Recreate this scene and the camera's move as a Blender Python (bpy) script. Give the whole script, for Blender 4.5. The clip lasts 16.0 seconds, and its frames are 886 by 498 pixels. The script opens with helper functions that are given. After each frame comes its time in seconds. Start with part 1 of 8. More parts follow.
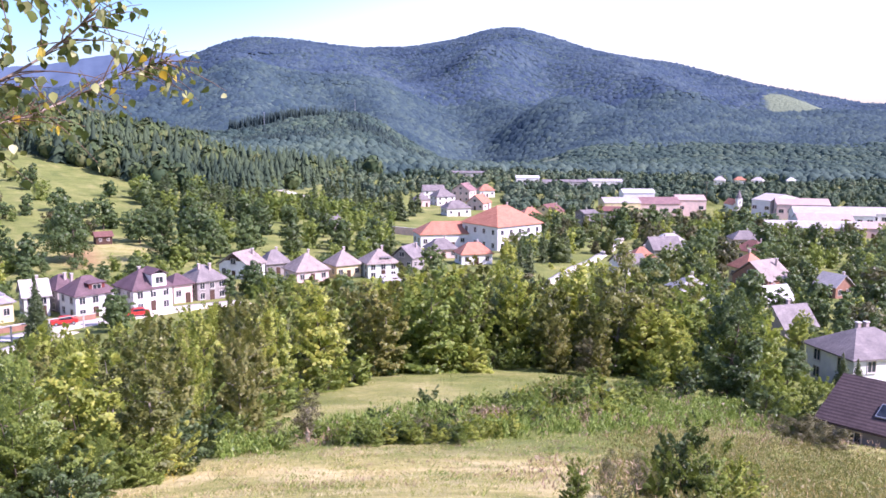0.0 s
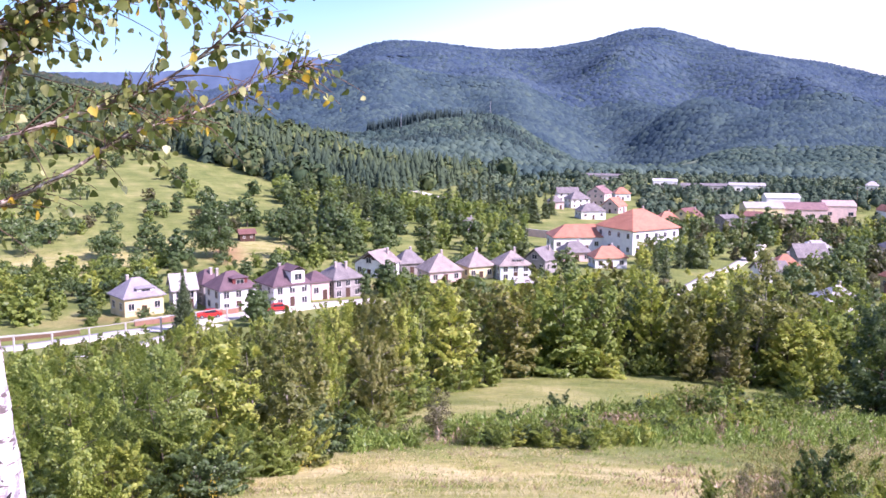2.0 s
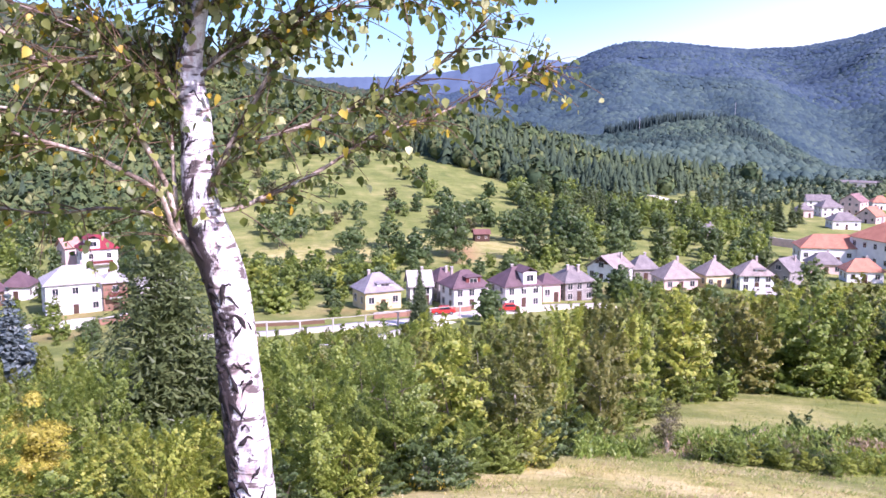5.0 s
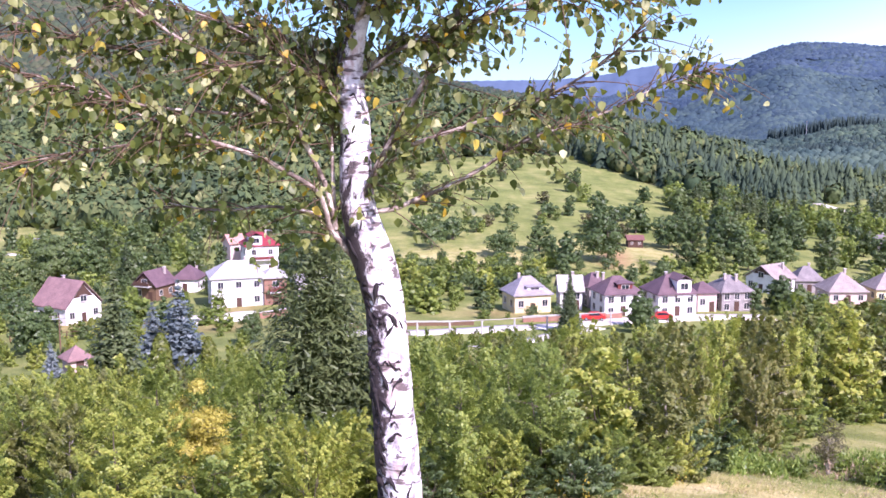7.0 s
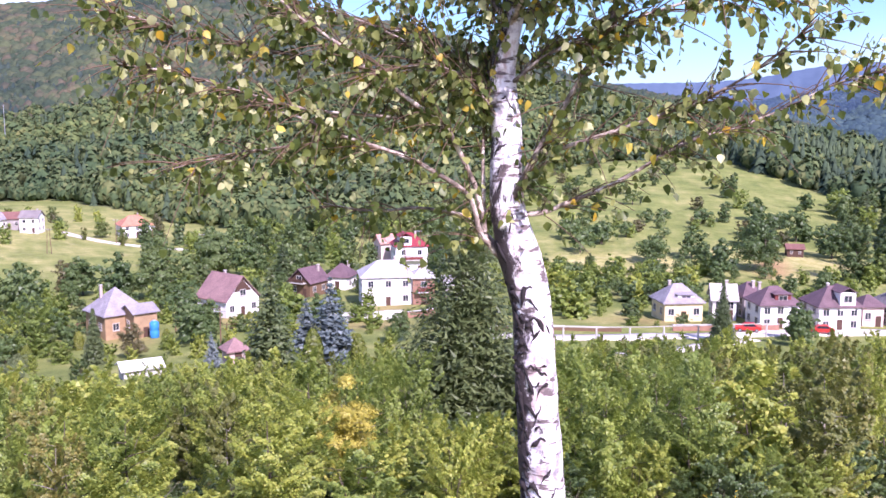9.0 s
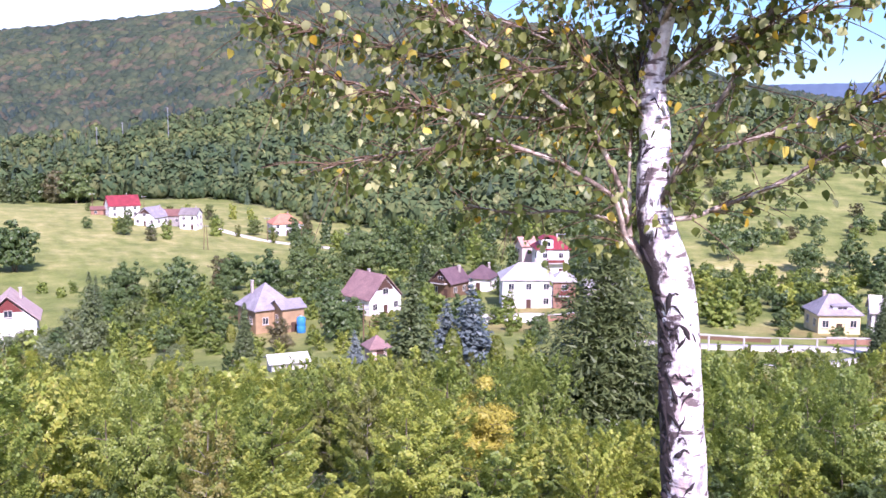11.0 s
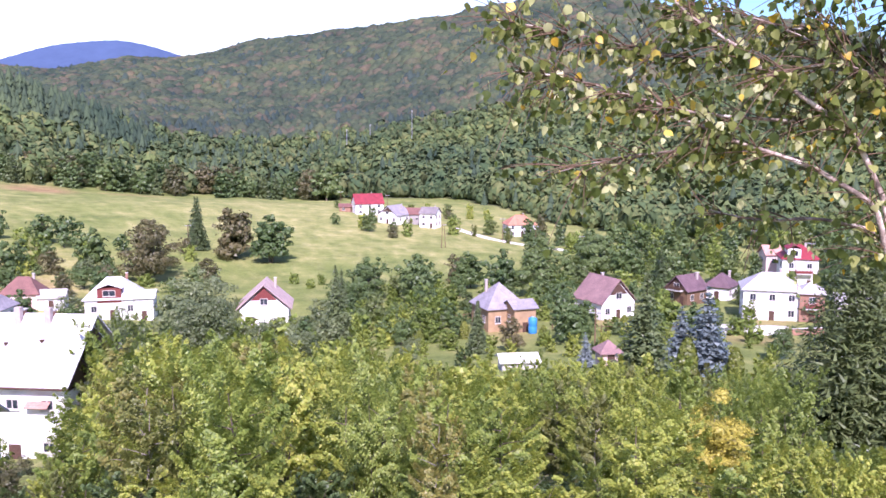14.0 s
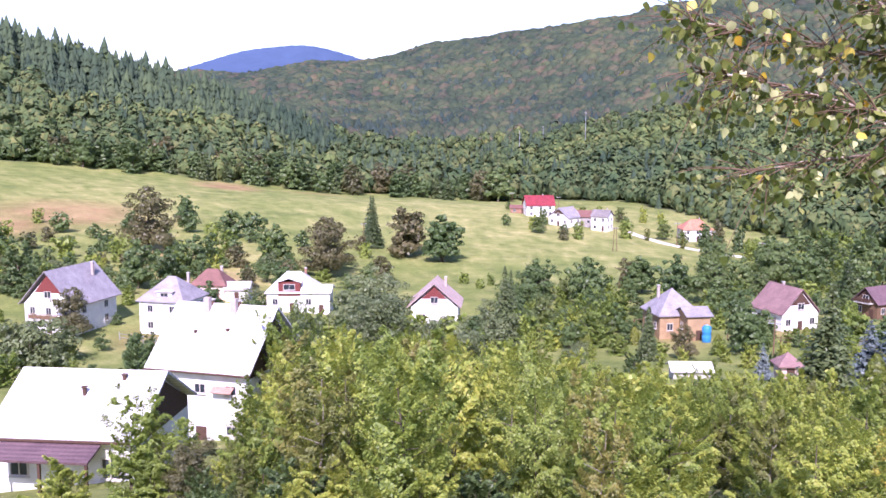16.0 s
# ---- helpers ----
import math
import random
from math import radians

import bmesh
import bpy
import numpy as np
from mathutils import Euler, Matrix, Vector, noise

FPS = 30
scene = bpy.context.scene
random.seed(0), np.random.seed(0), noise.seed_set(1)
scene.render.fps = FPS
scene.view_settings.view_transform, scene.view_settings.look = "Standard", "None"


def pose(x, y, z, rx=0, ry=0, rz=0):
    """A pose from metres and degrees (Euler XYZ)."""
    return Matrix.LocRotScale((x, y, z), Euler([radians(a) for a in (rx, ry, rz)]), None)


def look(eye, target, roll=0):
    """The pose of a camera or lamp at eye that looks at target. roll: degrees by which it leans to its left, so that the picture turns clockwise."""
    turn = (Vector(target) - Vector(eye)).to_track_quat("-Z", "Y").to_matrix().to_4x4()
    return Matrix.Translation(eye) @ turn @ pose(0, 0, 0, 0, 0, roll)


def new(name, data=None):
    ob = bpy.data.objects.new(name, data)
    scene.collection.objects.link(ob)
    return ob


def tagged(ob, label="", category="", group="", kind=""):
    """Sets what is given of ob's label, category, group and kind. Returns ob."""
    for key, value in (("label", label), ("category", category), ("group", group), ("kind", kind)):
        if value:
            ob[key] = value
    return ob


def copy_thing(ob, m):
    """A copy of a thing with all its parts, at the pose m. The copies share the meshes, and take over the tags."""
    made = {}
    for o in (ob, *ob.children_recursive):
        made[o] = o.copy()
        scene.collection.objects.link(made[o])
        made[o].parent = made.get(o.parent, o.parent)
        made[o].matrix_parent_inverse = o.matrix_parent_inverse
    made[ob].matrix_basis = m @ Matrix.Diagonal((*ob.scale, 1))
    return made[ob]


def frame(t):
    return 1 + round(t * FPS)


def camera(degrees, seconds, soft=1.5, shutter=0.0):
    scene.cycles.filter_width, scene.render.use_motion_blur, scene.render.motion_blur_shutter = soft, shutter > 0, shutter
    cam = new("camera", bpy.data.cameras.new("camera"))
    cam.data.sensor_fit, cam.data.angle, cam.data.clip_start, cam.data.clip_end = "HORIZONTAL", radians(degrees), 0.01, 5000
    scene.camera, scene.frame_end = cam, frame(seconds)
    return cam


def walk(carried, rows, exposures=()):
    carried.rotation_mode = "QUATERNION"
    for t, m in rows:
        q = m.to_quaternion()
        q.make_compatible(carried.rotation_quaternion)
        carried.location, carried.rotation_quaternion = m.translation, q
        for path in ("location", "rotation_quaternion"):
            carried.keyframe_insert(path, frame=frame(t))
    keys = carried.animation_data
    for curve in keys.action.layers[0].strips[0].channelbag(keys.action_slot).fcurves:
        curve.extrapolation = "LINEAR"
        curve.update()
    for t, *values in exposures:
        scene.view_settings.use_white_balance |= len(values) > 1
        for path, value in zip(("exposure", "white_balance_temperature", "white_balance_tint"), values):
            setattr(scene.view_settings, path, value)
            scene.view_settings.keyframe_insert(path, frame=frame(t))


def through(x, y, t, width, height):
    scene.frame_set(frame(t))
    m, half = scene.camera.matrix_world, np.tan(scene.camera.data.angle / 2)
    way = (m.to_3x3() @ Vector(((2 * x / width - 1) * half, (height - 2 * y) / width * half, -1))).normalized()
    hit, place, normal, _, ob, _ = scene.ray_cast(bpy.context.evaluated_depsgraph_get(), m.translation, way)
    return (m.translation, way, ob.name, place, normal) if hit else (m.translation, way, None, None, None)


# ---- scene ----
# ---- the camera: it stands on the hilltop and turns slowly to the left ----
cam = camera(50.12, 16.0, soft=1.6)
# seconds, yaw, pitch, lean, and the small drift of the eye
ROWS = [
    (0.0, 0.00, -8.59, -0.21, 0.012, -0.008, 0.002),
    (0.5, 1.76, -8.57, -0.17, 0.012, -0.008, 0.002),
    (1.0, 3.63, -8.55, -0.18, 0.011, -0.007, 0.002),
    (1.5, 5.76, -8.53, -0.12, 0.011, -0.007, 0.002),
    (2.0, 8.09, -8.50, -0.11, 0.011, -0.007, 0.002),
    (2.5, 10.26, -8.48, -0.17, 0.011, -0.007, 0.001),
    (3.0, 12.33, -8.46, -0.09, 0.011, -0.007, 0.001),
    (3.5, 14.86, -8.42, -0.11, 0.010, -0.006, 0.001),
    (4.0, 17.38, -8.40, -0.07, 0.010, -0.006, 0.001),
    (6.5, 29.18, -8.22, -0.07, 0.006, -0.002, 0.000),
    (7.0, 31.44, -8.17, -0.13, 0.005, -0.001, 0.000),
    (7.5, 33.76, -8.16, -0.08, 0.005, -0.001, 0.000),
    (8.0, 36.25, -8.10, -0.14, 0.004, 0.000, 0.000),
    (8.5, 38.57, -8.04, -0.19, 0.002, 0.001, -0.000),
    (9.0, 40.45, -8.02, -0.21, -0.000, 0.001, -0.000),
    (11.5, 51.76, -7.89, -0.15, -0.011, 0.004, -0.001),
    (12.0, 54.53, -7.87, -0.09, -0.013, 0.005, -0.001),
    (12.5, 56.81, -7.85, -0.11, -0.014, 0.005, -0.001),
    (13.0, 59.49, -7.85, -0.12, -0.015, 0.005, -0.001),
    (13.5, 61.81, -7.83, -0.14, -0.016, 0.005, -0.001),
    (14.0, 63.24, -7.83, -0.12, -0.017, 0.005, -0.001),
    (14.5, 66.23, -7.82, -0.15, -0.019, 0.006, -0.000),
    (15.0, 69.38, -7.78, -0.10, -0.020, 0.006, -0.000),
    (15.5, 71.64, -7.78, -0.14, -0.021, 0.006, -0.000),
    (16.0, 73.59, -7.76, -0.13, -0.022, 0.006, 0.000),
]
EYE_Z = 52.0
walk(cam, [(t, pose(x, y, EYE_Z + z, 90 + pitch, lean, yaw)) for t, yaw, pitch, lean, x, y, z in ROWS], exposures=((0.0, 1.0, 5920, 44), (16.0, 1.0, 5800, 42)))

# ---- world, sun ----
SUN_BEARING, SUN_HEIGHT = -112.0, 43.0   # degrees left of straight ahead, degrees above the horizon
world = bpy.data.worlds.new("sky")
scene.world = world
world.use_nodes = True
wn = world.node_tree.nodes
sky = wn.new("ShaderNodeTexSky")
sky.sky_type = "NISHITA"
sky.sun_disc = False
sky.sun_elevation = radians(SUN_HEIGHT)
sky.sun_rotation = radians(-SUN_BEARING)
sky.air_density, sky.dust_density, sky.ozone_density = 1.0, 0.7, 1.6
# the haze thins out towards the clear part of the sky, away from the sun
wl = world.node_tree.links
way = wn.new("ShaderNodeTexCoord")
clear = wn.new("ShaderNodeVectorMath")
clear.operation = "DOT_PRODUCT"
clear.inputs[1].default_value = (-math.sin(radians(31)) * 0.82, math.cos(radians(31)) * 0.82, 0.57)
wl.new(way.outputs["Generated"], clear.inputs[0])
thin = wn.new("ShaderNodeMapRange")
thin.interpolation_type = "SMOOTHSTEP"
thin.inputs["From Min"].default_value, thin.inputs["From Max"].default_value = 0.75, 0.86
wl.new(clear.outputs["Value"], thin.inputs["Value"])
veil = wn.new("ShaderNodeMix")
veil.data_type, veil.blend_type = "RGBA", "MULTIPLY"
veil.inputs["B"].default_value = (0.47, 0.68, 0.80, 1)
wl.new(thin.outputs["Result"], veil.inputs["Factor"])
wl.new(sky.outputs["Color"], veil.inputs["A"])
wl.new(veil.outputs["Result"], wn["Background"].inputs["Color"])
wn["Background"].inputs["Strength"].default_value = 0.132
sun_data = bpy.data.lights.new("sun", "SUN")
sun_data.energy, sun_data.angle, sun_data.color = 4.7, radians(0.5), (1.0, 0.95, 0.86)
sun = new("sun", sun_data)
sx, sy = -math.sin(radians(SUN_BEARING)), math.cos(radians(SUN_BEARING))
sun.matrix_world = look((300 * sx, 300 * sy, 300 * math.tan(radians(SUN_HEIGHT))), (0, 0, 0))

# ---- building helpers ----
def part(name, bm, material, parent=None, label="", smooth=False):
    """A bmesh as one mesh object, under its thing."""
    me = bpy.data.meshes.new(name)
    bm.to_mesh(me)
    bm.free()
    return finish(name, me, material, parent, label, smooth)


def finish(name, me, material, parent=None, label="", smooth=False):
    if smooth:
        me.polygons.foreach_set("use_smooth", [True] * len(me.polygons))
    me.materials.append(material)
    ob = new(name, me)
    ob.parent = parent
    if label:
        ob["label"] = label
    return ob


def mesh_of(name, verts, faces):
    """A mesh from an array of points and one array of triangles or quads."""
    me = bpy.data.meshes.new(name)
    verts, faces = np.asarray(verts, np.float32), np.asarray(faces, np.int32)
    n = faces.shape[1]
    me.vertices.add(len(verts))
    me.vertices.foreach_set("co", verts.ravel())
    me.loops.add(faces.size)
    me.loops.foreach_set("vertex_index", faces.ravel())
    me.polygons.add(len(faces))
    me.polygons.foreach_set("loop_start", np.arange(0, faces.size, n, dtype=np.int32))
    me.update(calc_edges=True)
    return me


def sheet(name, verts, faces, material, parent=None, label="", smooth=False):
    return finish(name, mesh_of(name, verts, faces), material, parent, label, smooth)


def thing(name, label, category, group="", kind=""):
    return tagged(new(name), label, category, group, kind)


def add_box(bm, x0, x1, y0, y1, z0, z1):
    v = [bm.verts.new((x, y, z)) for z in (z0, z1) for x, y in ((x0, y0), (x1, y0), (x1, y1), (x0, y1))]
    for f in ((3, 2, 1, 0), (4, 5, 6, 7), (0, 1, 5, 4), (1, 2, 6, 5), (2, 3, 7, 6), (3, 0, 4, 7)):
        bm.faces.new([v[i] for i in f])
    return v


def box(x0, x1, y0, y1, z0, z1, bevel=0.0):
    bm = bmesh.new()
    add_box(bm, x0, x1, y0, y1, z0, z1)
    if bevel:
        bmesh.ops.bevel(bm, geom=bm.edges[:], offset=bevel, segments=1, affect="EDGES")
    return bm


def tube_arrays(points, radii, sides=6):
    """Verts and quads of a tapered tube along points."""
    pts = np.asarray(points, float)
    n = len(pts)
    tan = np.gradient(pts, axis=0)
    tan /= np.linalg.norm(tan, axis=1)[:, None] + 1e-9
    ref = np.array((0.31, 0.95, 0.05)) if abs(tan[0][2]) > 0.6 else np.array((0, 0, 1.0))
    a = np.cross(tan, ref)
    a /= np.linalg.norm(a, axis=1)[:, None] + 1e-9
    b = np.cross(tan, a)
    ang = np.arange(sides) * 2 * math.pi / sides
    ring = a[:, None, :] * np.cos(ang)[None, :, None] + b[:, None, :] * np.sin(ang)[None, :, None]
    v = pts[:, None, :] + ring * np.asarray(radii, float)[:, None, None]
    f = [(i * sides + j, i * sides + (j + 1) % sides, (i + 1) * sides + (j + 1) % sides, (i + 1) * sides + j) for i in range(n - 1) for j in range(sides)]
    return v.reshape(-1, 3), np.array(f, int)


def joined(pieces):
    """Several (verts, faces) pairs as one."""
    vs, fs, k = [], [], 0
    for v, f in pieces:
        vs.append(v)
        fs.append(np.asarray(f) + k)
        k += len(v)
    return np.concatenate(vs), np.concatenate(fs)


# ---- materials ----
def material(name, rough=0.8, metal=0.0, spec=0.3):
    m = bpy.data.materials.new(name)
    m.use_nodes = True
    p = m.node_tree.nodes["Principled BSDF"]
    p.inputs["Roughness"].default_value = rough
    p.inputs["Metallic"].default_value = metal
    p.inputs["Specular IOR Level"].default_value = spec
    return m, m.node_tree.nodes, m.node_tree.links, p


def ramp(nodes, links, source, stops):
    r = nodes.new("ShaderNodeValToRGB")
    while len(r.color_ramp.elements) < len(stops):
        r.color_ramp.elements.new(0.5)
    for e, (at, col) in zip(r.color_ramp.elements, stops):
        e.position, e.color = at, (*col, 1)
    links.new(source, r.inputs["Fac"])
    return r.outputs["Color"]


def grain(nodes, links, scale, detail=5.0, coords="Object", rough=0.6, stretch=(1, 1, 1)):
    tc = nodes.new("ShaderNodeTexCoord") if coords != "Position" else nodes.new("ShaderNodeNewGeometry")
    mp = nodes.new("ShaderNodeMapping")
    mp.inputs["Scale"].default_value = stretch
    links.new(tc.outputs[coords], mp.inputs["Vector"])
    n = nodes.new("ShaderNodeTexNoise")
    n.inputs["Scale"].default_value, n.inputs["Detail"].default_value, n.inputs["Roughness"].default_value = scale, detail, rough
    links.new(mp.outputs["Vector"], n.inputs["Vector"])
    return n.outputs["Fac"]


def mix(nodes, links, fac, a, b, mode="MIX"):
    m = nodes.new("ShaderNodeMix")
    m.data_type, m.blend_type = "RGBA", mode
    for value, sock in ((fac, m.inputs["Factor"]), (a, m.inputs["A"]), (b, m.inputs["B"])):
        if isinstance(value, (int, float)):
            sock.default_value = value
        elif isinstance(value, tuple):
            sock.default_value = (*value, 1)
        else:
            links.new(value, sock)
    return m.outputs["Result"]


def bump(nodes, links, source, p, strength=0.3, distance=0.05):
    b = nodes.new("ShaderNodeBump")
    b.inputs["Strength"].default_value, b.inputs["Distance"].default_value = strength, distance
    links.new(source, b.inputs["Height"])
    links.new(b.outputs["Normal"], p.inputs["Normal"])


def plaster(name, light, dark, scale=0.7):
    m, n, l, p = material(name, 0.9)
    big = ramp(n, l, grain(n, l, scale, 6, "Object"), ((0.3, dark), (0.62, light)))
    fine = grain(n, l, 14, 4, "Object")
    l.new(mix(n, l, 0.25, big, ramp(n, l, fine, ((0.35, dark), (0.7, light)))), p.inputs["Base Color"])
    bump(n, l, fine, p, 0.15, 0.02)
    return m


def roofing(name, light, dark, metal=0.0, rough=0.6, courses=3.2):
    """Roof covering laid in courses, weathered in streaks."""
    m, n, l, p = material(name, rough, metal)
    tc = n.new("ShaderNodeTexCoord")
    w = n.new("ShaderNodeTexWave")
    w.wave_type, w.bands_direction = "BANDS", "Z"
    w.inputs["Scale"].default_value, w.inputs["Distortion"].default_value = courses, 0.6
    l.new(tc.outputs["Object"], w.inputs["Vector"])
    stain = grain(n, l, 0.55, 7, "Object", 0.7)
    col = ramp(n, l, stain, ((0.32, dark), (0.66, light)))
    spots = ramp(n, l, grain(n, l, 6, 3, "Object"), ((0.35, (0.72, 0.72, 0.72)), (0.62, (1.08, 1.06, 1.04))))
    col = mix(n, l, 0.8, col, spots, "MULTIPLY")
    l.new(mix(n, l, 0.22, col, mix(n, l, 1.0, col, w.outputs["Color"], "MULTIPLY")), p.inputs["Base Color"])
    bump(n, l, w.outputs["Fac"], p, 0.35, 0.05)
    return m


def foliage(name, tones, through=0.35, spread=0.6):
    """Leaves: tone by island and by tree, with light through the blade."""
    m, n, l, p = material(name, 0.46, 0.0, 0.5)
    geo = n.new("ShaderNodeNewGeometry")
    info = n.new("ShaderNodeObjectInfo")
    a = n.new("ShaderNodeMath")
    a.operation = "MULTIPLY_ADD"
    a.inputs[1].default_value = spread
    l.new(geo.outputs["Random Per Island"], a.inputs[0])
    b = n.new("ShaderNodeMath")
    b.operation = "MULTIPLY"
    b.inputs[1].default_value = 1 - spread
    l.new(info.outputs["Random"], b.inputs[0])
    l.new(b.outputs[0], a.inputs[2])
    steps = [(0.08 + 0.84 * i / (len(tones) - 1), c) for i, c in enumerate(tones)]
    col = ramp(n, l, a.outputs[0], steps)
    l.new(col, p.inputs["Base Color"])
    tr = n.new("ShaderNodeBsdfTranslucent")
    l.new(mix(n, l, 0.35, col, (0.22, 0.26, 0.02)), tr.inputs["Color"])
    ms = n.new("ShaderNodeMixShader")
    ms.inputs["Fac"].default_value = through
    l.new(p.outputs["BSDF"], ms.inputs[1])
    l.new(tr.outputs["BSDF"], ms.inputs[2])
    l.new(ms.outputs["Shader"], n["Material Output"].inputs["Surface"])
    return m


def canopy(name, tones, size, mottle=0.75):
    """A wood seen from afar: crowns of mixed tones, mottled by boughs."""
    m, n, l, p = material(name, 0.85, 0.0, 0.15)
    geo = n.new("ShaderNodeNewGeometry")
    col = ramp(n, l, geo.outputs["Random Per Island"], [(i / (len(tones) - 1), c) for i, c in enumerate(tones)])
    g = grain(n, l, size, 4, "Position", 0.7)
    col = mix(n, l, mottle, col, ramp(n, l, g, ((0.3, (0.45, 0.5, 0.5)), (0.7, (1.35, 1.3, 1.2)))), "MULTIPLY")
    # broad noise: stands differ in tone, with lit and shaded tracts painted in
    stand = ramp(n, l, grain(n, l, 0.011, 5, "Position", 0.65), ((0.36, (0.66, 0.74, 0.82)), (0.5, (1.0, 1.0, 1.0)), (0.64, (1.34, 1.26, 1.08))))
    l.new(mix(n, l, 1.0, col, stand, "MULTIPLY"), p.inputs["Base Color"])
    bump(n, l, g, p, mottle, 1.2)
    return m


def plain(name, colour, rough=0.7, metal=0.0, var=0.25, scale=3.0):
    m, n, l, p = material(name, rough, metal)
    dark = tuple(c * (1 - var) for c in colour)
    l.new(ramp(n, l, grain(n, l, scale, 6), ((0.3, dark), (0.7, colour))), p.inputs["Base Color"])
    return m


def glass(name):
    m, n, l, p = material(name, 0.06, 0.0, 0.6)
    l.new(ramp(n, l, grain(n, l, 0.9, 2), ((0.3, (0.015, 0.02, 0.028)), (0.7, (0.05, 0.06, 0.075)))), p.inputs["Base Color"])
    return m


WHITE_WALL = plaster("white_render", (0.80, 0.78, 0.76), (0.62, 0.60, 0.60))
CREAM_WALL = plaster("cream_render", (0.74, 0.62, 0.36), (0.55, 0.44, 0.26))
TAN_WALL = plaster("tan_render", (0.38, 0.26, 0.15), (0.26, 0.17, 0.10))
PINK_WALL = plaster("pink_render", (0.70, 0.52, 0.48), (0.50, 0.38, 0.36))
GREEN_WALL = plaster("pale_green_render", (0.68, 0.74, 0.70), (0.52, 0.58, 0.56))
GREY_WALL = plaster("grey_render", (0.34, 0.31, 0.30), (0.20, 0.18, 0.18))
BRICK_WALL = plaster("red_brick", (0.33, 0.18, 0.125), (0.22, 0.12, 0.09))
PURPLE_ROOF = roofing("purple_roof", (0.200, 0.125, 0.140), (0.115, 0.072, 0.084))
MAUVE_ROOF = roofing("mauve_roof", (0.36, 0.22, 0.21), (0.22, 0.13, 0.13))
GREY_ROOF = roofing("grey_roof", (0.30, 0.265, 0.26), (0.16, 0.14, 0.145))
LAVENDER_ROOF = roofing("lavender_roof", (0.40, 0.37, 0.40), (0.24, 0.215, 0.245))
PALE_ROOF = roofing("pale_metal_roof", (0.60, 0.56, 0.55), (0.40, 0.37, 0.365), 0.0, 0.45, 1.2)
WHITE_ROOF = roofing("white_metal_roof", (0.84, 0.82, 0.82), (0.68, 0.66, 0.67), 0.0, 0.4, 0.9)
ORANGE_ROOF = roofing("orange_tile_roof", (0.60, 0.27, 0.17), (0.42, 0.17, 0.11))
SALMON_ROOF = roofing("salmon_tile_roof", (0.60, 0.36, 0.30), (0.42, 0.22, 0.18))
RED_ROOF = roofing("red_roof", (0.34, 0.045, 0.062), (0.20, 0.03, 0.04))
DARK_ROOF = roofing("dark_violet_roof", (0.090, 0.064, 0.067), (0.058, 0.041, 0.044), 0.0, 0.75, 2.2)
FADED_ROOF = roofing("faded_pink_roof", (0.62, 0.47, 0.43), (0.46, 0.33, 0.30))
WEATHERED_ROOF = roofing("weathered_roof", (0.42, 0.35, 0.32), (0.25, 0.205, 0.19))
BROWN_ROOF = roofing("brown_roof", (0.27, 0.13, 0.11), (0.16, 0.08, 0.07))
GLASS = glass("window_glass")
FRAME = plain("window_frame", (0.55, 0.50, 0.47), 0.5, 0, 0.15)
DARK_WOOD = plain("dark_wood", (0.10, 0.055, 0.04), 0.75, 0, 0.4, 6)
RED_WOOD = plain("red_stained_wood", (0.20, 0.05, 0.045), 0.75, 0, 0.4, 6)
BROWN_WOOD = plain("brown_wood", (0.19, 0.115, 0.07), 0.8, 0, 0.4, 6)
CHIMNEY = plaster("chimney_plaster", (0.46, 0.38, 0.35), (0.30, 0.25, 0.23), 2)
CONCRETE = plaster("concrete", (0.58, 0.55, 0.52), (0.40, 0.38, 0.36), 0.5)
BARK = plain("bark", (0.15, 0.12, 0.09), 0.9, 0, 0.5, 9)
PALE_BARK = plain("pale_bark", (0.34, 0.30, 0.25), 0.85, 0, 0.5, 9)
BLUE_PAINT = plain("blue_paint", (0.04, 0.25, 0.60), 0.45, 0, 0.2)
RED_PAINT = plain("red_paint", (0.55, 0.04, 0.03), 0.4, 0, 0.25)
METAL = plain("galvanised_metal", (0.42, 0.43, 0.45), 0.45, 0.6, 0.25)
LEAF_GREEN = foliage("green_leaves", ((0.120, 0.188, 0.044), (0.255, 0.332, 0.070), (0.42, 0.485, 0.112)), 0.53, 0.65)
LEAF_MID = foliage("village_leaves", ((0.066, 0.114, 0.040), (0.108, 0.166, 0.054), (0.172, 0.232, 0.078)), 0.40, 0.45)
LEAF_MAPLE = foliage("maple_leaves", ((0.070, 0.110, 0.035), (0.118, 0.164, 0.048), (0.188, 0.230, 0.068)), 0.40, 0.5)
LEAF_FRESH = foliage("fresh_green_leaves", ((0.135, 0.205, 0.042), (0.285, 0.365, 0.074), (0.46, 0.52, 0.118)), 0.54, 0.65)
LEAF_WARM = foliage("yellow_green_leaves", ((0.165, 0.225, 0.044), (0.345, 0.415, 0.080), (0.52, 0.565, 0.118), (0.62, 0.59, 0.135)), 0.56, 0.7)
LEAF_OLIVE = foliage("olive_leaves", ((0.095, 0.122, 0.032), (0.165, 0.188, 0.050), (0.25, 0.258, 0.068), (0.32, 0.270, 0.074)), 0.44, 0.5)
# its palest tone puts glints of light into the leaf colour
LEAF_DARK = foliage("dark_leaves", ((0.050, 0.088, 0.030), (0.088, 0.140, 0.046), (0.170, 0.235, 0.085)), 0.38, 0.75)
LEAF_GREY = foliage("willow_leaves", ((0.100, 0.135, 0.062), (0.165, 0.205, 0.090), (0.25, 0.295, 0.135)), 0.40)
LEAF_YELLOW = foliage("autumn_leaves", ((0.32, 0.30, 0.05), (0.50, 0.43, 0.07), (0.62, 0.53, 0.10)), 0.45, 0.9)
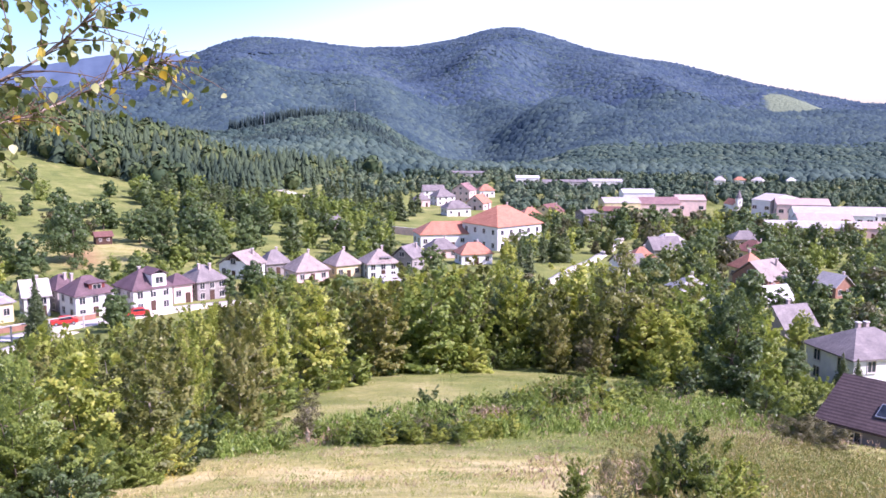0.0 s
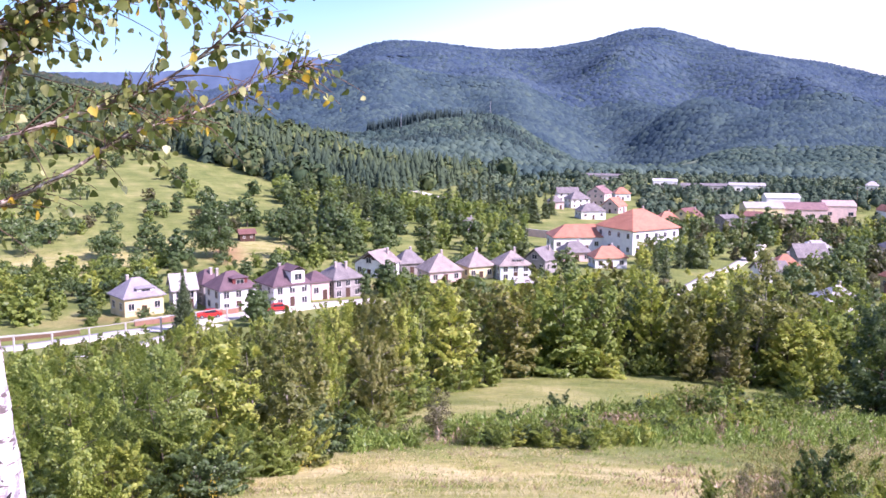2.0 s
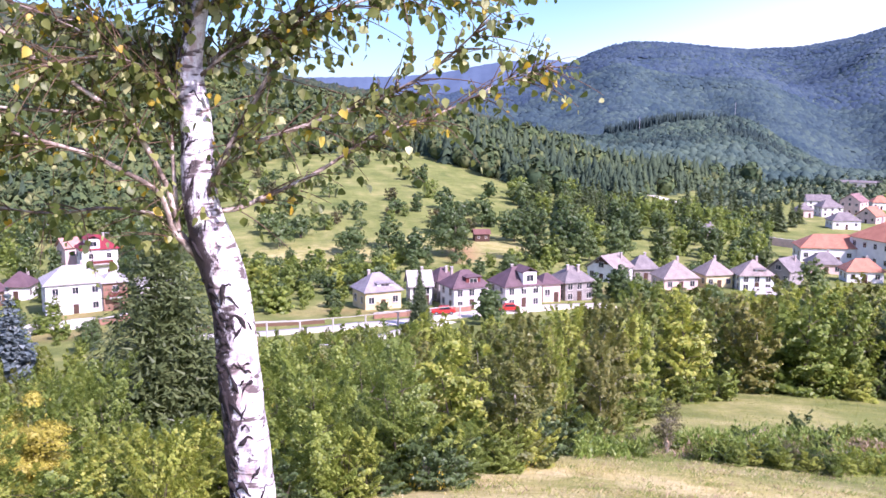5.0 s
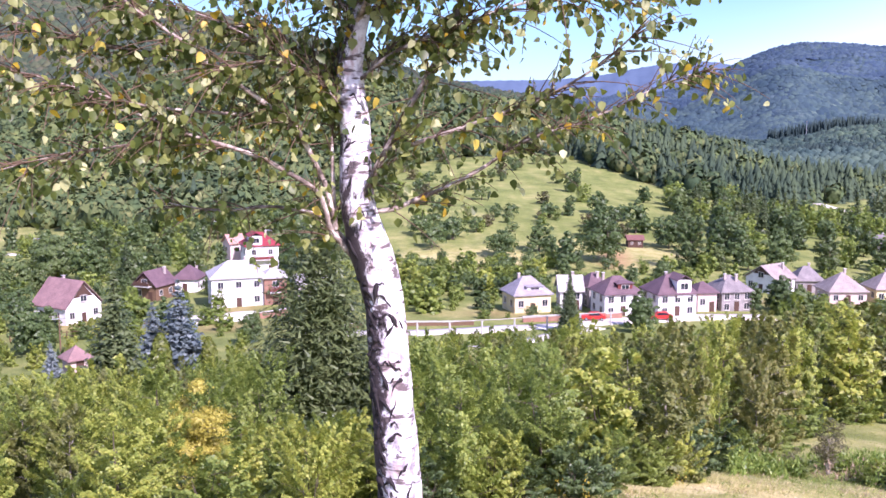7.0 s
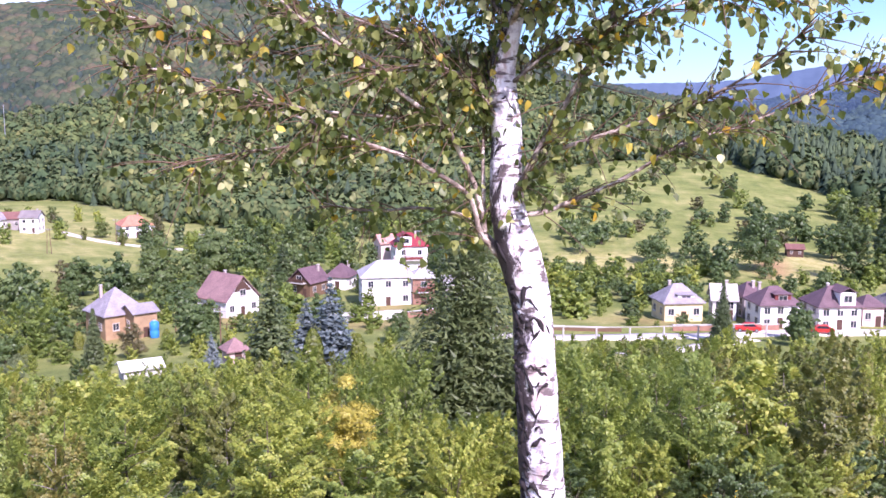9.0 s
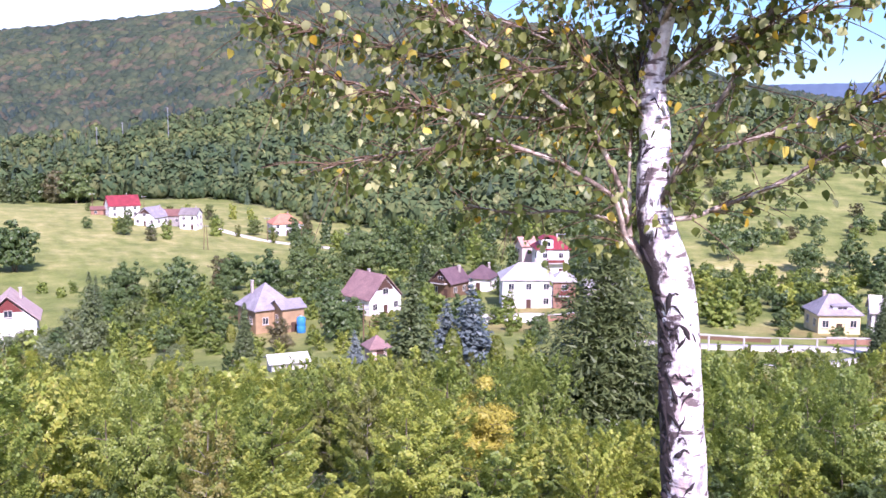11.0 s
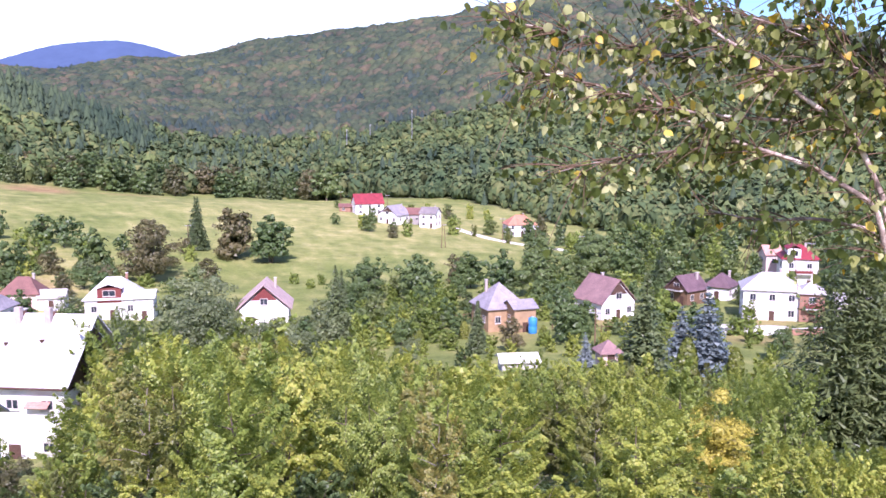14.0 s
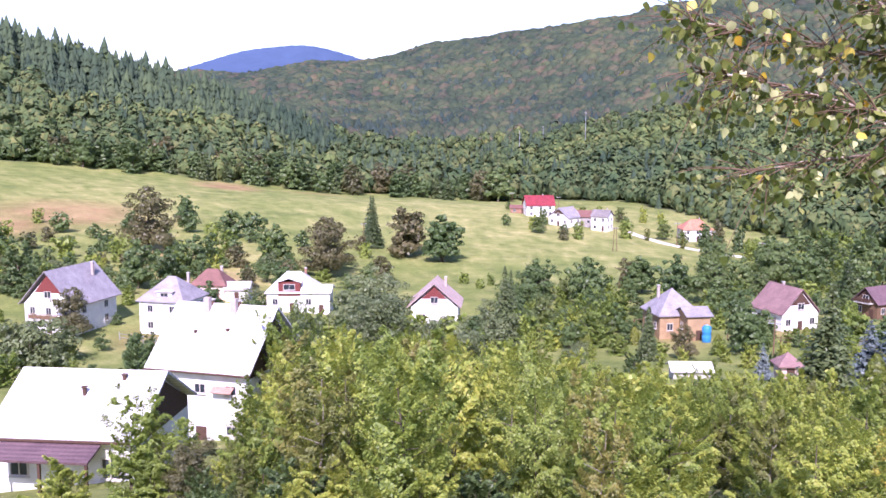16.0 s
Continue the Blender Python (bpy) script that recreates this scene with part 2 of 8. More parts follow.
LEAF_BROWN = foliage("brownish_leaves", ((0.075, 0.082, 0.036), (0.120, 0.115, 0.050), (0.175, 0.145, 0.066)), 0.36)
NEEDLES = foliage("spruce_needles", ((0.060, 0.092, 0.038), (0.098, 0.136, 0.054), (0.155, 0.195, 0.078)), 0.34)
HANGING_NEEDLES = foliage("hanging_spruce_needles", ((0.080, 0.112, 0.042), (0.135, 0.172, 0.062), (0.21, 0.245, 0.095)), 0.36)
BLUE_NEEDLES = foliage("blue_spruce_needles", ((0.08, 0.11, 0.115), (0.15, 0.19, 0.195), (0.24, 0.28, 0.28)), 0.15)
THUJA = foliage("thuja_sprays", ((0.08, 0.11, 0.018), (0.15, 0.18, 0.026), (0.23, 0.24, 0.04)), 0.3)


# the lie of the land: elevation angles, seen from the eye, along rings round the hilltop
RIM_FLOOR = ((-60, -9.4), (-30, -9.4), (-10, -9.4), (8, -9.3), (18, -9.0), (30, -8.9), (45, -9.0), (60, -9.6), (75, -9.6), (90, -8.6), (110, -7.8), (130, -6))
RIM_420 = ((-60, -7.3), (-30, -7.1), (-10, -6.9), (2, -6.7), (10, -5.9), (16, -5.0), (24, -4.3), (34, -4.2), (45, -5.6), (56, -6.4), (64, -5.9), (72, -5.1), (82, -4.7), (92, -4.2), (110, -3.0), (130, 0))
RIM_550 = ((-60, -5.9), (-30, -5.7), (-10, -5.6), (4, -5.4), (12, -4.5), (20, -2.9), (26, -2.3), (34, -2.6), (44, -3.9), (56, -4.6), (64, -4.8), (72, -4.9), (82, -4.3), (92, -3.0), (110, -1.0), (130, 2))
RIM_830 = ((-60, -4.4), (-30, -4.3), (-10, -4.3), (2, -4.1), (10, -3.3), (18, -1.4), (26, -0.4), (34, 0.2), (44, 0.5), (54, -1.0), (64, -2.4), (73, -3.6), (80, -2.35), (85, 0.35), (90, 1.95), (95, 3.15), (100, 4.45), (110, 5.75), (130, 7.25))
RIM_1280 = ((-60, -3.4), (-30, -3.2), (-10, -3.3), (-3, -3.6), (-0.5, -3.4), (2.2, -2.0), (4.6, -0.35), (9, -0.95), (13.3, -1.9), (18, -1.2), (26, 0.4), (34, 1.9), (42, 3.3), (52, 3.3), (62, 2.1), (70, 0.6), (78, -0.1), (86, 0.3), (95, 1.7), (130, 3.7))
RIM_1900 = ((-60, -1.6), (-30, -1.5), (-18, -1.1), (-8, -1.5), (-2, -2.5), (3, -2.0), (9, -2.0), (14, -2.0), (20, -1.0), (28, 0.7), (34, 2.0), (39, 3.9), (44, 5.9), (50, 6.5), (55, 6.5), (60, 6.3), (64, 6.1), (68, 5.4), (71, 4.15), (75, 3.4), (80, 2.9), (86, 1.9), (92, 1.5), (130, 3.5))
RIM_3400 = ((-60, -1.62), (-32, -0.42), (-24.8, 0.08), (-21.4, 0.68), (-18, 1.33), (-13.7, 2.52), (-9, 3.52), (-5.8, 4.31), (-3.5, 4.81), (-1.2, 4.31), (2.2, 3.63), (4.9, 3.53), (8.8, 4.06), (11.4, 4.11), (13.4, 3.56), (15.3, 2.46), (18, 1.42), (22, 0.68), (30, 0.85), (40, 2.85), (60, 2.85), (71, 2.9), (76, 2.9), (82, 2.6), (87, 2.1), (93, 1.85), (130, 2.85))
RIM_4700 = ((-60, -2.5), (130, -1.0))
RINGS = ((255, RIM_FLOOR), (420, RIM_420), (550, RIM_550), (830, RIM_830), (1280, RIM_1280), (1900, RIM_1900), (3400, RIM_3400), (4700, RIM_4700))


def smooth_rows(a, sigma, axis):
    n = int(3 * sigma) + 1
    k = np.exp(-0.5 * (np.arange(-n, n + 1) / sigma) ** 2)
    k /= k.sum()
    pad = [(0, 0), (0, 0)]
    pad[axis] = (n, n)
    b = np.pad(a, pad, mode="edge")
    return sum(w * np.take(b, np.arange(i, i + a.shape[axis]), axis=axis) for i, w in enumerate(k))


AZ_GRID = np.linspace(-60, 130, 761)
LOG_GRID = np.linspace(math.log(125), math.log(4700), 400)


def slope_drop(az):
    """How deep the near hillside falls: it is steepest to the west."""
    k = np.clip((az - 35) / 45, 0, 1)
    return 46 + 4.5 * k * k * (3 - 2 * k)


def land_table():
    knots = [math.log(125)] + [math.log(r) for r, rim in RINGS]
    cols = []
    for r, rim in RINGS:
        el = np.interp(AZ_GRID, [p[0] for p in rim], [p[1] for p in rim])
        cols.append(r * np.tan(np.radians(el)))
    cols = [-1.6 - slope_drop(AZ_GRID) * (1 - math.exp(-125 / 115))] + cols
    cols = np.array(cols)
    tab = np.array([np.interp(LOG_GRID, knots, cols[:, i]) for i in range(len(AZ_GRID))])
    return smooth_rows(smooth_rows(tab, 3, 0), 3, 1)


LAND = land_table()


def wave(x, y, size, seed):
    """Soft rolling noise in -1..1 from a few crossed waves."""
    out = 0
    for i in range(5):
        a = seed * 1.7 + i * 2.4
        f = 2 * math.pi / size * (0.7 + 0.23 * i)
        out = out + np.sin(f * (x * math.cos(a) + y * math.sin(a)) + seed * 5.1 + i * 1.9 + 1.3 * np.sin(f * 0.6 * (y * math.cos(a) - x * math.sin(a)) + i))
    return out / 5


def ground(x, y):
    """Height of the land at x, y (numbers or arrays)."""
    x, y = np.asarray(x, float), np.asarray(y, float)
    r = np.hypot(x, y) + 1e-6
    az = np.degrees(np.arctan2(-x, y))
    az = np.where(az < -120, az + 360, az)
    ahead = np.clip((np.cos(np.radians(az - 38)) + 0.95) / 1.15, 0, 1)
    ahead = ahead * ahead * (3 - 2 * ahead)
    near = -1.6 - slope_drop(az) * (1 - np.exp(-r / 115)) + 0.25 * wave(x, y, 23, 1) * np.clip(r / 12 - 0.4, 0, 1)
    fa = np.clip((az + 60) / 190, 0, 1) * 760
    fr = np.clip((np.log(r) - LOG_GRID[0]) / (LOG_GRID[-1] - LOG_GRID[0]), 0, 1) * 399
    i, j = np.minimum(fa.astype(int), 759), np.minimum(fr.astype(int), 398)
    u, v = fa - i, fr - j
    far = (LAND[i, j] * (1 - u) + LAND[i + 1, j] * u) * (1 - v) + (LAND[i, j + 1] * (1 - u) + LAND[i + 1, j + 1] * u) * v
    rough = np.clip((r - 540) / 1100, 0, 1) * np.clip((3600 - r) / 1200, 0.15, 1)
    far = far + rough * ((15 + 42 * np.clip((r - 1700) / 700, 0, 1)) * wave(x, y, 760, 3) + 11 * wave(x, y, 280, 4)) + np.clip((r - 140) / 250, 0, 1) * 0.5 * wave(x, y, 60, 5)
    for points, rise, wide in FOLDS:
        line = [spot(a, d) for a, d in points]
        best, along = np.full(np.shape(x), 1e9), np.zeros(np.shape(x))
        for n, (p, q) in enumerate(zip(line, line[1:])):
            dx, dy = q[0] - p[0], q[1] - p[1]
            k = np.clip(((x - p[0]) * dx + (y - p[1]) * dy) / (dx * dx + dy * dy), 0, 1)
            d2 = (x - p[0] - k * dx) ** 2 + (y - p[1] - k * dy) ** 2
            along = np.where(d2 < best, (n + k) / (len(line) - 1), along)
            best = np.minimum(best, d2)
        far = far + 1.35 * rise * np.sin(np.pi * np.clip(0.06 + 0.82 * along, 0, 1)) ** 0.7 * np.exp(-best / wide ** 2)
    w = np.clip((r - 135) / 105, 0, 1)
    w = w * w * (3 - 2 * w)
    front = near * (1 - w) + far * w
    back = -1.6 - 0.10 * np.minimum(r, 400) + 0.4 * wave(x, y, 60, 6) * np.clip(r / 40, 0, 1)
    return EYE_Z + front * ahead + back * (1 - ahead)


# ridges and valleys of the far mountain: points (bearing, distance) from the crest down, rise, half width
FOLDS = (
    (((8.5, 2750), (5.5, 2450), (3.2, 2150), (1.2, 1900), (0.0, 1600)), 62, 170),
    (((3.2, 2950), (0.9, 2500), (-0.6, 2150), (-1.7, 1800), (-2.2, 1450)), -72, 150),
    (((-4.6, 2950), (-2.9, 2600), (-2.3, 2300)), 42, 130),
    (((-5.8, 2850), (-4.4, 2400), (-3.8, 2150)), -44, 130),
    (((-3.8, 2050), (-6.6, 1980), (-9.8, 1900)), 46, 150),
    (((-4.8, 2420), (-9.0, 2330), (-13.5, 2220)), -40, 130),
    (((-8.0, 2950), (-12.0, 2600), (-15.0, 2250)), 40, 150),
    (((-12.0, 2850), (-15.2, 2500), (-18.5, 2150)), -46, 150),
    (((-17.0, 2700), (-20.0, 2300), (-23.0, 2000)), 36, 160),
    (((13.0, 2700), (11.0, 2300), (9.5, 1950)), 40, 150),
    (((11.0, 2750), (8.6, 2300), (7.2, 1950)), -46, 140),
    (((14.5, 1500), (9.5, 1500), (5.0, 1460), (2.5, 1420)), -48, 95),
)


def spot(az, r):
    """Plan point at a bearing (degrees, left of straight ahead) and a distance from the hilltop."""
    return -r * math.sin(radians(az)), r * math.cos(radians(az))


# ---- land cover: 0..1 masks over the plan ----
def bearing(x, y):
    return np.degrees(np.arctan2(-np.asarray(x, float), np.asarray(y, float)))


def blob(az, r, a0, r0, da, dr):
    return np.clip(1.6 - 1.6 * np.sqrt(((az - a0) / da) ** 2 + ((r - r0) / dr) ** 2), 0, 1)


WOOD_EDGE = ((-60, 860), (-12, 850), (0, 800), (5, 700), (9, 520), (12, 430), (17, 425), (20, 470), (24, 540), (32, 520), (37, 430), (42, 345), (50, 350), (57, 430), (62, 520), (68, 560), (74, 575), (80, 560), (88, 552), (96, 548), (110, 540), (130, 500))
CLEARINGS = ((-20.6, 2450, 2.6, 250), (-23.5, 2600, 1.8, 160), (-4.9, 1080, 0.9, 60), (-12.0, 1950, 1.3, 26), (-6.2, 1480, 1.6, 45), (69.8, 690, 3.2, 150), (60.5, 640, 1.6, 18), (-24, 940, 2.5, 60), (25, 610, 3, 35))


def wooded(x, y):
    x, y = np.asarray(x, float), np.asarray(y, float)
    az, r = bearing(x, y), np.hypot(x, y)
    edge = np.interp(az, [p[0] for p in WOOD_EDGE], [p[1] for p in WOOD_EDGE])
    w = np.clip((r - edge * (1 + 0.035 * wave(x, y, 70, 8))) / 14, 0, 1)
    for a0, r0, da, dr in CLEARINGS:
        w = w * (blob(az + 0.25 * wave(x, y, 90, 9), r, a0, r0, da, dr) < 0.3)
    return w


def dryness(x, y):
    az, r = bearing(x, y), np.hypot(x, y)
    ahead = np.clip((r - 6) / 14, 0, 1) * np.clip((150 - np.abs(az)) / 50, 0, 1)
    d = 0.9 * np.clip((45 - r) / 10, 0, 1) * (0.65 + (np.clip((az + 19) / 6, 0.3, 1) - 0.65) * ahead)
    d = np.maximum(d, 0.25 * np.clip((72 - r) / 12, 0, 1) * np.clip((-13 - az) / 4, 0, 1) * ahead)
    d = np.maximum(d, 0.45 * blob(az, r, 21, 268, 9, 30))
    d = np.maximum(d, 0.6 * blob(az, r, 30, 250, 7, 40))
    d = np.maximum(d, 0.28 * blob(az, r, 68, 400, 20, 150))
    d = np.maximum(d, 0.25 * blob(az, r, 92, 400, 9, 110))
    d = np.maximum(d, 0.55 * blob(az, r, 88, 250, 8, 60))
    d = np.maximum(d, 0.3 * blob(az, r, 4, 80, 10, 30))
    return np.clip(d + 0.25 * wave(x, y, 31, 11) + 0.3 * wave(x, y, 7, 12), 0, 1)


def bare(x, y):
    az, r = bearing(x, y), np.hypot(x, y)
    b = blob(az, r, 21.0, 262, 1.3, 22)
    for a0, r0, da, dr, k in ((95.2, 352, 5.5, 44, 0.9), (86.4, 508, 2.6, 44, 1.0), (98.5, 325, 3.0, 30, 0.9), (91.5, 330, 3.0, 20, 0.5), (81.5, 520, 2.5, 16, 0.5), (87, 235, 3.0, 26, 0.55), (90.5, 275, 1.5, 20, 0.6), (-4.9, 1080, 0.8, 50, 0.8), (69.8, 715, 2.4, 90, 0.6), (12.2, 415, 1.8, 22, 0.75), (45, 165, 3.5, 9, 0.5), (26, 172, 8, 8, 0.35), (59, 165, 2.0, 9, 0.4), (91.5, 176, 2.6, 14, 0.5), (-12, 118, 2, 7, 0.5), (8, 214, 1.8, 6, 0.5), (12, 204, 1.8, 6, 0.5), (16, 197, 1.8, 6, 0.5), (20, 189, 1.8, 6, 0.5), (28, 173, 2.2, 6, 0.5), (43.9, 185, 2.2, 7, 0.5), (53.4, 183, 2.0, 7, 0.5), (59.8, 169, 2.4, 7, 0.5), (68, 176, 2.5, 8, 0.45), (74.5, 180, 2.5, 8, 0.5), (80, 182, 2.5, 8, 0.5), (87.5, 172, 3, 9, 0.5)):
        b = np.maximum(b, k * blob(az, r, a0, r0, da, dr))
    return np.clip(b * (0.85 + 0.35 * wave(x, y, 17, 13)), 0, 1)


def ground_material():
    m, n, l, p = material("meadow", 0.95, 0.0, 0.1)
    at = n.new("ShaderNodeAttribute")
    at.attribute_name = "cover"
    sep = n.new("ShaderNodeSeparateColor")
    l.new(at.outputs["Color"], sep.inputs["Color"])
    coarse = grain(n, l, 0.09, 8, "Position", 0.7)
    fine = grain(n, l, 1.7, 6, "Position", 0.75)
    lush = ramp(n, l, coarse, ((0.30, (0.105, 0.142, 0.042)), (0.5, (0.188, 0.220, 0.066)), (0.72, (0.30, 0.305, 0.108))))
    hay = ramp(n, l, coarse, ((0.36, (0.27, 0.28, 0.075)), (0.5, (0.48, 0.42, 0.16)), (0.64, (0.70, 0.58, 0.31))))
    rosy = ramp(n, l, grain(n, l, 0.33, 5, "Position", 0.65), ((0.3, (0.22, 0.24, 0.070)), (0.48, (0.48, 0.41, 0.18)), (0.6, (0.72, 0.59, 0.36)), (0.72, (0.52, 0.36, 0.20))))
    hay = mix(n, l, 0.55, hay, rosy)
    soil = ramp(n, l, coarse, ((0.3, (0.25, 0.155, 0.080)), (0.7, (0.44, 0.285, 0.155))))
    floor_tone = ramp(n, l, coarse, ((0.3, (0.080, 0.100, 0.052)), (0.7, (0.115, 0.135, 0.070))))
    # closed woods on the far mountain, seen as a fine mottled canopy
    spot_at = n.new("ShaderNodeNewGeometry")
    cell = n.new("ShaderNodeTexVoronoi")
    cell.inputs["Scale"].default_value, cell.inputs["Randomness"].default_value = 0.105, 1.0
    l.new(spot_at.outputs["Position"], cell.inputs["Vector"])
    one = n.new("ShaderNodeSeparateColor")
    l.new(cell.outputs["Color"], one.inputs["Color"])
    crowns = n.new("ShaderNodeMath")
    crowns.operation = "SUBTRACT"
    crowns.inputs[0].default_value = 1.0
    l.new(cell.outputs["Distance"], crowns.inputs[1])
    crowns = crowns.outputs[0]
    stands = grain(n, l, 0.0045, 4, "Position", 0.6)
    patches = grain(n, l, 0.024, 5, "Position", 0.7)
    # distance haze is painted in: blue tones for the far canopy
    hazy_canopy_tone = ramp(n, l, one.outputs["Red"], ((0.0, (0.028, 0.050, 0.066)), (0.35, (0.042, 0.070, 0.090)), (0.7, (0.052, 0.084, 0.104)), (1.0, (0.070, 0.104, 0.118))))
    hazy_canopy_tone = mix(n, l, 1.0, hazy_canopy_tone, ramp(n, l, stands, ((0.36, (0.74, 0.80, 0.95)), (0.6, (1.15, 1.14, 0.98)))), "MULTIPLY")
    hazy_canopy_tone = mix(n, l, 1.0, hazy_canopy_tone, ramp(n, l, patches, ((0.38, (0.70, 0.74, 0.80)), (0.5, (1.0, 1.0, 1.0)), (0.64, (1.3, 1.28, 1.15)))), "MULTIPLY")
    floor_tone = mix(n, l, at.outputs["Alpha"], floor_tone, hazy_canopy_tone)
    col = mix(n, l, sep.outputs["Red"], lush, hay)
    col = mix(n, l, sep.outputs["Green"], col, soil)
    # far clearings take a paler green from the same distance mask
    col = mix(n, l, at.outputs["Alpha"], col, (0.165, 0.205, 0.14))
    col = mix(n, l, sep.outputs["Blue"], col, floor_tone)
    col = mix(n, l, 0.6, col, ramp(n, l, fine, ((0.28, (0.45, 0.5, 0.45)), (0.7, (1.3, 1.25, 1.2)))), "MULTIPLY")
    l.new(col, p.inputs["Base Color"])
    near_relief = n.new("ShaderNodeBump")
    near_relief.inputs["Strength"].default_value, near_relief.inputs["Distance"].default_value = 0.6, 0.3
    l.new(fine, near_relief.inputs["Height"])
    hills = n.new("ShaderNodeMath")
    hills.operation = "MULTIPLY"
    l.new(crowns, hills.inputs[0])
    l.new(at.outputs["Alpha"], hills.inputs[1])
    far_relief = n.new("ShaderNodeBump")
    far_relief.inputs["Strength"].default_value, far_relief.inputs["Distance"].default_value = 0.7, 4.0
    l.new(hills.outputs[0], far_relief.inputs["Height"])
    l.new(near_relief.outputs["Normal"], far_relief.inputs["Normal"])
    l.new(far_relief.outputs["Normal"], p.inputs["Normal"])
    return m


def build_ground():
    az = np.concatenate([np.arange(-180, -34, 4.0), np.arange(-34, 112, 0.36), np.arange(112, 180, 4.0)])
    r = np.concatenate([[0.0, 1.0, 2.0, 3.0, 4.0], np.exp(np.linspace(math.log(5), math.log(4700), 300))])
    a2, r2 = np.meshgrid(np.radians(az), r, indexing="ij")
    x, y = -r2 * np.sin(a2), r2 * np.cos(a2)
    z = ground(x, y)
    na, nr = len(az), len(r)
    i, j = np.meshgrid(np.arange(na), np.arange(nr - 1), indexing="ij")
    k = (i + 1) % na
    f = np.stack([i * nr + j, i * nr + j + 1, k * nr + j + 1, k * nr + j], -1).reshape(-1, 4)
    me = mesh_of("ground", np.stack([x, y, z], -1).reshape(-1, 3), f)
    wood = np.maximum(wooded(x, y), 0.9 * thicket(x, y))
    # distance mask that blends in the hazy far tones and their relief
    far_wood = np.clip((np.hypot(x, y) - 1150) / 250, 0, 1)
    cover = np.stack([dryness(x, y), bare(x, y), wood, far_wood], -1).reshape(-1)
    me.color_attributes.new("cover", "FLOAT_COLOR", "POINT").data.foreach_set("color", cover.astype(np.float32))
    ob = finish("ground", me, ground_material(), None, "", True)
    return tagged(ob, "grassy hillside and valley floor with dry straw patches and bare earth", "ground", kind="structure")


# the hedge of small trees on the slope below the hilltop: inner and outer edge by bearing
THICKET_IN = ((-60, 70), (-26, 66), (-22, 70), (-18, 88), (-13, 100), (-6, 104), (0, 98), (4, 92), (8, 78), (11, 58), (14, 42), (18, 33), (24, 26), (34, 22), (45, 20), (80, 20), (100, 22), (130, 25))
THICKET_OUT = ((-60, 60), (-26, 60), (-20.5, 62), (-19, 120), (-12, 140), (-4, 150), (4, 148), (12, 140), (20, 128), (28, 118), (34, 122), (42, 126), (50, 116), (58, 112), (66, 125), (74, 135), (82, 112), (84.5, 92), (86.5, 60), (93, 44), (100, 40), (130, 45))


def thicket(x, y):
    az, r = bearing(x, y), np.hypot(x, y)
    lo = np.interp(az, [p[0] for p in THICKET_IN], [p[1] for p in THICKET_IN])
    hi = np.interp(az, [p[0] for p in THICKET_OUT], [p[1] for p in THICKET_OUT])
    return np.clip((r - lo) / 5, 0, 1) * np.clip((hi - r) / 8, 0, 1)


land = build_ground()


def ribbon(name, points, width, mat, label, lift=0.06):
    """A road laid on the land along plan points (bearing, distance)."""
    pts = np.array([spot(a, r) for a, r in points])
    s = np.linspace(0, len(pts) - 1, 10 * (len(pts) - 1) + 1)
    c = np.stack([np.interp(s, np.arange(len(pts)), pts[:, 0]), np.interp(s, np.arange(len(pts)), pts[:, 1])], -1)
    for _ in range(6):
        c[1:-1] = (c[:-2] + 2 * c[1:-1] + c[2:]) / 4
    t = np.gradient(c, axis=0)
    t /= np.linalg.norm(t, axis=1)[:, None]
    nrm = np.stack([-t[:, 1], t[:, 0]], -1)
    rows = []
    for k, h in ((-0.5, -0.4), (-0.49, lift), (-0.2, lift + 0.03), (0.2, lift + 0.03), (0.49, lift), (0.5, -0.4)):
        q = c + nrm * width * k
        zz = np.maximum(ground(q[:, 0], q[:, 1]), ground(c[:, 0], c[:, 1]) - 0.2)
        rows.append(np.column_stack([q, zz + h]))
    v = np.array(rows).transpose(1, 0, 2)
    n, m_ = v.shape[:2]
    f = [(i * m_ + j, i * m_ + j + 1, (i + 1) * m_ + j + 1, (i + 1) * m_ + j) for i in range(n - 1) for j in range(m_ - 1)]
    return tagged(sheet(name, v.reshape(-1, 3), f, mat), label, "road", kind="structure")


PALE_ROAD = plaster("pale_road", (0.70, 0.64, 0.58), (0.50, 0.45, 0.40), 0.25)
ribbon("road", ((40, 148), (36, 148), (33, 149), (30, 150), (27, 155), (23, 162), (20, 170), (16, 178), (12, 184)), 6.5, PALE_ROAD, "pale dusty village road below the house row")
ribbon("road", ((29.5, 131), (28, 134), (26, 141), (24, 150), (22, 158)), 4.0, PALE_ROAD, "pale lane joining the village road")
ribbon("road", ((-5.5, 200), (-7, 222), (-8, 245), (-9.3, 270), (-10.4, 320), (-11, 380)), 3.6, PALE_ROAD, "pale town street beside a grass strip")
ribbon("road", ((62.5, 380), (60.5, 352), (58, 335), (55, 318)), 4.0, PALE_ROAD, "pale lane climbing past a pole")
ribbon("road", ((12.0, 560), (9.0, 500), (6.0, 470), (3.0, 455)), 7.0, PALE_ROAD, "pale road cut along the wooded slope")


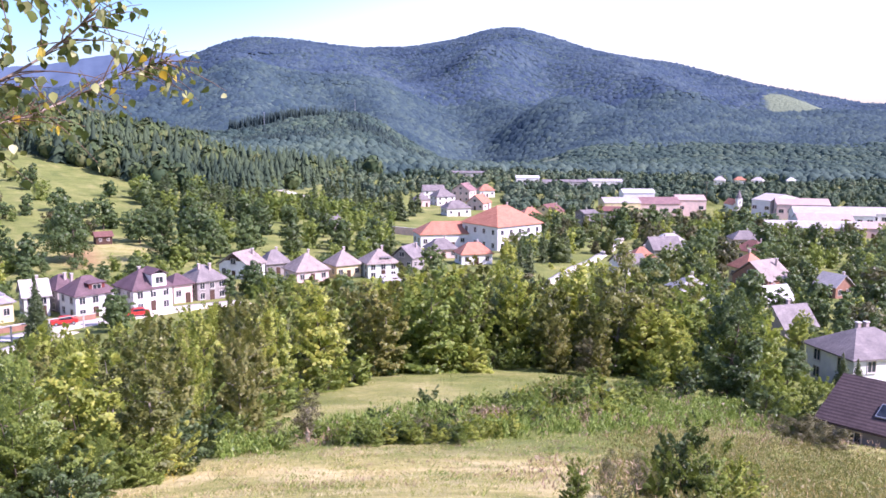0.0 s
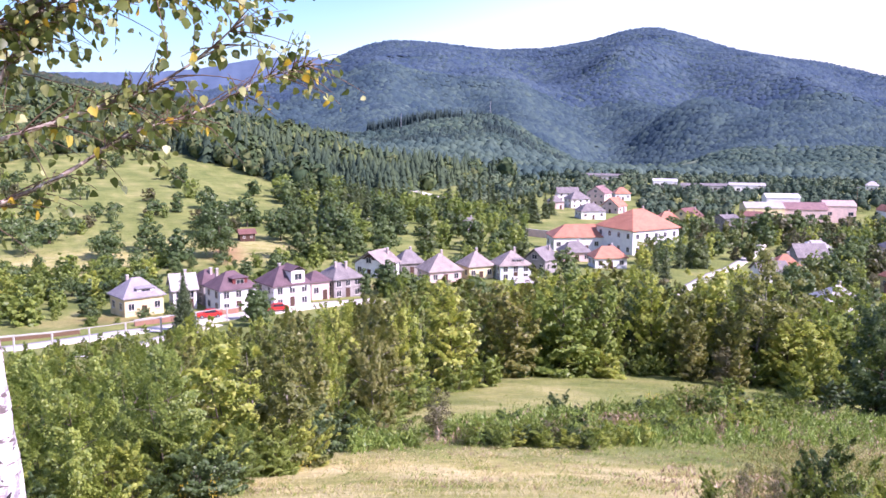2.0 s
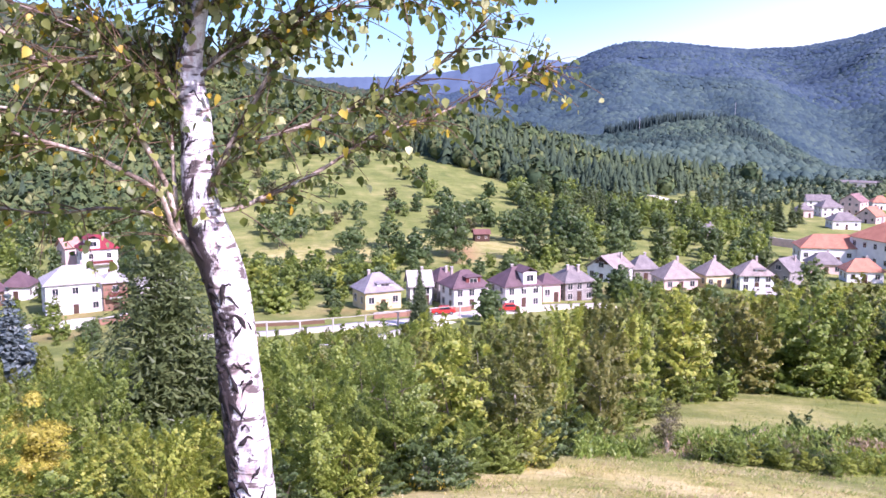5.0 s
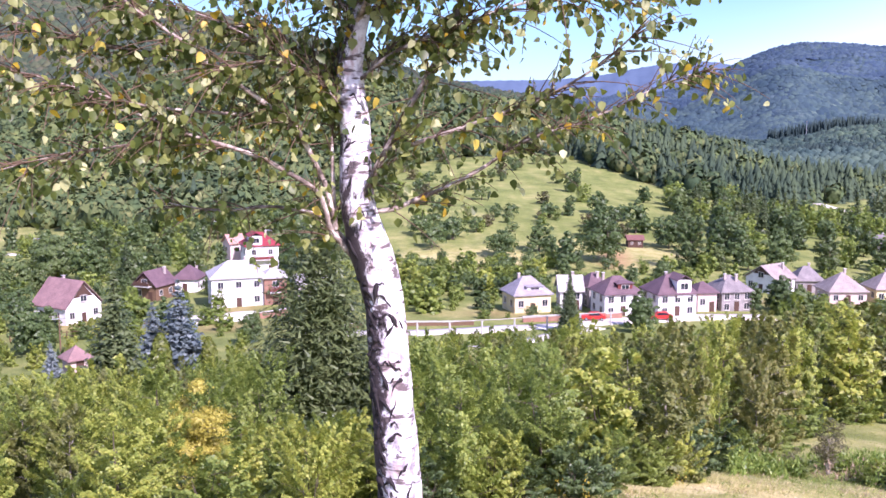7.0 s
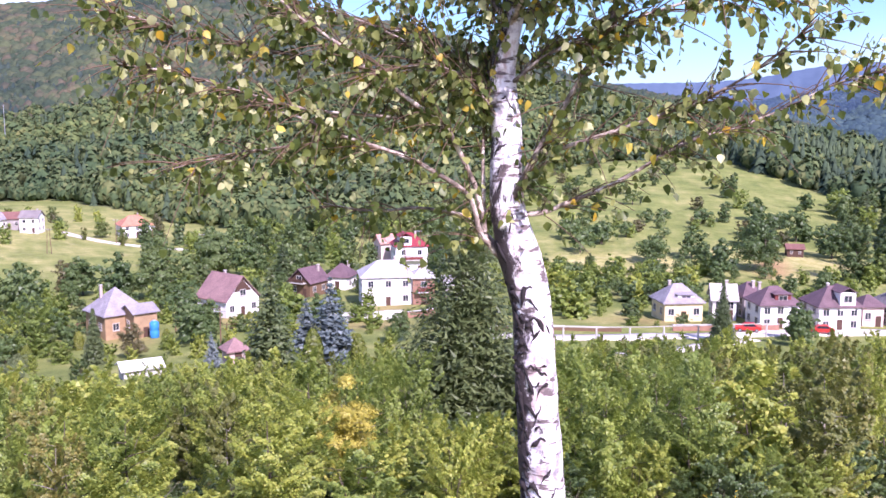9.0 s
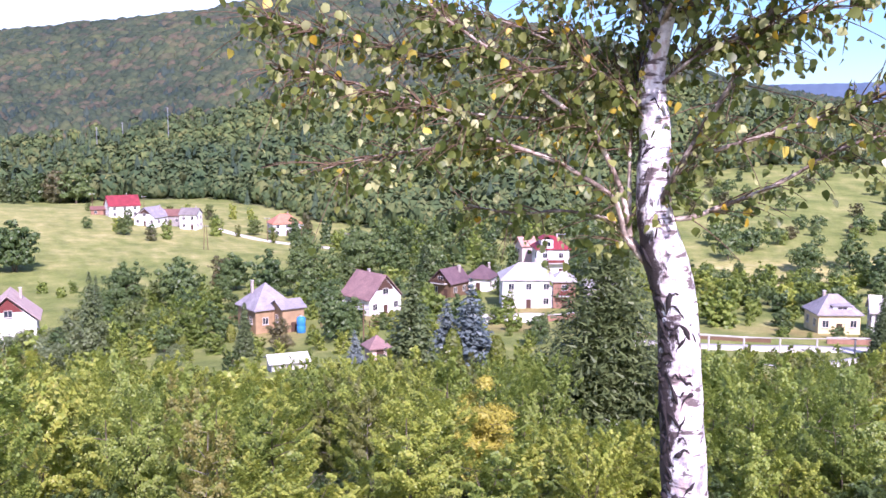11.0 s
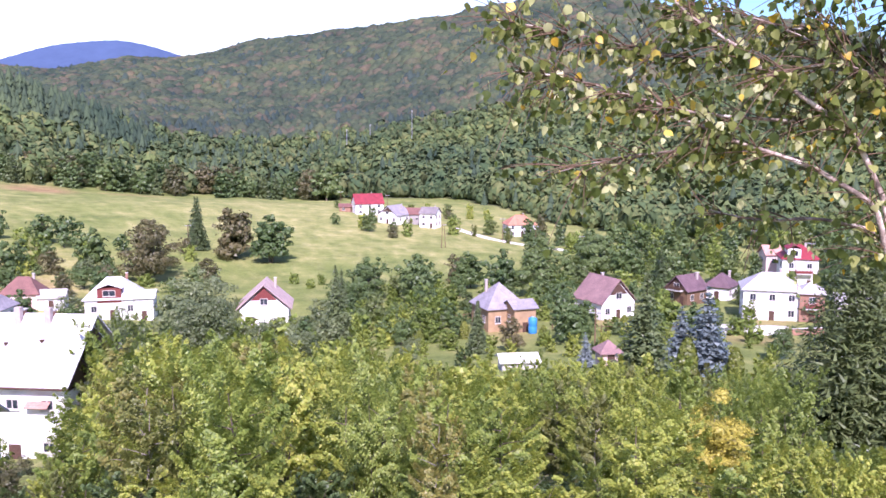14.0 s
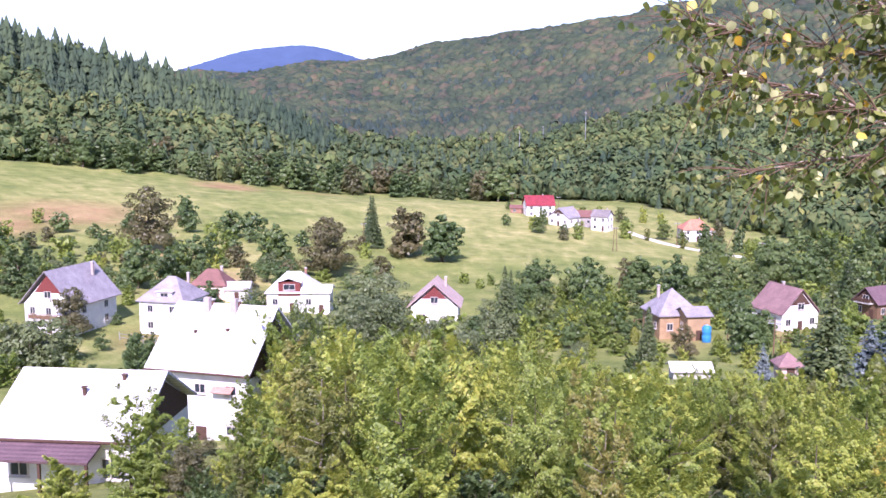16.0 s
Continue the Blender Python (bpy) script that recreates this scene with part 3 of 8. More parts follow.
# ---- far woods: many small crowns, joined ----
def unit_cone():
    a = np.arange(6) * math.pi / 3
    low = np.stack([np.cos(a), np.sin(a), 0 * a - 0.6], -1)
    up = np.stack([0.62 * np.cos(a + 0.5), 0.62 * np.sin(a + 0.5), 0 * a + 0.15], -1)
    v = np.concatenate([low, up, [(0, 0, 1.25)]])
    f = []
    for i in range(6):
        j = (i + 1) % 6
        f += [(i, j, 6 + i), (j, 6 + j, 6 + i), (6 + i, 6 + j, 12)]
    return v, np.array(f)


def unit_dome():
    a = np.arange(5) * 2 * math.pi / 5
    low = np.stack([np.cos(a), np.sin(a), 0 * a - 0.7], -1)
    up = np.stack([0.78 * np.cos(a + 0.6), 0.78 * np.sin(a + 0.6), 0 * a + 0.45], -1)
    v = np.concatenate([low, up, [(0.1, 0, 1.0)]])
    f = []
    for i in range(5):
        j = (i + 1) % 5
        f += [(i, j, 5 + i), (j, 5 + j, 5 + i), (5 + i, 5 + j, 10)]
    return v, np.array(f)


def unit_cap():
    a = np.arange(6) * math.pi / 3
    v = np.concatenate([np.stack([np.cos(a), np.sin(a), 0 * a - 0.6], -1), [(0.1, 0, 0.9)]])
    return v, np.array([(i, (i + 1) % 6, 6) for i in range(6)])


def unit_leafy(seed, leaves=58):
    """A rounded crown of unit radius: a core, and leaf clumps lying on swelling boughs."""
    rng = np.random.default_rng(seed)
    bm = bmesh.new()
    bmesh.ops.create_icosphere(bm, subdivisions=1, radius=0.78)
    v = np.array([p.co[:] for p in bm.verts])
    f = np.array([[p.index for p in q.verts] for q in bm.faces])
    bm.free()
    v = v * rng.uniform(0.9, 1.08, (len(v), 1))
    bough = rng.normal(size=(11, 3))
    bough[:, 2] = np.abs(bough[:, 2]) - 0.3
    bough /= np.linalg.norm(bough, axis=1)[:, None]
    d = bough[rng.integers(0, 11, leaves)] + rng.normal(size=(leaves, 3)) * 0.42
    d /= np.linalg.norm(d, axis=1)[:, None]
    d[:, 2] = np.where(d[:, 2] < -0.55, -d[:, 2], d[:, 2])
    swell = np.max(np.exp(-((d[:, None] - bough[None]) ** 2).sum(-1) / 0.14), axis=1)
    c = d * (0.74 + 0.30 * swell + rng.uniform(-0.05, 0.06, leaves))[:, None]
    nn = d + rng.normal(size=(leaves, 3)) * 0.20
    nn /= np.linalg.norm(nn, axis=1)[:, None]
    t = np.cross(nn, rng.normal(size=(leaves, 3)))
    t /= np.linalg.norm(t, axis=1)[:, None]
    b = np.cross(nn, t)
    size = rng.uniform(0.20, 0.36, (leaves, 1))
    tri = np.stack([c - t * size, c + t * size * 0.7 + b * size * 0.8, c + t * size * 0.5 - b * size], 1).reshape(-1, 3)
    v = np.concatenate([v, tri])
    v[:, 2] = np.where(v[:, 2] < 0, v[:, 2] * 1.15, v[:, 2] * 1.05)
    return v, np.concatenate([f, 12 + np.arange(3 * leaves).reshape(leaves, 3)])


def unit_spire(seed):
    """A spruce top: ragged skirts of boughs, one above the other."""
    rng = np.random.default_rng(seed)
    v, f = [], []
    for z, w, h in ((-0.75, 1.0, 0.75), (-0.3, 0.8, 0.7), (0.1, 0.58, 0.65), (0.5, 0.38, 0.75)):
        k, n = len(v), 10
        for i in range(n):
            a = i * 2 * math.pi / n + rng.uniform(-0.2, 0.2)
            q = w * (rng.uniform(0.9, 1.2) if i % 2 else rng.uniform(0.5, 0.7))
            v.append((q * math.cos(a), q * math.sin(a), z - (0.12 if i % 2 else -0.06)))
        v.append((rng.uniform(-0.04, 0.04), rng.uniform(-0.04, 0.04), z + h))
        f += [(k + i, k + (i + 1) % n, k + n) for i in range(n)]
    return np.array(v), np.array(f)


def stamp(shape, pos, size, rng, shake):
    """The shape at every place, jittered, as one array pair."""
    v, f = shape
    n = len(pos)
    ang = rng.uniform(0, 6.28, n)
    c, s = np.cos(ang)[:, None], np.sin(ang)[:, None]
    w = v[None] + rng.uniform(-shake, shake, (n, len(v), 3))
    x = w[..., 0] * c - w[..., 1] * s
    y = w[..., 0] * s + w[..., 1] * c
    out = np.stack([x * size[:, :1], y * size[:, :1], w[..., 2] * size[:, 1:]], -1) + pos[:, None]
    return out.reshape(-1, 3), (f[None] + (np.arange(n) * len(v))[:, None, None]).reshape(-1, 3)


def scatter(rng, step, r_from, r_to, stretch, least=3.6, first_az=-31, last_az=106, most=12.0):
    """Jittered places on the wooded land that show from the hilltop."""
    az = np.arange(first_az, last_az, math.degrees(step))
    rings = [r_from]
    while rings[-1] < r_to:
        rings.append(rings[-1] * (1 + step * stretch))
    a2, r2 = np.meshgrid(az, np.array(rings), indexing="ij")
    a2 = a2 + rng.uniform(-0.6, 0.6, a2.shape) * math.degrees(step)
    r2 = r2 * (1 + rng.uniform(-0.6, 0.6, a2.shape) * step * stretch)
    x, y = -r2 * np.sin(np.radians(a2)), r2 * np.cos(np.radians(a2))
    z = ground(x, y)
    h = np.clip(r2 * step * 1.25, least, most) * rng.uniform(0.7, 1.35, r2.shape)
    first = np.stack([(ground(-q * np.sin(np.radians(az)), q * np.cos(np.radians(az))) - EYE_Z) / q for q in np.exp(np.linspace(math.log(150), math.log(r_from), 40))], 1).max(axis=1)
    seen = np.maximum(np.maximum.accumulate((z - EYE_Z) / r2, axis=1), first[:, None])
    keep = ((z + 2.0 * h - EYE_Z) / r2 > seen - 0.0008) & (rng.random(r2.shape) < wooded(x, y))
    return a2[keep], r2[keep], np.stack([x[keep], y[keep], z[keep]], -1), h[keep]


def far_woods():
    rng = np.random.default_rng(5)
    sets = [scatter(rng, 0.0092, 340.0, 1000.0, 1.1, 5.0, -31, 106, 6.4), scatter(rng, 0.0050, 740.0, 1000.0, 1.3, 3.6, -31, 14), scatter(rng, 0.0034, 1000.0, 1560.0, 1.5, 4.2, -31, 19), scatter(rng, 0.0052, 1000.0, 2000.0, 1.3, 5.0, 19), scatter(rng, 0.0040, 2000.0, 2500.0, 1.4, 5.0, 26), scatter(rng, 0.0036, 1540.0, 3420.0, 1.9, 5.5, -31, 24, 9.0)]
    a2, r2, pos, h = (np.concatenate([s[k] for s in sets]) for k in range(4))
    x, y = pos[:, 0], pos[:, 1]
    stand = 0.5 + 0.5 * wave(x, y, 150, 15) + rng.uniform(-0.35, 0.35, len(x))
    cone_share = np.interp(a2, (-31, 0, 3, 11, 20, 24, 40, 60, 74, 84, 106), (0.10, 0.2, 0.7, 0.78, 0.65, 0.3, 0.2, 0.25, 0.45, 0.5, 0.5)) * np.clip(1.9 - r2 / 900, 0.35, 1)
    cone_share = np.where((a2 > 62) & (r2 < 610), cone_share * 0.25, cone_share)
    skyline = (a2 > 80) & (r2 > 690) & (r2 < 1000)
    cone_share = np.where(skyline, 0.8, cone_share)
    conifer = stand < cone_share
    h = np.where(skyline & conifer, h * 1.35, h)
    edge = (a2 < 14) & (r2 > 740) & (r2 < 1000)
    which = np.repeat(np.arange(len(sets)), [len(s[0]) for s in sets])
    near = (which == 0) & ~((a2 < 14) & (r2 > 740))
    for name, pick, shape, label in (
        ("valley_edge_wood", edge & (which == 1), unit_dome, "green trees along the foot of the mountain, tinted bluish with haze"),
        ("near_broadleaf_wood", near & ~conifer, unit_leafy, "mixed green broadleaf wood covering the hill slopes"),
        ("near_conifer_wood", near & conifer, unit_spire, "dark green spruce and pine wood on the slopes"),
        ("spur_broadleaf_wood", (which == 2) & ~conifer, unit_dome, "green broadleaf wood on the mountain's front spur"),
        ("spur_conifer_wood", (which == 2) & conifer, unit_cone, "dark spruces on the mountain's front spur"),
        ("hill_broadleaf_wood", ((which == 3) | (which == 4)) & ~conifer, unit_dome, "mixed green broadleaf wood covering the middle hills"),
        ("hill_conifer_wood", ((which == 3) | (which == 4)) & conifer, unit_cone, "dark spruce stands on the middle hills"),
        ("mountain_wood", (which == 5) & (r2 < 2350), unit_cap, "green wood covering the far mountain's slopes, tinted blue with haze"),
        ("summit_wood", (which == 5) & (r2 >= 2350), unit_cap, "wood on the far mountain's top, tinted blue with haze"),
    ):
        hh = h[pick]
        cone, lumpy = "conifer" in name, "near" in name
        flat = np.interp(r2[pick], (500, 1000, 1300, 2000), (1.0, 0.85, 0.55, 0.36))
        size = np.stack([hh * (0.58 if cone else 0.80), hh * (0.95 * flat if cone else flat * 0.9)], -1) * rng.uniform(0.6, 1.35, (len(hh), 1))
        p = pos[pick] + np.stack([0 * hh, 0 * hh, size[:, 1] * (0.8 if lumpy else 0.5)], -1)
        kinds = rng.integers(0, 5, len(hh))
        pieces = []
        for k in range(5):
            one = shape(k + 3) if lumpy else shape()
            pieces.append(stamp(one, p[kinds == k], size[kinds == k], rng, 0.03 if lumpy else 0.16))
        v, f = joined(pieces)
        if not lumpy:  # the crowns follow the slope
            per = len(one[0])
            mid = np.concatenate([np.repeat(p[kinds == k], per, axis=0) for k in range(5)])
            v[:, 2] += 0.9 * (ground(v[:, 0], v[:, 1]) - ground(mid[:, 0], mid[:, 1]))
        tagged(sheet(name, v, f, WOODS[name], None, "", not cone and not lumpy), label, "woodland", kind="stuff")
    # a straight edge of tall spruces behind the cut along the spur
    n = 420
    az = np.linspace(4.2, 12.6, n) + rng.normal(size=n) * 0.02
    r = 1318 + rng.uniform(0, 24, n)
    x, y = -r * np.sin(np.radians(az)), r * np.cos(np.radians(az))
    top = rng.uniform(7, 11, n)
    v, f = stamp(unit_cone(), np.stack([x, y, ground(x, y) + top * 0.9], -1), np.stack([top * 0.24, top], -1), rng, 0.1)
    tagged(sheet("spruce_belt", v, f, WOODS["spur_conifer_wood"]), "dark edge of spruces along a cut on the spur", "woodland", kind="stuff")


WOODS = {
    # bluish cast here is haze of the distance, put into the tones
    "valley_edge_wood": canopy("hazy_valley_edge_canopy", ((0.046, 0.078, 0.070), (0.058, 0.094, 0.080), (0.074, 0.112, 0.092)), 0.4, 0.3),
    "near_broadleaf_wood": canopy("near_broadleaf_canopy", ((0.054, 0.084, 0.038), (0.068, 0.102, 0.042), (0.092, 0.124, 0.048), (0.124, 0.136, 0.054)), 0.5, 0.3),
    "near_conifer_wood": canopy("near_conifer_canopy", ((0.040, 0.062, 0.041), (0.050, 0.077, 0.046), (0.066, 0.096, 0.051)), 0.8, 0.4),
    # the spur's two woods carry the same painted haze
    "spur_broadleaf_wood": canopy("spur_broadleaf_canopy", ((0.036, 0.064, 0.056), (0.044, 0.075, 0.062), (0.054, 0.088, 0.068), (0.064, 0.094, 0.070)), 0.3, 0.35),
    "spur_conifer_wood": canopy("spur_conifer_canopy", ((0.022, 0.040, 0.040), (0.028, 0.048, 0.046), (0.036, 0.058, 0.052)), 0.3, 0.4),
    "hill_broadleaf_wood": canopy("hill_broadleaf_canopy", ((0.034, 0.052, 0.036), (0.046, 0.064, 0.040), (0.060, 0.076, 0.045), (0.086, 0.074, 0.054)), 0.25, 0.5),
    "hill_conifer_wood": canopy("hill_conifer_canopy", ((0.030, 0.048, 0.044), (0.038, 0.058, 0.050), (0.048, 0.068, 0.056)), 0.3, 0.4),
    # the blue in these two is distance haze painted into the crowns
    "mountain_wood": canopy("hazy_mountain_canopy", ((0.034, 0.061, 0.080), (0.041, 0.071, 0.087), (0.048, 0.082, 0.092), (0.058, 0.094, 0.094)), 0.06, 0.3),
    "summit_wood": canopy("hazy_summit_canopy", ((0.038, 0.063, 0.102), (0.043, 0.072, 0.110), (0.049, 0.081, 0.114), (0.056, 0.088, 0.114)), 0.06, 0.3),
    # a little distance haze is mixed into these greens
    "valley_trees": canopy("valley_tree_canopy", ((0.054, 0.090, 0.062), (0.072, 0.112, 0.072), (0.096, 0.138, 0.084), (0.115, 0.138, 0.084)), 0.9, 0.4),
}
far_woods()


def valley_trees():
    """Garden and roadside trees of the town, far below: clumps of round crowns."""
    rng = np.random.default_rng(17)
    n = 1250
    az, r = rng.uniform(-30, 7, n), np.sqrt(rng.uniform(400.0 ** 2, 860.0 ** 2, n))
    x, y = -r * np.sin(np.radians(az)), r * np.cos(np.radians(az))
    keep = (wave(x, y, 90, 51) > -0.45) & (wooded(x, y) < 0.5)
    for a, d in house_spots:
        off = np.abs(az - a) * math.pi / 180 * d
        keep &= ~((off < 15) & (r - d > (-60 if d > 400 else -20)) & (r - d < 12))
    x, y = x[keep], y[keep]
    x, y = np.repeat(x, 3), np.repeat(y, 3)
    m = len(x)
    x, y = x + rng.normal(size=m) * 2.2, y + rng.normal(size=m) * 2.2
    h = rng.uniform(1.5, 3.3, m)
    p = np.stack([x, y, ground(x, y) + h * 0.9 + rng.uniform(0.3, 2.5, m)], -1)
    v, f = stamp(unit_leafy(6, 46), p, np.stack([h, h * 1.05], -1), rng, 0.03)
    tagged(sheet("valley_trees", v, f, WOODS["valley_trees"]), "green garden trees scattered through the far town", "trees", kind="stuff")


# ---- the blue ranges on the horizon ----
def backdrop_range(name, peaks, r, low, label, colour):
    az = np.arange(peaks[0][0], peaks[-1][0] + 0.01, 0.15)
    el = np.interp(az, [p[0] for p in peaks], [p[1] for p in peaks])
    el = smooth_rows(el[None], 5, 1)[0] + 0.012 * np.sin(az * 9) + 0.006 * np.sin(az * 23)
    rows = []
    for k in np.linspace(0, 1, 14):
        rr = r - 900 * (1 - k)
        e = low + (el - low) * k
        rows.append(np.stack([-rr * np.sin(np.radians(az)), rr * np.cos(np.radians(az)), EYE_Z + rr * np.tan(np.radians(e)) + 8 * k * (1 - k) * 4 * np.sin(az * 3 + k * 9)], -1))
    v = np.array(rows)
    n, m_ = v.shape[:2]
    f = [(i * m_ + j, i * m_ + j + 1, (i + 1) * m_ + j + 1, (i + 1) * m_ + j) for i in range(n - 1) for j in range(m_ - 1)]
    # the range's blue is aerial haze painted as its base colour
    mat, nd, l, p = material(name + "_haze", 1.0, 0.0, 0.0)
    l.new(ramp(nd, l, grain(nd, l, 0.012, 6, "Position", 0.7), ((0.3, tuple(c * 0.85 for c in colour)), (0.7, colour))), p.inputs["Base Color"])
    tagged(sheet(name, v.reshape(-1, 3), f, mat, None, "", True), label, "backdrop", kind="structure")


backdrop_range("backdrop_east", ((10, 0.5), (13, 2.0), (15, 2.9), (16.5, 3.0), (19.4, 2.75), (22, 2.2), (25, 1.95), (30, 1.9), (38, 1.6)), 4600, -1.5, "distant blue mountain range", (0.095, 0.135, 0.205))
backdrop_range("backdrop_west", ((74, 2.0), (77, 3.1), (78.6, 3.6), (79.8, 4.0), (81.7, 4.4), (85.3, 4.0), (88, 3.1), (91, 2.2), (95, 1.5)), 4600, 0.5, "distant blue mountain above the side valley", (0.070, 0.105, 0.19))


# ---- houses ----
ROW = "village house row"


def add_window(root, x, y, z, w, h, face, sill_too=True):
    """A framed window on a wall face ('f' front, 'b' back, 'l' left, 'r' right) at its middle."""
    fr = bmesh.new()
    t = 0.09
    for x0, x1, z0, z1 in ((-w / 2 - t, w / 2 + t, h / 2, h / 2 + t), (-w / 2 - t, w / 2 + t, -h / 2 - t, -h / 2), (-w / 2 - t, -w / 2, -h / 2, h / 2), (w / 2, w / 2 + t, -h / 2, h / 2), (-0.035, 0.035, -h / 2, h / 2)):
        add_box(fr, x0, x1, -0.07, 0.03, z0, z1)
    pane = box(-w / 2, w / 2, -0.03, 0.02, -h / 2, h / 2)
    turn = {"f": 0, "r": 90, "b": 180, "l": -90}[face]
    m = pose(x, y, z, 0, 0, turn)
    fr.transform(m)
    pane.transform(m)
    o = part("window", fr, FRAME, root)
    part("pane", pane, GLASS, o)
    if not sill_too:
        return
    sill = box(-w / 2 - 0.15, w / 2 + 0.15, -0.18, 0.02, -h / 2 - 0.16, -h / 2 - 0.09)
    sill.transform(m)
    part("sill", sill, CONCRETE, o)


def roof_mesh(w, d, z, h, shape, over, thick=0.16):
    """Roof slab: hip, tent (pyramid), side gable (ridge along x), front gable (ridge along y), half-hipped front."""
    X, Y = w / 2 + over, d / 2 + over
    drop = 0.0
    base = [(-X, -Y, z - drop), (X, -Y, z - drop), (X, Y, z - drop), (-X, Y, z - drop)]
    if shape == "tent":
        ridge = [(0, 0, z + h)]
        faces = [(0, 1, 4), (1, 2, 4), (2, 3, 4), (3, 0, 4)]
    elif shape == "hip":
        k = max(0.3, X - Y * 0.85)
        ridge = [(-k, 0, z + h), (k, 0, z + h)]
        faces = [(0, 1, 5, 4), (1, 2, 5), (2, 3, 4, 5), (3, 0, 4)]
    elif shape == "side":
        ridge = [(-X, 0, z + h), (X, 0, z + h)]
        faces = [(0, 1, 5, 4), (2, 3, 4, 5)]
    elif shape == "front":
        ridge = [(0, -Y, z + h), (0, Y, z + h)]
        faces = [(1, 2, 5, 4), (3, 0, 4, 5)]
    else:  # flat
        ridge = []
        faces = [(0, 1, 2, 3)]
    bm = bmesh.new()
    top = [bm.verts.new(p) for p in base + ridge]
    low = [bm.verts.new((p[0], p[1], p[2] - thick)) for p in base + ridge]
    edges = {}
    for f in faces:
        bm.faces.new([top[i] for i in f])
        bm.faces.new([low[i] for i in reversed(f)])
        for a, b in zip(f, f[1:] + f[:1]):
            edges[(a, b)] = edges.get((a, b), 0) + 1
    for a, b in edges:
        if (b, a) not in edges:
            bm.faces.new([top[b], top[a], low[a], low[b]])
    return bm


def wall_mesh(w, d, z0, z1, shape, h, over):
    """Walls up to the eaves, with gables where the roof has them."""
    bm = bmesh.new()
    add_box(bm, -w / 2, w / 2, -d / 2, d / 2, z0, z1)
    if shape == "side":
        g = h * (d / 2) / (d / 2 + over) - 0.02
        for s in (-1, 1):
            x0, x1 = (s * w / 2, s * (w / 2 - 0.3))
            v = [bm.verts.new(p) for p in ((x0, -d / 2, z1), (x0, d / 2, z1), (x0, 0, z1 + g), (x1, -d / 2, z1), (x1, d / 2, z1), (x1, 0, z1 + g))]
            for f in ((0, 1, 2), (5, 4, 3), (0, 2, 5, 3), (1, 4, 5, 2)):
                bm.faces.new([v[i] for i in f])
    if shape == "front":
        g = h * (w / 2) / (w / 2 + over) - 0.02
        for s in (-1, 1):
            y0, y1 = (s * d / 2, s * (d / 2 - 0.3))
            v = [bm.verts.new(p) for p in ((-w / 2, y0, z1), (w / 2, y0, z1), (0, y0, z1 + g), (-w / 2, y1, z1), (w / 2, y1, z1), (0, y1, z1 + g))]
            for f in ((0, 1, 2), (5, 4, 3), (0, 2, 5, 3), (1, 4, 5, 2)):
                bm.faces.new([v[i] for i in f])
    bmesh.ops.recalc_face_normals(bm, faces=bm.faces[:])
    return bm


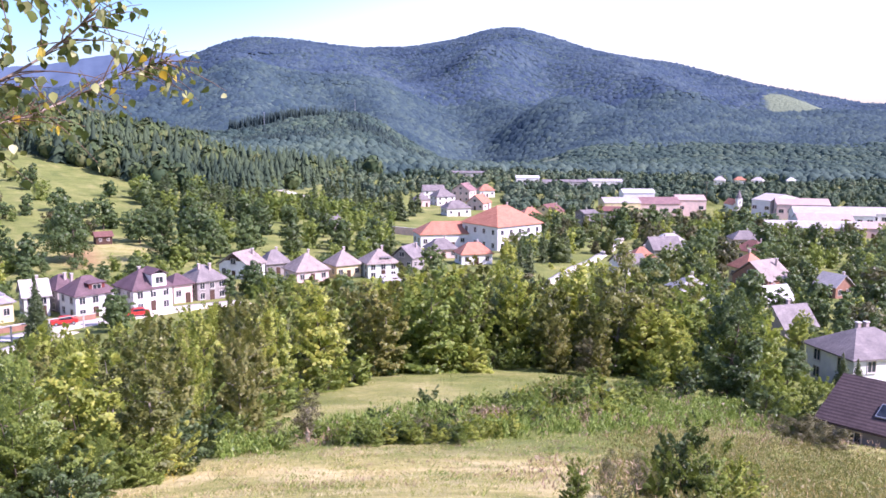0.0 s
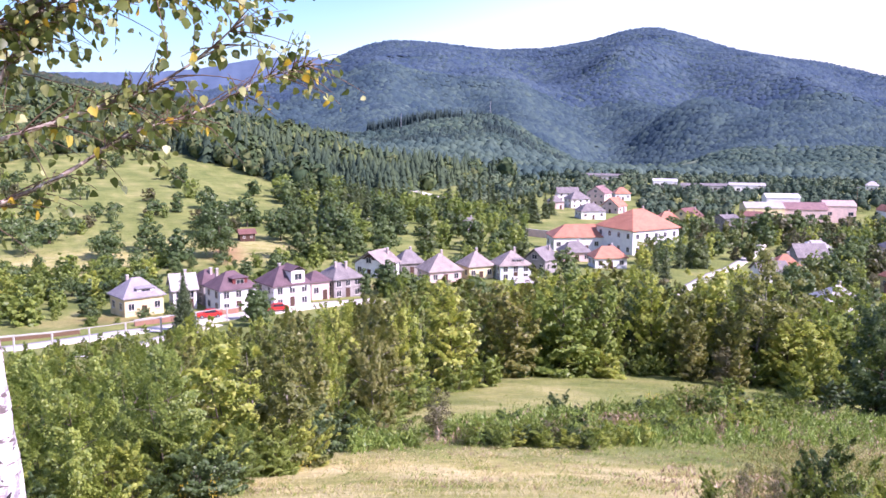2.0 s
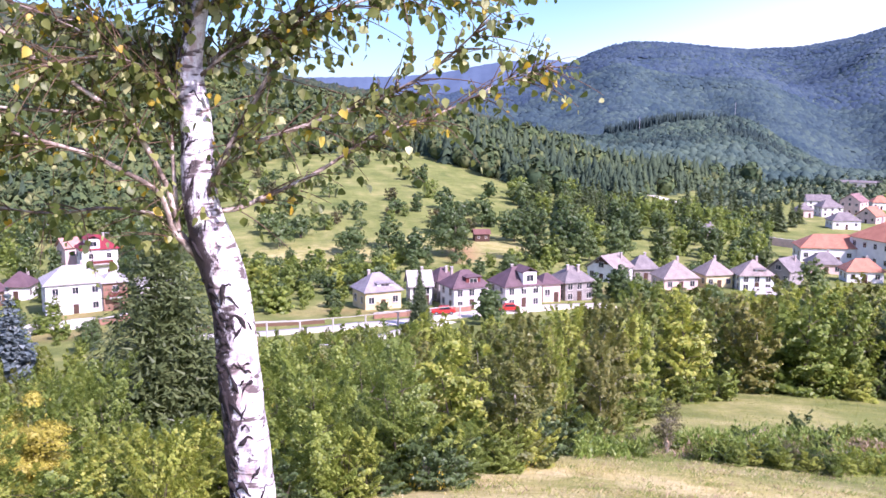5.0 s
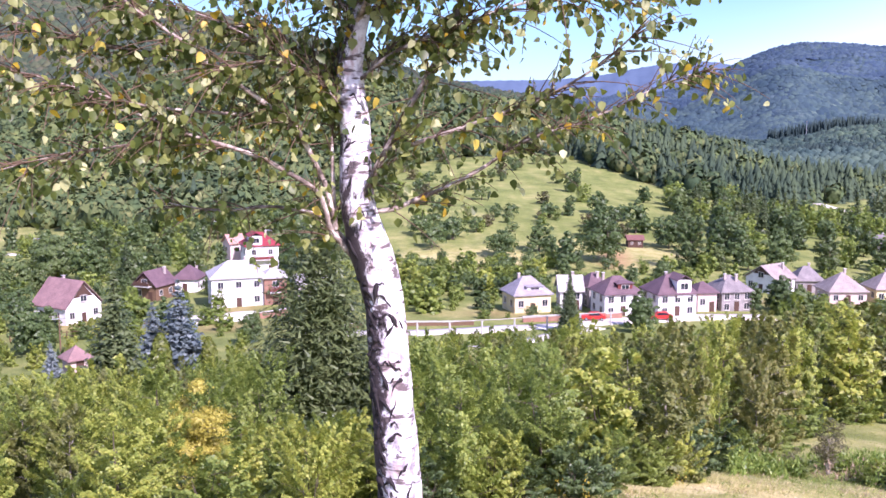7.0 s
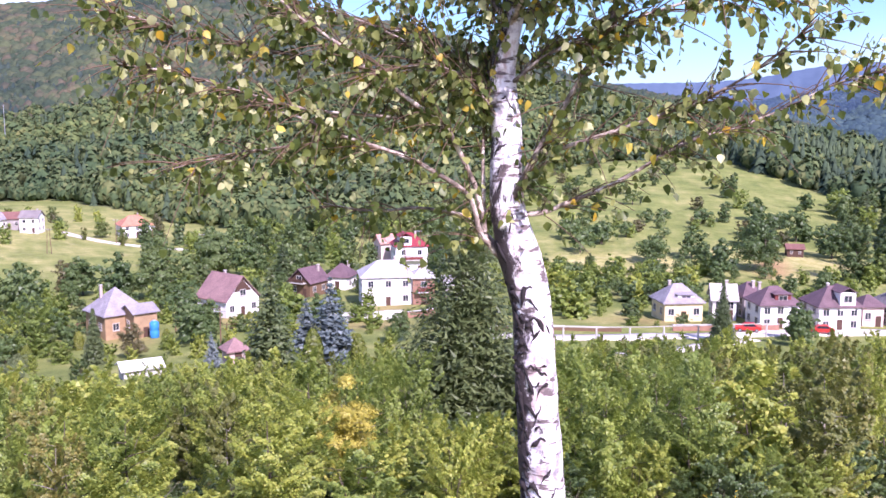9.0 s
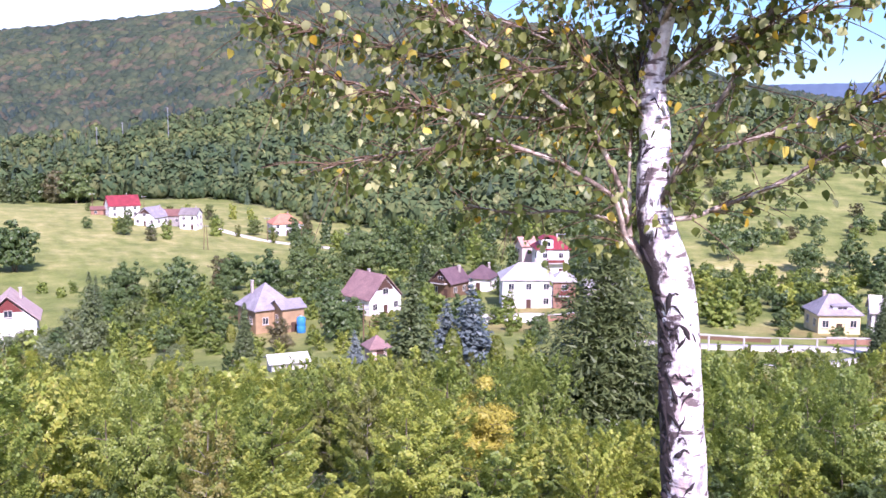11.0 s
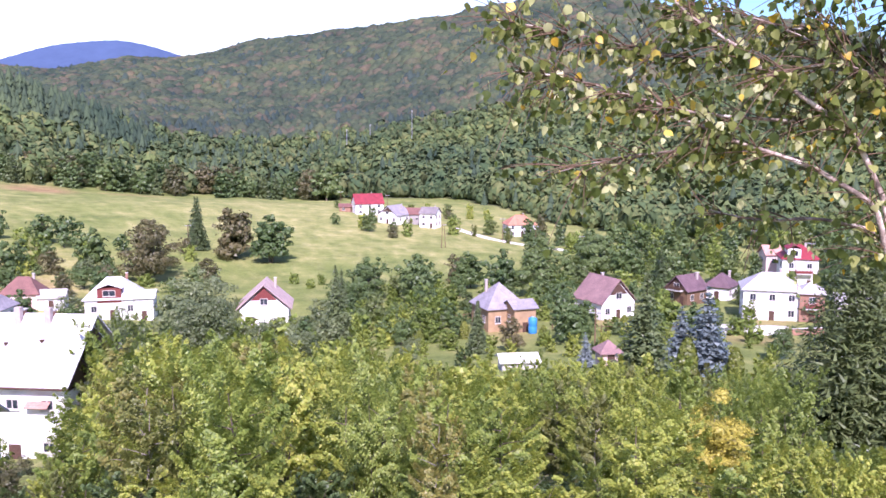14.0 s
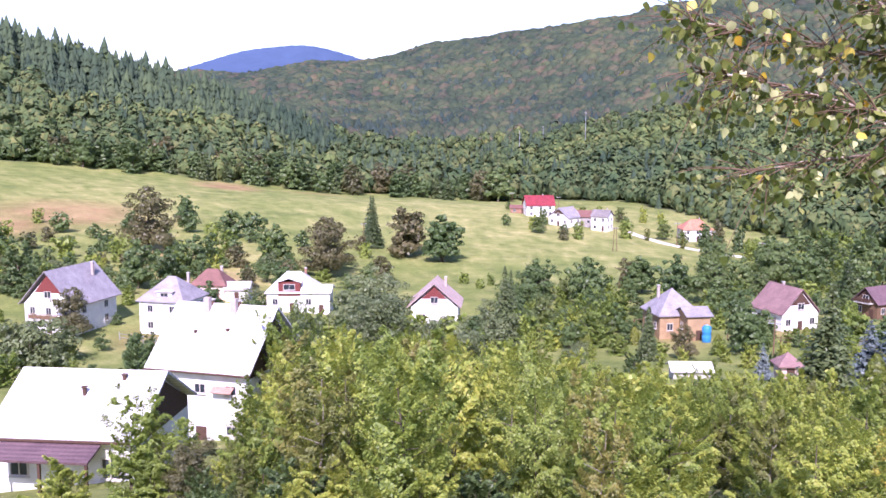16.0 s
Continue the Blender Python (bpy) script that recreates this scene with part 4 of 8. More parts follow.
def house(az, r, w, d, wall, h, turn=0, shape="hip", roof=None, walls=None, label="", name="house", category="house", over=0.45, storeys=2, cols=3, sides=2, chimneys=((0.2, 0.3),), dormer=None, gable=None, balcony=False, door=True, lift=0.0, group="", win=(1.0, 1.15), shaded_ends=None, porch=None):
    """A house on the land: walls, roof, framed windows, door, chimneys, dormer, balcony. Front looks at the hilltop, turned by degrees."""
    if group == ROW:
        w, d, wall, h = w * 0.84, d * 0.84, wall * 0.86, h * 0.9
    x, y = spot(az, r)
    root = thing(name, label if len(label.split()) > 3 else label + " in the valley", category, group)
    root.matrix_basis = pose(x, y, float(ground(x, y)) + lift, 0, 0, az + turn)
    part("wall", wall_mesh(w, d, -2.2, wall, shape, h, over), walls, root)
    rise = over / ((w if shape == "front" else d) / 2 + over) * h * 0.6
    rf = part("roof", roof_mesh(w, d, wall + 0.1 - rise * 0.25, h + rise * 0.25, shape, over), roof, root)
    if gable:
        s = 0.93
        bm = bmesh.new()
        v = [bm.verts.new(p) for p in ((-w / 2 * s * 0.58, -d / 2 - 0.06, wall + h * 0.36), (w / 2 * s * 0.58, -d / 2 - 0.06, wall + h * 0.36), (0, -d / 2 - 0.06, wall + h * 0.88))]
        q = [bm.verts.new((p.co.x, p.co.y + 0.05, p.co.z)) for p in v]
        bm.faces.new(v)
        bm.faces.new(q[::-1])
        for i in range(3):
            bm.faces.new((v[(i + 1) % 3], v[i], q[i], q[(i + 1) % 3]))
        part("gable_boarding", bm, gable, root)
    # dark panels on the end gables stand in for the overhang's shadow
    if shaded_ends:
        g = h * (d / 2) / (d / 2 + over)
        for s in (-1, 1):
            bm = bmesh.new()
            v = [bm.verts.new((s * (w / 2 + 0.05), yy, zz)) for yy, zz in ((-d / 2 * 0.95, wall - 0.6), (d / 2 * 0.95, wall - 0.6), (d / 2 * 0.95, wall + 0.1), (0, wall + g * 0.93), (-d / 2 * 0.95, wall + 0.1))]
            q = [bm.verts.new((s * (w / 2 + 0.01), p.co.y, p.co.z)) for p in v]
            bm.faces.new(v)
            bm.faces.new(q[::-1])
            for i in range(5):
                bm.faces.new((v[(i + 1) % 5], v[i], q[i], q[(i + 1) % 5]))
            bmesh.ops.recalc_face_normals(bm, faces=bm.faces[:])
            part("gable_boarding", bm, shaded_ends, root)
    if porch:
        bm = bmesh.new()
        add_box(bm, -w * 0.42, w * 0.30, -1.9, 0, -0.08, 0.08)
        bm.transform(Matrix.Translation((0, -d / 2 - over - 0.02, wall - 0.25)) @ Matrix.Rotation(radians(14), 4, "X"))
        part("porch_roof", bm, porch, root)
        for px in (-0.40, -0.05, 0.28):
            part("porch_post", box(px * w - 0.08, px * w + 0.08, -d / 2 - over - 1.75, -d / 2 - over - 1.59, -2.0, wall - 0.75), DARK_WOOD, root)
    hs = wall / storeys
    for k in range(storeys):
        zc = hs * (k + 0.55)
        for i in range(cols):
            xc = -w / 2 + w * (i + 0.5) / cols
            if door and k == 0 and i == cols // 2:
                part("door", box(xc - 0.5, xc + 0.5, -d / 2 - 0.06, -d / 2 + 0.02, 0.0, 2.05), DARK_WOOD, root)
            else:
                add_window(root, xc, -d / 2, zc, win[0], win[1], "f", r < 205)
        for i in range(sides):
            yc = -d / 2 + d * (i + 0.5) / sides
            add_window(root, -w / 2, yc, zc, win[0], win[1], "l", r < 205)
            add_window(root, w / 2, yc, zc, win[0], win[1], "r", r < 205)
    if shape == "front":
        add_window(root, 0, -d / 2 - (0.07 if gable else 0), wall + h * 0.30, 1.3, 1.1, "f")
    for cx, cy in chimneys:
        k = 0.24 if r < 260 else 0.2
        c = part("chimney", box(cx * w - k, cx * w + k, cy * d - k, cy * d + k, wall + 0.1, wall + h + 0.35, 0.03), BRICK_WALL if roof is WHITE_ROOF else CHIMNEY, root)
        part("chimney_cap", box(cx * w - k - 0.06, cx * w + k + 0.06, cy * d - k - 0.06, cy * d + k + 0.06, wall + h + 0.353, wall + h + 0.45), CONCRETE, c)
    if dormer:
        dx, dw, dh, wallmat, roofmat = dormer
        y0 = -d / 2 - (0.15 if dh > 2.2 else -0.6)
        dm = part("dormer", box(dx - dw / 2, dx + dw / 2, y0, 0.4, wall * 0.98 if dh <= 2.2 else wall - 0.6, wall + dh), wallmat, root)
        bm = roof_mesh(dw, 0.4 - y0, wall + dh, 0.9 if dh > 2.2 else 0.35, "front" if dh > 2.2 else "hip", 0.3, 0.12)
        bm.transform(Matrix.Translation((dx, (0.4 + y0) / 2, 0)))
        part("dormer_roof", bm, roofmat, dm)
        add_window(dm, dx, y0, wall + dh * 0.55, dw * 0.5, min(1.1, dh * 0.5), "f")
    if balcony:
        zb = hs + 0.1 if storeys > 1 else wall + 0.1
        b = part("balcony", box(-w * 0.34, w * 0.34, -d / 2 - 1.3, -d / 2 - 0.01, zb - 0.16, zb), CONCRETE, root)
        for i in range(9):
            xx = -w * 0.33 + w * 0.66 * i / 8
            part("baluster", box(xx - 0.04, xx + 0.04, -d / 2 - 1.28, -d / 2 - 1.2, zb + 0.003, zb + 0.95), balcony, b)
        part("handrail", box(-w * 0.34, w * 0.34, -d / 2 - 1.3, -d / 2 - 1.18, zb + 0.953, zb + 1.05), balcony, b)
        part("railing_panel", box(-w * 0.33, w * 0.33, -d / 2 - 1.26, -d / 2 - 1.22, zb + 0.15, zb + 0.8), balcony, b)
    return root


house(26.3, 178, 8.6, 8.0, 4.2, 3.3, 22, "hip", LAVENDER_ROOF, CREAM_WALL, "cream house with a pale lavender hip roof", storeys=1, chimneys=((-0.15, 0.2),), dormer=(0.6, 3.2, 1.5, WHITE_WALL, LAVENDER_ROOF), group=ROW)
house(23.7, 182, 5.0, 7.0, 4.4, 2.9, 8, "side", PALE_ROOF, WHITE_WALL, "small white house with a pale ridge roof", cols=2, group=ROW)
house(22.3, 186, 4.6, 7.5, 5.0, 2.6, 22, "hip", PURPLE_ROOF, GREY_WALL, "grey annex with a purple roof and a pale chimney", cols=1, chimneys=((0.1, -0.2),), group=ROW)
house(20.9, 178, 8.6, 8.0, 5.0, 3.1, 24, "hip", PURPLE_ROOF, WHITE_WALL, "white house with a purple hip roof and a dark flat dormer", chimneys=((-0.25, 0.3),), dormer=(0.6, 2.9, 1.9, RED_WOOD, PURPLE_ROOF), group=ROW)
house(17.8, 181, 9.0, 9.0, 5.0, 3.4, 26, "hip", PURPLE_ROOF, WHITE_WALL, "white house with a purple hip roof and a white gabled bay", chimneys=((-0.05, 0.1),), dormer=(1.2, 2.8, 2.6, WHITE_WALL, PURPLE_ROOF), group=ROW)
house(15.9, 188, 4.6, 6.0, 4.4, 1.9, 26, "hip", PURPLE_ROOF, PINK_WALL, "low pinkish annex with a purple roof", cols=2, storeys=1, chimneys=(), group=ROW)
house(14.4, 192, 7.6, 8.0, 4.6, 3.0, 30, "hip", GREY_ROOF, GREY_WALL, "weathered grey house with a slate-grey hip roof and two chimneys", chimneys=((-0.2, -0.1), (0.12, -0.2)), group=ROW)
house(12.1, 222, 9.5, 8.0, 3.8, 3.2, -35, "front", WEATHERED_ROOF, WHITE_WALL, "white gabled house with a pale roof and dark boarding", gable=DARK_WOOD, storeys=1, group=ROW)
house(10.2, 228, 7.0, 6.5, 3.4, 3.2, 20, "hip", GREY_ROOF, GREY_WALL, "dark grey outbuilding with a grey roof", "outbuilding", "house", storeys=1, group=ROW)
house(8.3, 216, 9.4, 8.6, 3.2, 4.0, 25, "tent", WEATHERED_ROOF, PINK_WALL, "pinkish house with a steep grey tent roof", storeys=1, group=ROW)
house(6.1, 222, 7.6, 7.4, 3.8, 3.5, 28, "tent", WEATHERED_ROOF, CREAM_WALL, "pale yellow house with a rusty grey tent roof", storeys=1, group=ROW)
house(3.9, 222, 8.8, 8.4, 4.2, 3.4, 18, "tent", WEATHERED_ROOF, GREEN_WALL, "pale green house with a weathered reddish-grey tent roof", dormer=(0.9, 2.3, 1.3, GREEN_WALL, GREY_ROOF), group=ROW)
house(2.1, 236, 7.0, 8.0, 4.0, 3.2, -28, "front", GREY_ROOF, GREY_WALL, "grey house with a purple-grey ridge roof", storeys=1, group=ROW)
house(3.0, 205, 5.6, 4.5, 1.8, 1.1, 10, "side", PALE_ROOF, CONCRETE, "low garage with a pale roof", "garage", "garage", storeys=1, cols=1, sides=0, chimneys=(), group=ROW)
house(0.1, 266, 9.5, 8.0, 3.2, 3.0, 15, "hip", GREY_ROOF, PINK_WALL, "low house with a pinkish grey hip roof", storeys=1, group=ROW)
house(-1.9, 252, 10.2, 7.5, 3.4, 3.0, 18, "hip", ORANGE_ROOF, WHITE_WALL, "low white house with a red tile roof", storeys=1, group=ROW)
# the school
house(-0.4, 302, 21, 11, 4.6, 3.4, 14, "hip", ORANGE_ROOF, WHITE_WALL, "long low white school wing with an orange tile roof", "school_wing", "school", storeys=1, cols=7, sides=2, win=(1.2, 1.3), chimneys=((0.3, 0.1),))
house(-3.6, 300, 18.5, 17, 8.2, 5.4, 42, "hip", ORANGE_ROOF, WHITE_WALL, "large white school with an orange tile hip roof", "school", "school", cols=5, sides=4, over=0.6, win=(1.1, 1.4), chimneys=((-0.1, 0.25), (0.28, 0.2)))
# upper village
for az, r, w, d, wall, h, turn, shape, rf, wl, lab in (
    (-0.8, 434, 11.5, 9, 3.6, 3.2, 20, "hip", GREY_ROOF, WHITE_WALL, "white house with a grey hip roof"),
    (0.0, 498, 10.5, 9, 4.6, 3.6, 25, "hip", GREY_ROOF, WHITE_WALL, "white two-storey house with a grey roof"),
    (-1.3, 520, 10.5, 9, 6.5, 3.8, -25, "front", MAUVE_ROOF, PINK_WALL, "tall pinkish house with a purple ridge roof"),
    (1.3, 487, 7.0, 7, 3.6, 3.2, 20, "tent", GREY_ROOF, PINK_WALL, "small house with a grey tent roof"),
    (0.6, 545, 12, 9, 4.5, 3.0, 10, "side", GREY_ROOF, WHITE_WALL, "long grey-roofed house on the rise"),
    (-2.2, 470, 9.5, 8, 3.5, 4.0, -30, "front", ORANGE_ROOF, PINK_WALL, "pinkish house with an orange ridge roof"),
    (-2.6, 560, 9, 8, 4, 3.2, 15, "hip", ORANGE_ROOF, WHITE_WALL, "white house with an orange roof"),
    (-6.45, 432, 10.2, 9, 3.8, 3.4, -35, "front", BROWN_ROOF, CREAM_WALL, "cream gabled house with a tan roof"),
    (-8.7, 396, 6.4, 8, 6.0, 1.2, 30, "side", GREY_ROOF, GREY_WALL, "grey flat-gabled house"),
    (-10.0, 420, 9, 8, 5.5, 1.6, 10, "side", BROWN_ROOF, GREY_WALL, "dark brick house behind trees"),
    (-5.3, 410, 8, 7, 3.5, 3.0, 20, "hip", ORANGE_ROOF, CREAM_WALL, "small house with an orange roof"),
    (-13.2, 277, 8.4, 8, 3.4, 3.2, 24, "side", GREY_ROOF, GREY_WALL, "grey house with a dark slate ridge roof"),
    (-13.6, 312, 9, 7, 3.2, 2.2, 12, "hip", PALE_ROOF, WHITE_WALL, "low white house with a pale roof"),
    (-18.2, 232, 6.5, 7, 3.6, 3.4, 35, "tent", ORANGE_ROOF, CREAM_WALL, "old house with an orange tent roof"),
    (-18.9, 219, 9.5, 8, 3.0, 3.6, -38, "front", WEATHERED_ROOF, BRICK_WALL, "brick house with a weathered brownish-grey roof"),
    (-14.9, 186, 6.4, 7, 3.6, 2.4, 25, "hip", PALE_ROOF, WHITE_WALL, "white house with a pale hip roof among trees"),
    (-19.4, 184, 6.6, 5, 2.6, 2.6, 38, "side", WHITE_ROOF, WHITE_WALL, "long house with a bright pale roof"),
    (-20.5, 150, 5.6, 5.5, 2.6, 3.0, 40, "side", GREY_ROOF, GREY_WALL, "house with a worn grey roof"),
    (-22.8, 215, 5.4, 5, 2.6, 2.4, -40, "side", PALE_ROOF, BRICK_WALL, "shed with a pale tin roof"),
    (-16.3, 795, 9, 8, 4, 3, 0, "hip", PALE_ROOF, WHITE_WALL, "white house at the foot of the mountain"),
    (-17.4, 815, 9, 8, 4, 2.5, 10, "hip", ORANGE_ROOF, WHITE_WALL, "white house with an orange roof at the wood's edge"),
    (-18.4, 820, 9, 8, 4, 2.5, -10, "hip", PALE_ROOF, WHITE_WALL, "white house with a pale roof at the wood's edge"),
    (-20.2, 830, 7, 7, 4, 2.5, 0, "tent", WHITE_ROOF, WHITE_WALL, "small white house at the wood's edge"),
    (-17.8, 330, 9, 7, 3.5, 2.5, 20, "hip", GREY_ROOF, PINK_WALL, "low pinkish house among gardens"),
    (-18.3, 290, 8, 7, 3.2, 2.8, -20, "hip", BROWN_ROOF, CREAM_WALL, "old house with a brown roof among gardens"),
    (-12.0, 255, 6, 6, 3.0, 2.4, 15, "hip", ORANGE_ROOF, PINK_WALL, "small house with a bright orange roof"),
    (-11.2, 235, 7, 6, 3.0, 2.2, 25, "side", GREY_ROOF, WHITE_WALL, "white outbuilding beside the street"),
    (6.5, 330, 8, 7, 3.2, 2.6, 20, "hip", GREY_ROOF, GREY_WALL, "grey cottage under trees"),
):
    house(az, r, w, d, wall, h, turn, shape, rf, wl, lab, storeys=1 if wall < 4.4 else 2, cols=2 if w < 9 else 3, group="town houses")
# factories
for az, r, w, d, wall, h, turn, rf, wl, lab in (
    (-1.5, 780, 34, 12, 3.6, 1.2, -6, GREY_ROOF, CONCRETE, "long low grey factory hall"),
    (-5.1, 712, 17, 12, 5.4, 1.4, 4, WHITE_ROOF, WHITE_WALL, "white factory hall"),
    (-7.4, 700, 34, 13, 4.4, 1.4, 6, GREY_ROOF, CONCRETE, "long grey factory hall"),
    (-9.7, 690, 24, 13, 6.0, 1.4, 6, PALE_ROOF, WHITE_WALL, "pale factory hall"),
    (-10.6, 458, 17, 14, 7.0, 2.0, 14, PALE_ROOF, CREAM_WALL, "pale yellowish factory block"),
    (-12.6, 468, 22, 16, 6.5, 2.6, 12, MAUVE_ROOF, PINK_WALL, "pinkish factory hall with a dark red roof"),
    (-14.6, 478, 14, 14, 8.0, 2.0, 12, FADED_ROOF, PINK_WALL, "pinkish factory end block"),
    (-11.6, 500, 16, 12, 9.0, 1.6, 12, WHITE_ROOF, WHITE_WALL, "white hall behind the red roof"),
    (-19.4, 500, 10, 26, 8.0, 2.4, -30, PALE_ROOF, WHITE_WALL, "white factory gable"),
    (-20.8, 486, 24, 14, 7.0, 2.4, 10, FADED_ROOF, PINK_WALL, "factory hall with a faded pink roof"),
    (-22.4, 462, 34, 16, 5.4, 3.0, 12, PALE_ROOF, WHITE_WALL, "long pale factory hall"),
    (-22.0, 428, 22, 14, 4.8, 2.6, 12, FADED_ROOF, WHITE_WALL, "factory hall with a faded reddish roof"),
    (-21.4, 404, 36, 13, 4.0, 2.2, 14, PALE_ROOF, PINK_WALL, "long low pale factory hall"),
    (-24.4, 415, 14, 13, 4.0, 2.0, 14, FADED_ROOF, PINK_WALL, "pinkish factory annex"),
    (-24.0, 480, 20, 14, 5.0, 2.4, 14, PALE_ROOF, WHITE_WALL, "pale roofed factory hall"),
):
    house(az, r, w, d, wall, h, turn, "side", rf, wl, lab, "factory_hall", "factory", over=0.3, storeys=1, cols=max(3, int(w / 4)), sides=2, chimneys=(), win=(2.2, 1.6), group="factory halls")


def church(az, r):
    x, y = spot(az, r)
    root = thing("church", "small church with an orange nave and a grey pointed spire", "church")
    root.matrix_basis = pose(x, y, float(ground(x, y)), 0, 0, az + 30)
    part("nave", wall_mesh(5, 9, -1, 3.6, "front", 2.8, 0.3), WHITE_WALL, root)
    part("roof", roof_mesh(5, 9, 3.7, 2.8, "front", 0.3), ORANGE_ROOF, root)
    part("tower", box(-1.3, 1.3, -6.9, -4.53, -1, 7.2), WHITE_WALL, root)
    bm = bmesh.new()
    bmesh.ops.create_cone(bm, cap_ends=True, segments=8, radius1=1.7, radius2=0.05, depth=4.6, matrix=Matrix.Translation((0, -5.7, 9.5)))
    part("spire", bm, GREY_ROOF, root)
    for xx in (-2.4, 0, 2.4):
        add_window(root, xx * 0.3, -6.9, 5.2 if xx == 0 else 2.6, 0.5, 1.1, "f")


church(-17.1, 512)

# west village
WEST = "side valley houses"
house(43.9, 192, 10.5, 8.5, 6.0, 2.8, 6, "hip", PALE_ROOF, WHITE_WALL, "white two-storey house with a pale hip roof", cols=3, sides=2, group=WEST)
house(41.7, 191, 4.4, 6.5, 5.6, 1.6, 6, "hip", PALE_ROOF, BRICK_WALL, "narrow brick annex with a pale roof", cols=1, sides=1, chimneys=(), balcony=RED_WOOD, group=WEST)
house(42.5, 242, 8.2, 8.0, 7.0, 3.0, 10, "hip", RED_ROOF, WHITE_WALL, "white villa with tiered bright red roofs", cols=2, chimneys=((0.2, 0.0),), dormer=(-1.5, 3.0, 2.5, WHITE_WALL, RED_ROOF), balcony=RED_WOOD, group=WEST)
house(44.0, 250, 4.0, 4.5, 6.6, 2.2, 25, "side", SALMON_ROOF, PINK_WALL, "slim stair tower with a pale red roof", "stair_tower", "tower", cols=1, sides=1, chimneys=(), group=WEST)
house(48.6, 207, 5.6, 6.5, 3.2, 3.0, -38, "front", PURPLE_ROOF, BROWN_WOOD, "wooden cottage with a purple roof and a balcony", storeys=1, cols=2, balcony=DARK_WOOD, gable=DARK_WOOD, group=WEST)
house(46.6, 214, 5.0, 6.0, 3.0, 2.6, -20, "hip", PURPLE_ROOF, WHITE_WALL, "small house with a purple roof", storeys=1, cols=1, group=WEST)
house(39.4, 200, 7.0, 6.0, 2.6, 1.8, 10, "side", PALE_ROOF, GREY_WALL, "low shed with a pale roof", "shed", "shed", storeys=1, cols=2, sides=1, group=WEST)
house(53.4, 190, 8.0, 9.0, 3.4, 4.6, 38, "front", MAUVE_ROOF, WHITE_WALL, "white gabled house with a mauve tile roof", storeys=1, cols=3, gable=DARK_WOOD, chimneys=((0.1, 0.2),), group=WEST)
house(59.8, 176, 7.6, 8.0, 4.6, 4.2, 24, "tent", LAVENDER_ROOF, TAN_WALL, "tan house with a steep lavender roof", storeys=1, cols=2, chimneys=((-0.25, 0.2),), group=WEST)
house(58.5, 172, 4.2, 5.0, 4.6, 1.2, 24, "side", LAVENDER_ROOF, TAN_WALL, "tan annex with a lavender lean-to roof", storeys=1, cols=1, sides=1, chimneys=(), group=WEST)
house(53.1, 128, 2.6, 2.6, 2.2, 1.5, 20, "tent", MAUVE_ROOF, PINK_WALL, "small pink garden hut with a faded roof", "garden_hut", "hut", storeys=1, cols=1, sides=0, chimneys=(), group=WEST, win=(0.6, 0.7))
house(58.6, 127, 4.8, 3.2, 1.4, 0.8, 12, "side", WHITE_ROOF, CONCRETE, "low shed with a pale roof", "shed", "shed", storeys=1, cols=1, sides=0, chimneys=(), door=False, group=WEST, win=(0.6, 0.5))
house(58.6, 370, 11.0, 9.0, 4.6, 3.4, 15, "hip", ORANGE_ROOF, WHITE_WALL, "white house with a red tile roof on the slope", cols=3, group=WEST)
house(67.8, 408, 12.0, 9.0, 4.6, 4.0, 12, "side", RED_ROOF, WHITE_WALL, "white house with a red roof at the meadow's edge", cols=3, group=WEST)
house(66.2, 382, 9.5, 9.0, 3.4, 3.8, -36, "front", LAVENDER_ROOF, WHITE_WALL, "house with a pale grey ridge roof", storeys=1, gable=DARK_WOOD, group=WEST)
house(64.0, 377, 6.5, 7.0, 5.6, 2.4, -20, "side", GREY_ROOF, WHITE_WALL, "narrow white gabled house", cols=2, group=WEST)
house(65.1, 385, 7.5, 6.0, 4.0, 2.4, -10, "side", BROWN_ROOF, GREY_WALL, "barn with a brown roof", "barn", "barn", storeys=1, chimneys=(), group=WEST)
house(69.0, 412, 7.0, 4.0, 2.2, 1.2, 0, "side", BROWN_ROOF, BRICK_WALL, "low brick shed beside the meadow", "shed", "shed", storeys=1, cols=2, sides=0, chimneys=(), group=WEST)
house(74.0, 186, 9.2, 9.0, 4.6, 4.6, -4, "front", FADED_ROOF, WHITE_WALL, "white gabled house with dark red boarding and a faded tile roof", storeys=1, cols=2, gable=RED_WOOD, chimneys=((0.2, 0.2),), over=0.7, group=WEST)
house(82.6, 203, 10.5, 9.0, 4.2, 3.8, -8, "hip", WHITE_ROOF, WHITE_WALL, "white house with a pale hip roof and a dark loggia", storeys=1, cols=3, dormer=(-0.5, 4.6, 2.3, RED_WOOD, WHITE_ROOF), group=WEST)
house(80.9, 200, 3.6, 6.0, 4.6, 1.2, -8, "side", WHITE_ROOF, WHITE_WALL, "white garage annex with a pale roof", storeys=1, cols=1, sides=1, chimneys=(), group=WEST)
house(89.7, 184, 9.0, 9.0, 6.2, 4.0, -30, "hip", LAVENDER_ROOF, WHITE_WALL, "white two-storey house with a lavender roof", cols=2, dormer=(0.4, 3.0, 1.8, WHITE_WALL, PALE_ROOF), group=WEST)
house(95.3, 191, 10.5, 13.0, 5.4, 6.2, -38, "front", LAVENDER_ROOF, WHITE_WALL, "large white gabled house with a violet-grey roof", cols=3, gable=RED_WOOD, over=0.8, balcony=BROWN_WOOD, group=WEST)
house(87.4, 215, 7.5, 6.0, 3.0, 3.2, -20, "hip", BROWN_ROOF, PINK_WALL, "small house with a brown roof", storeys=1, cols=2, group=WEST)
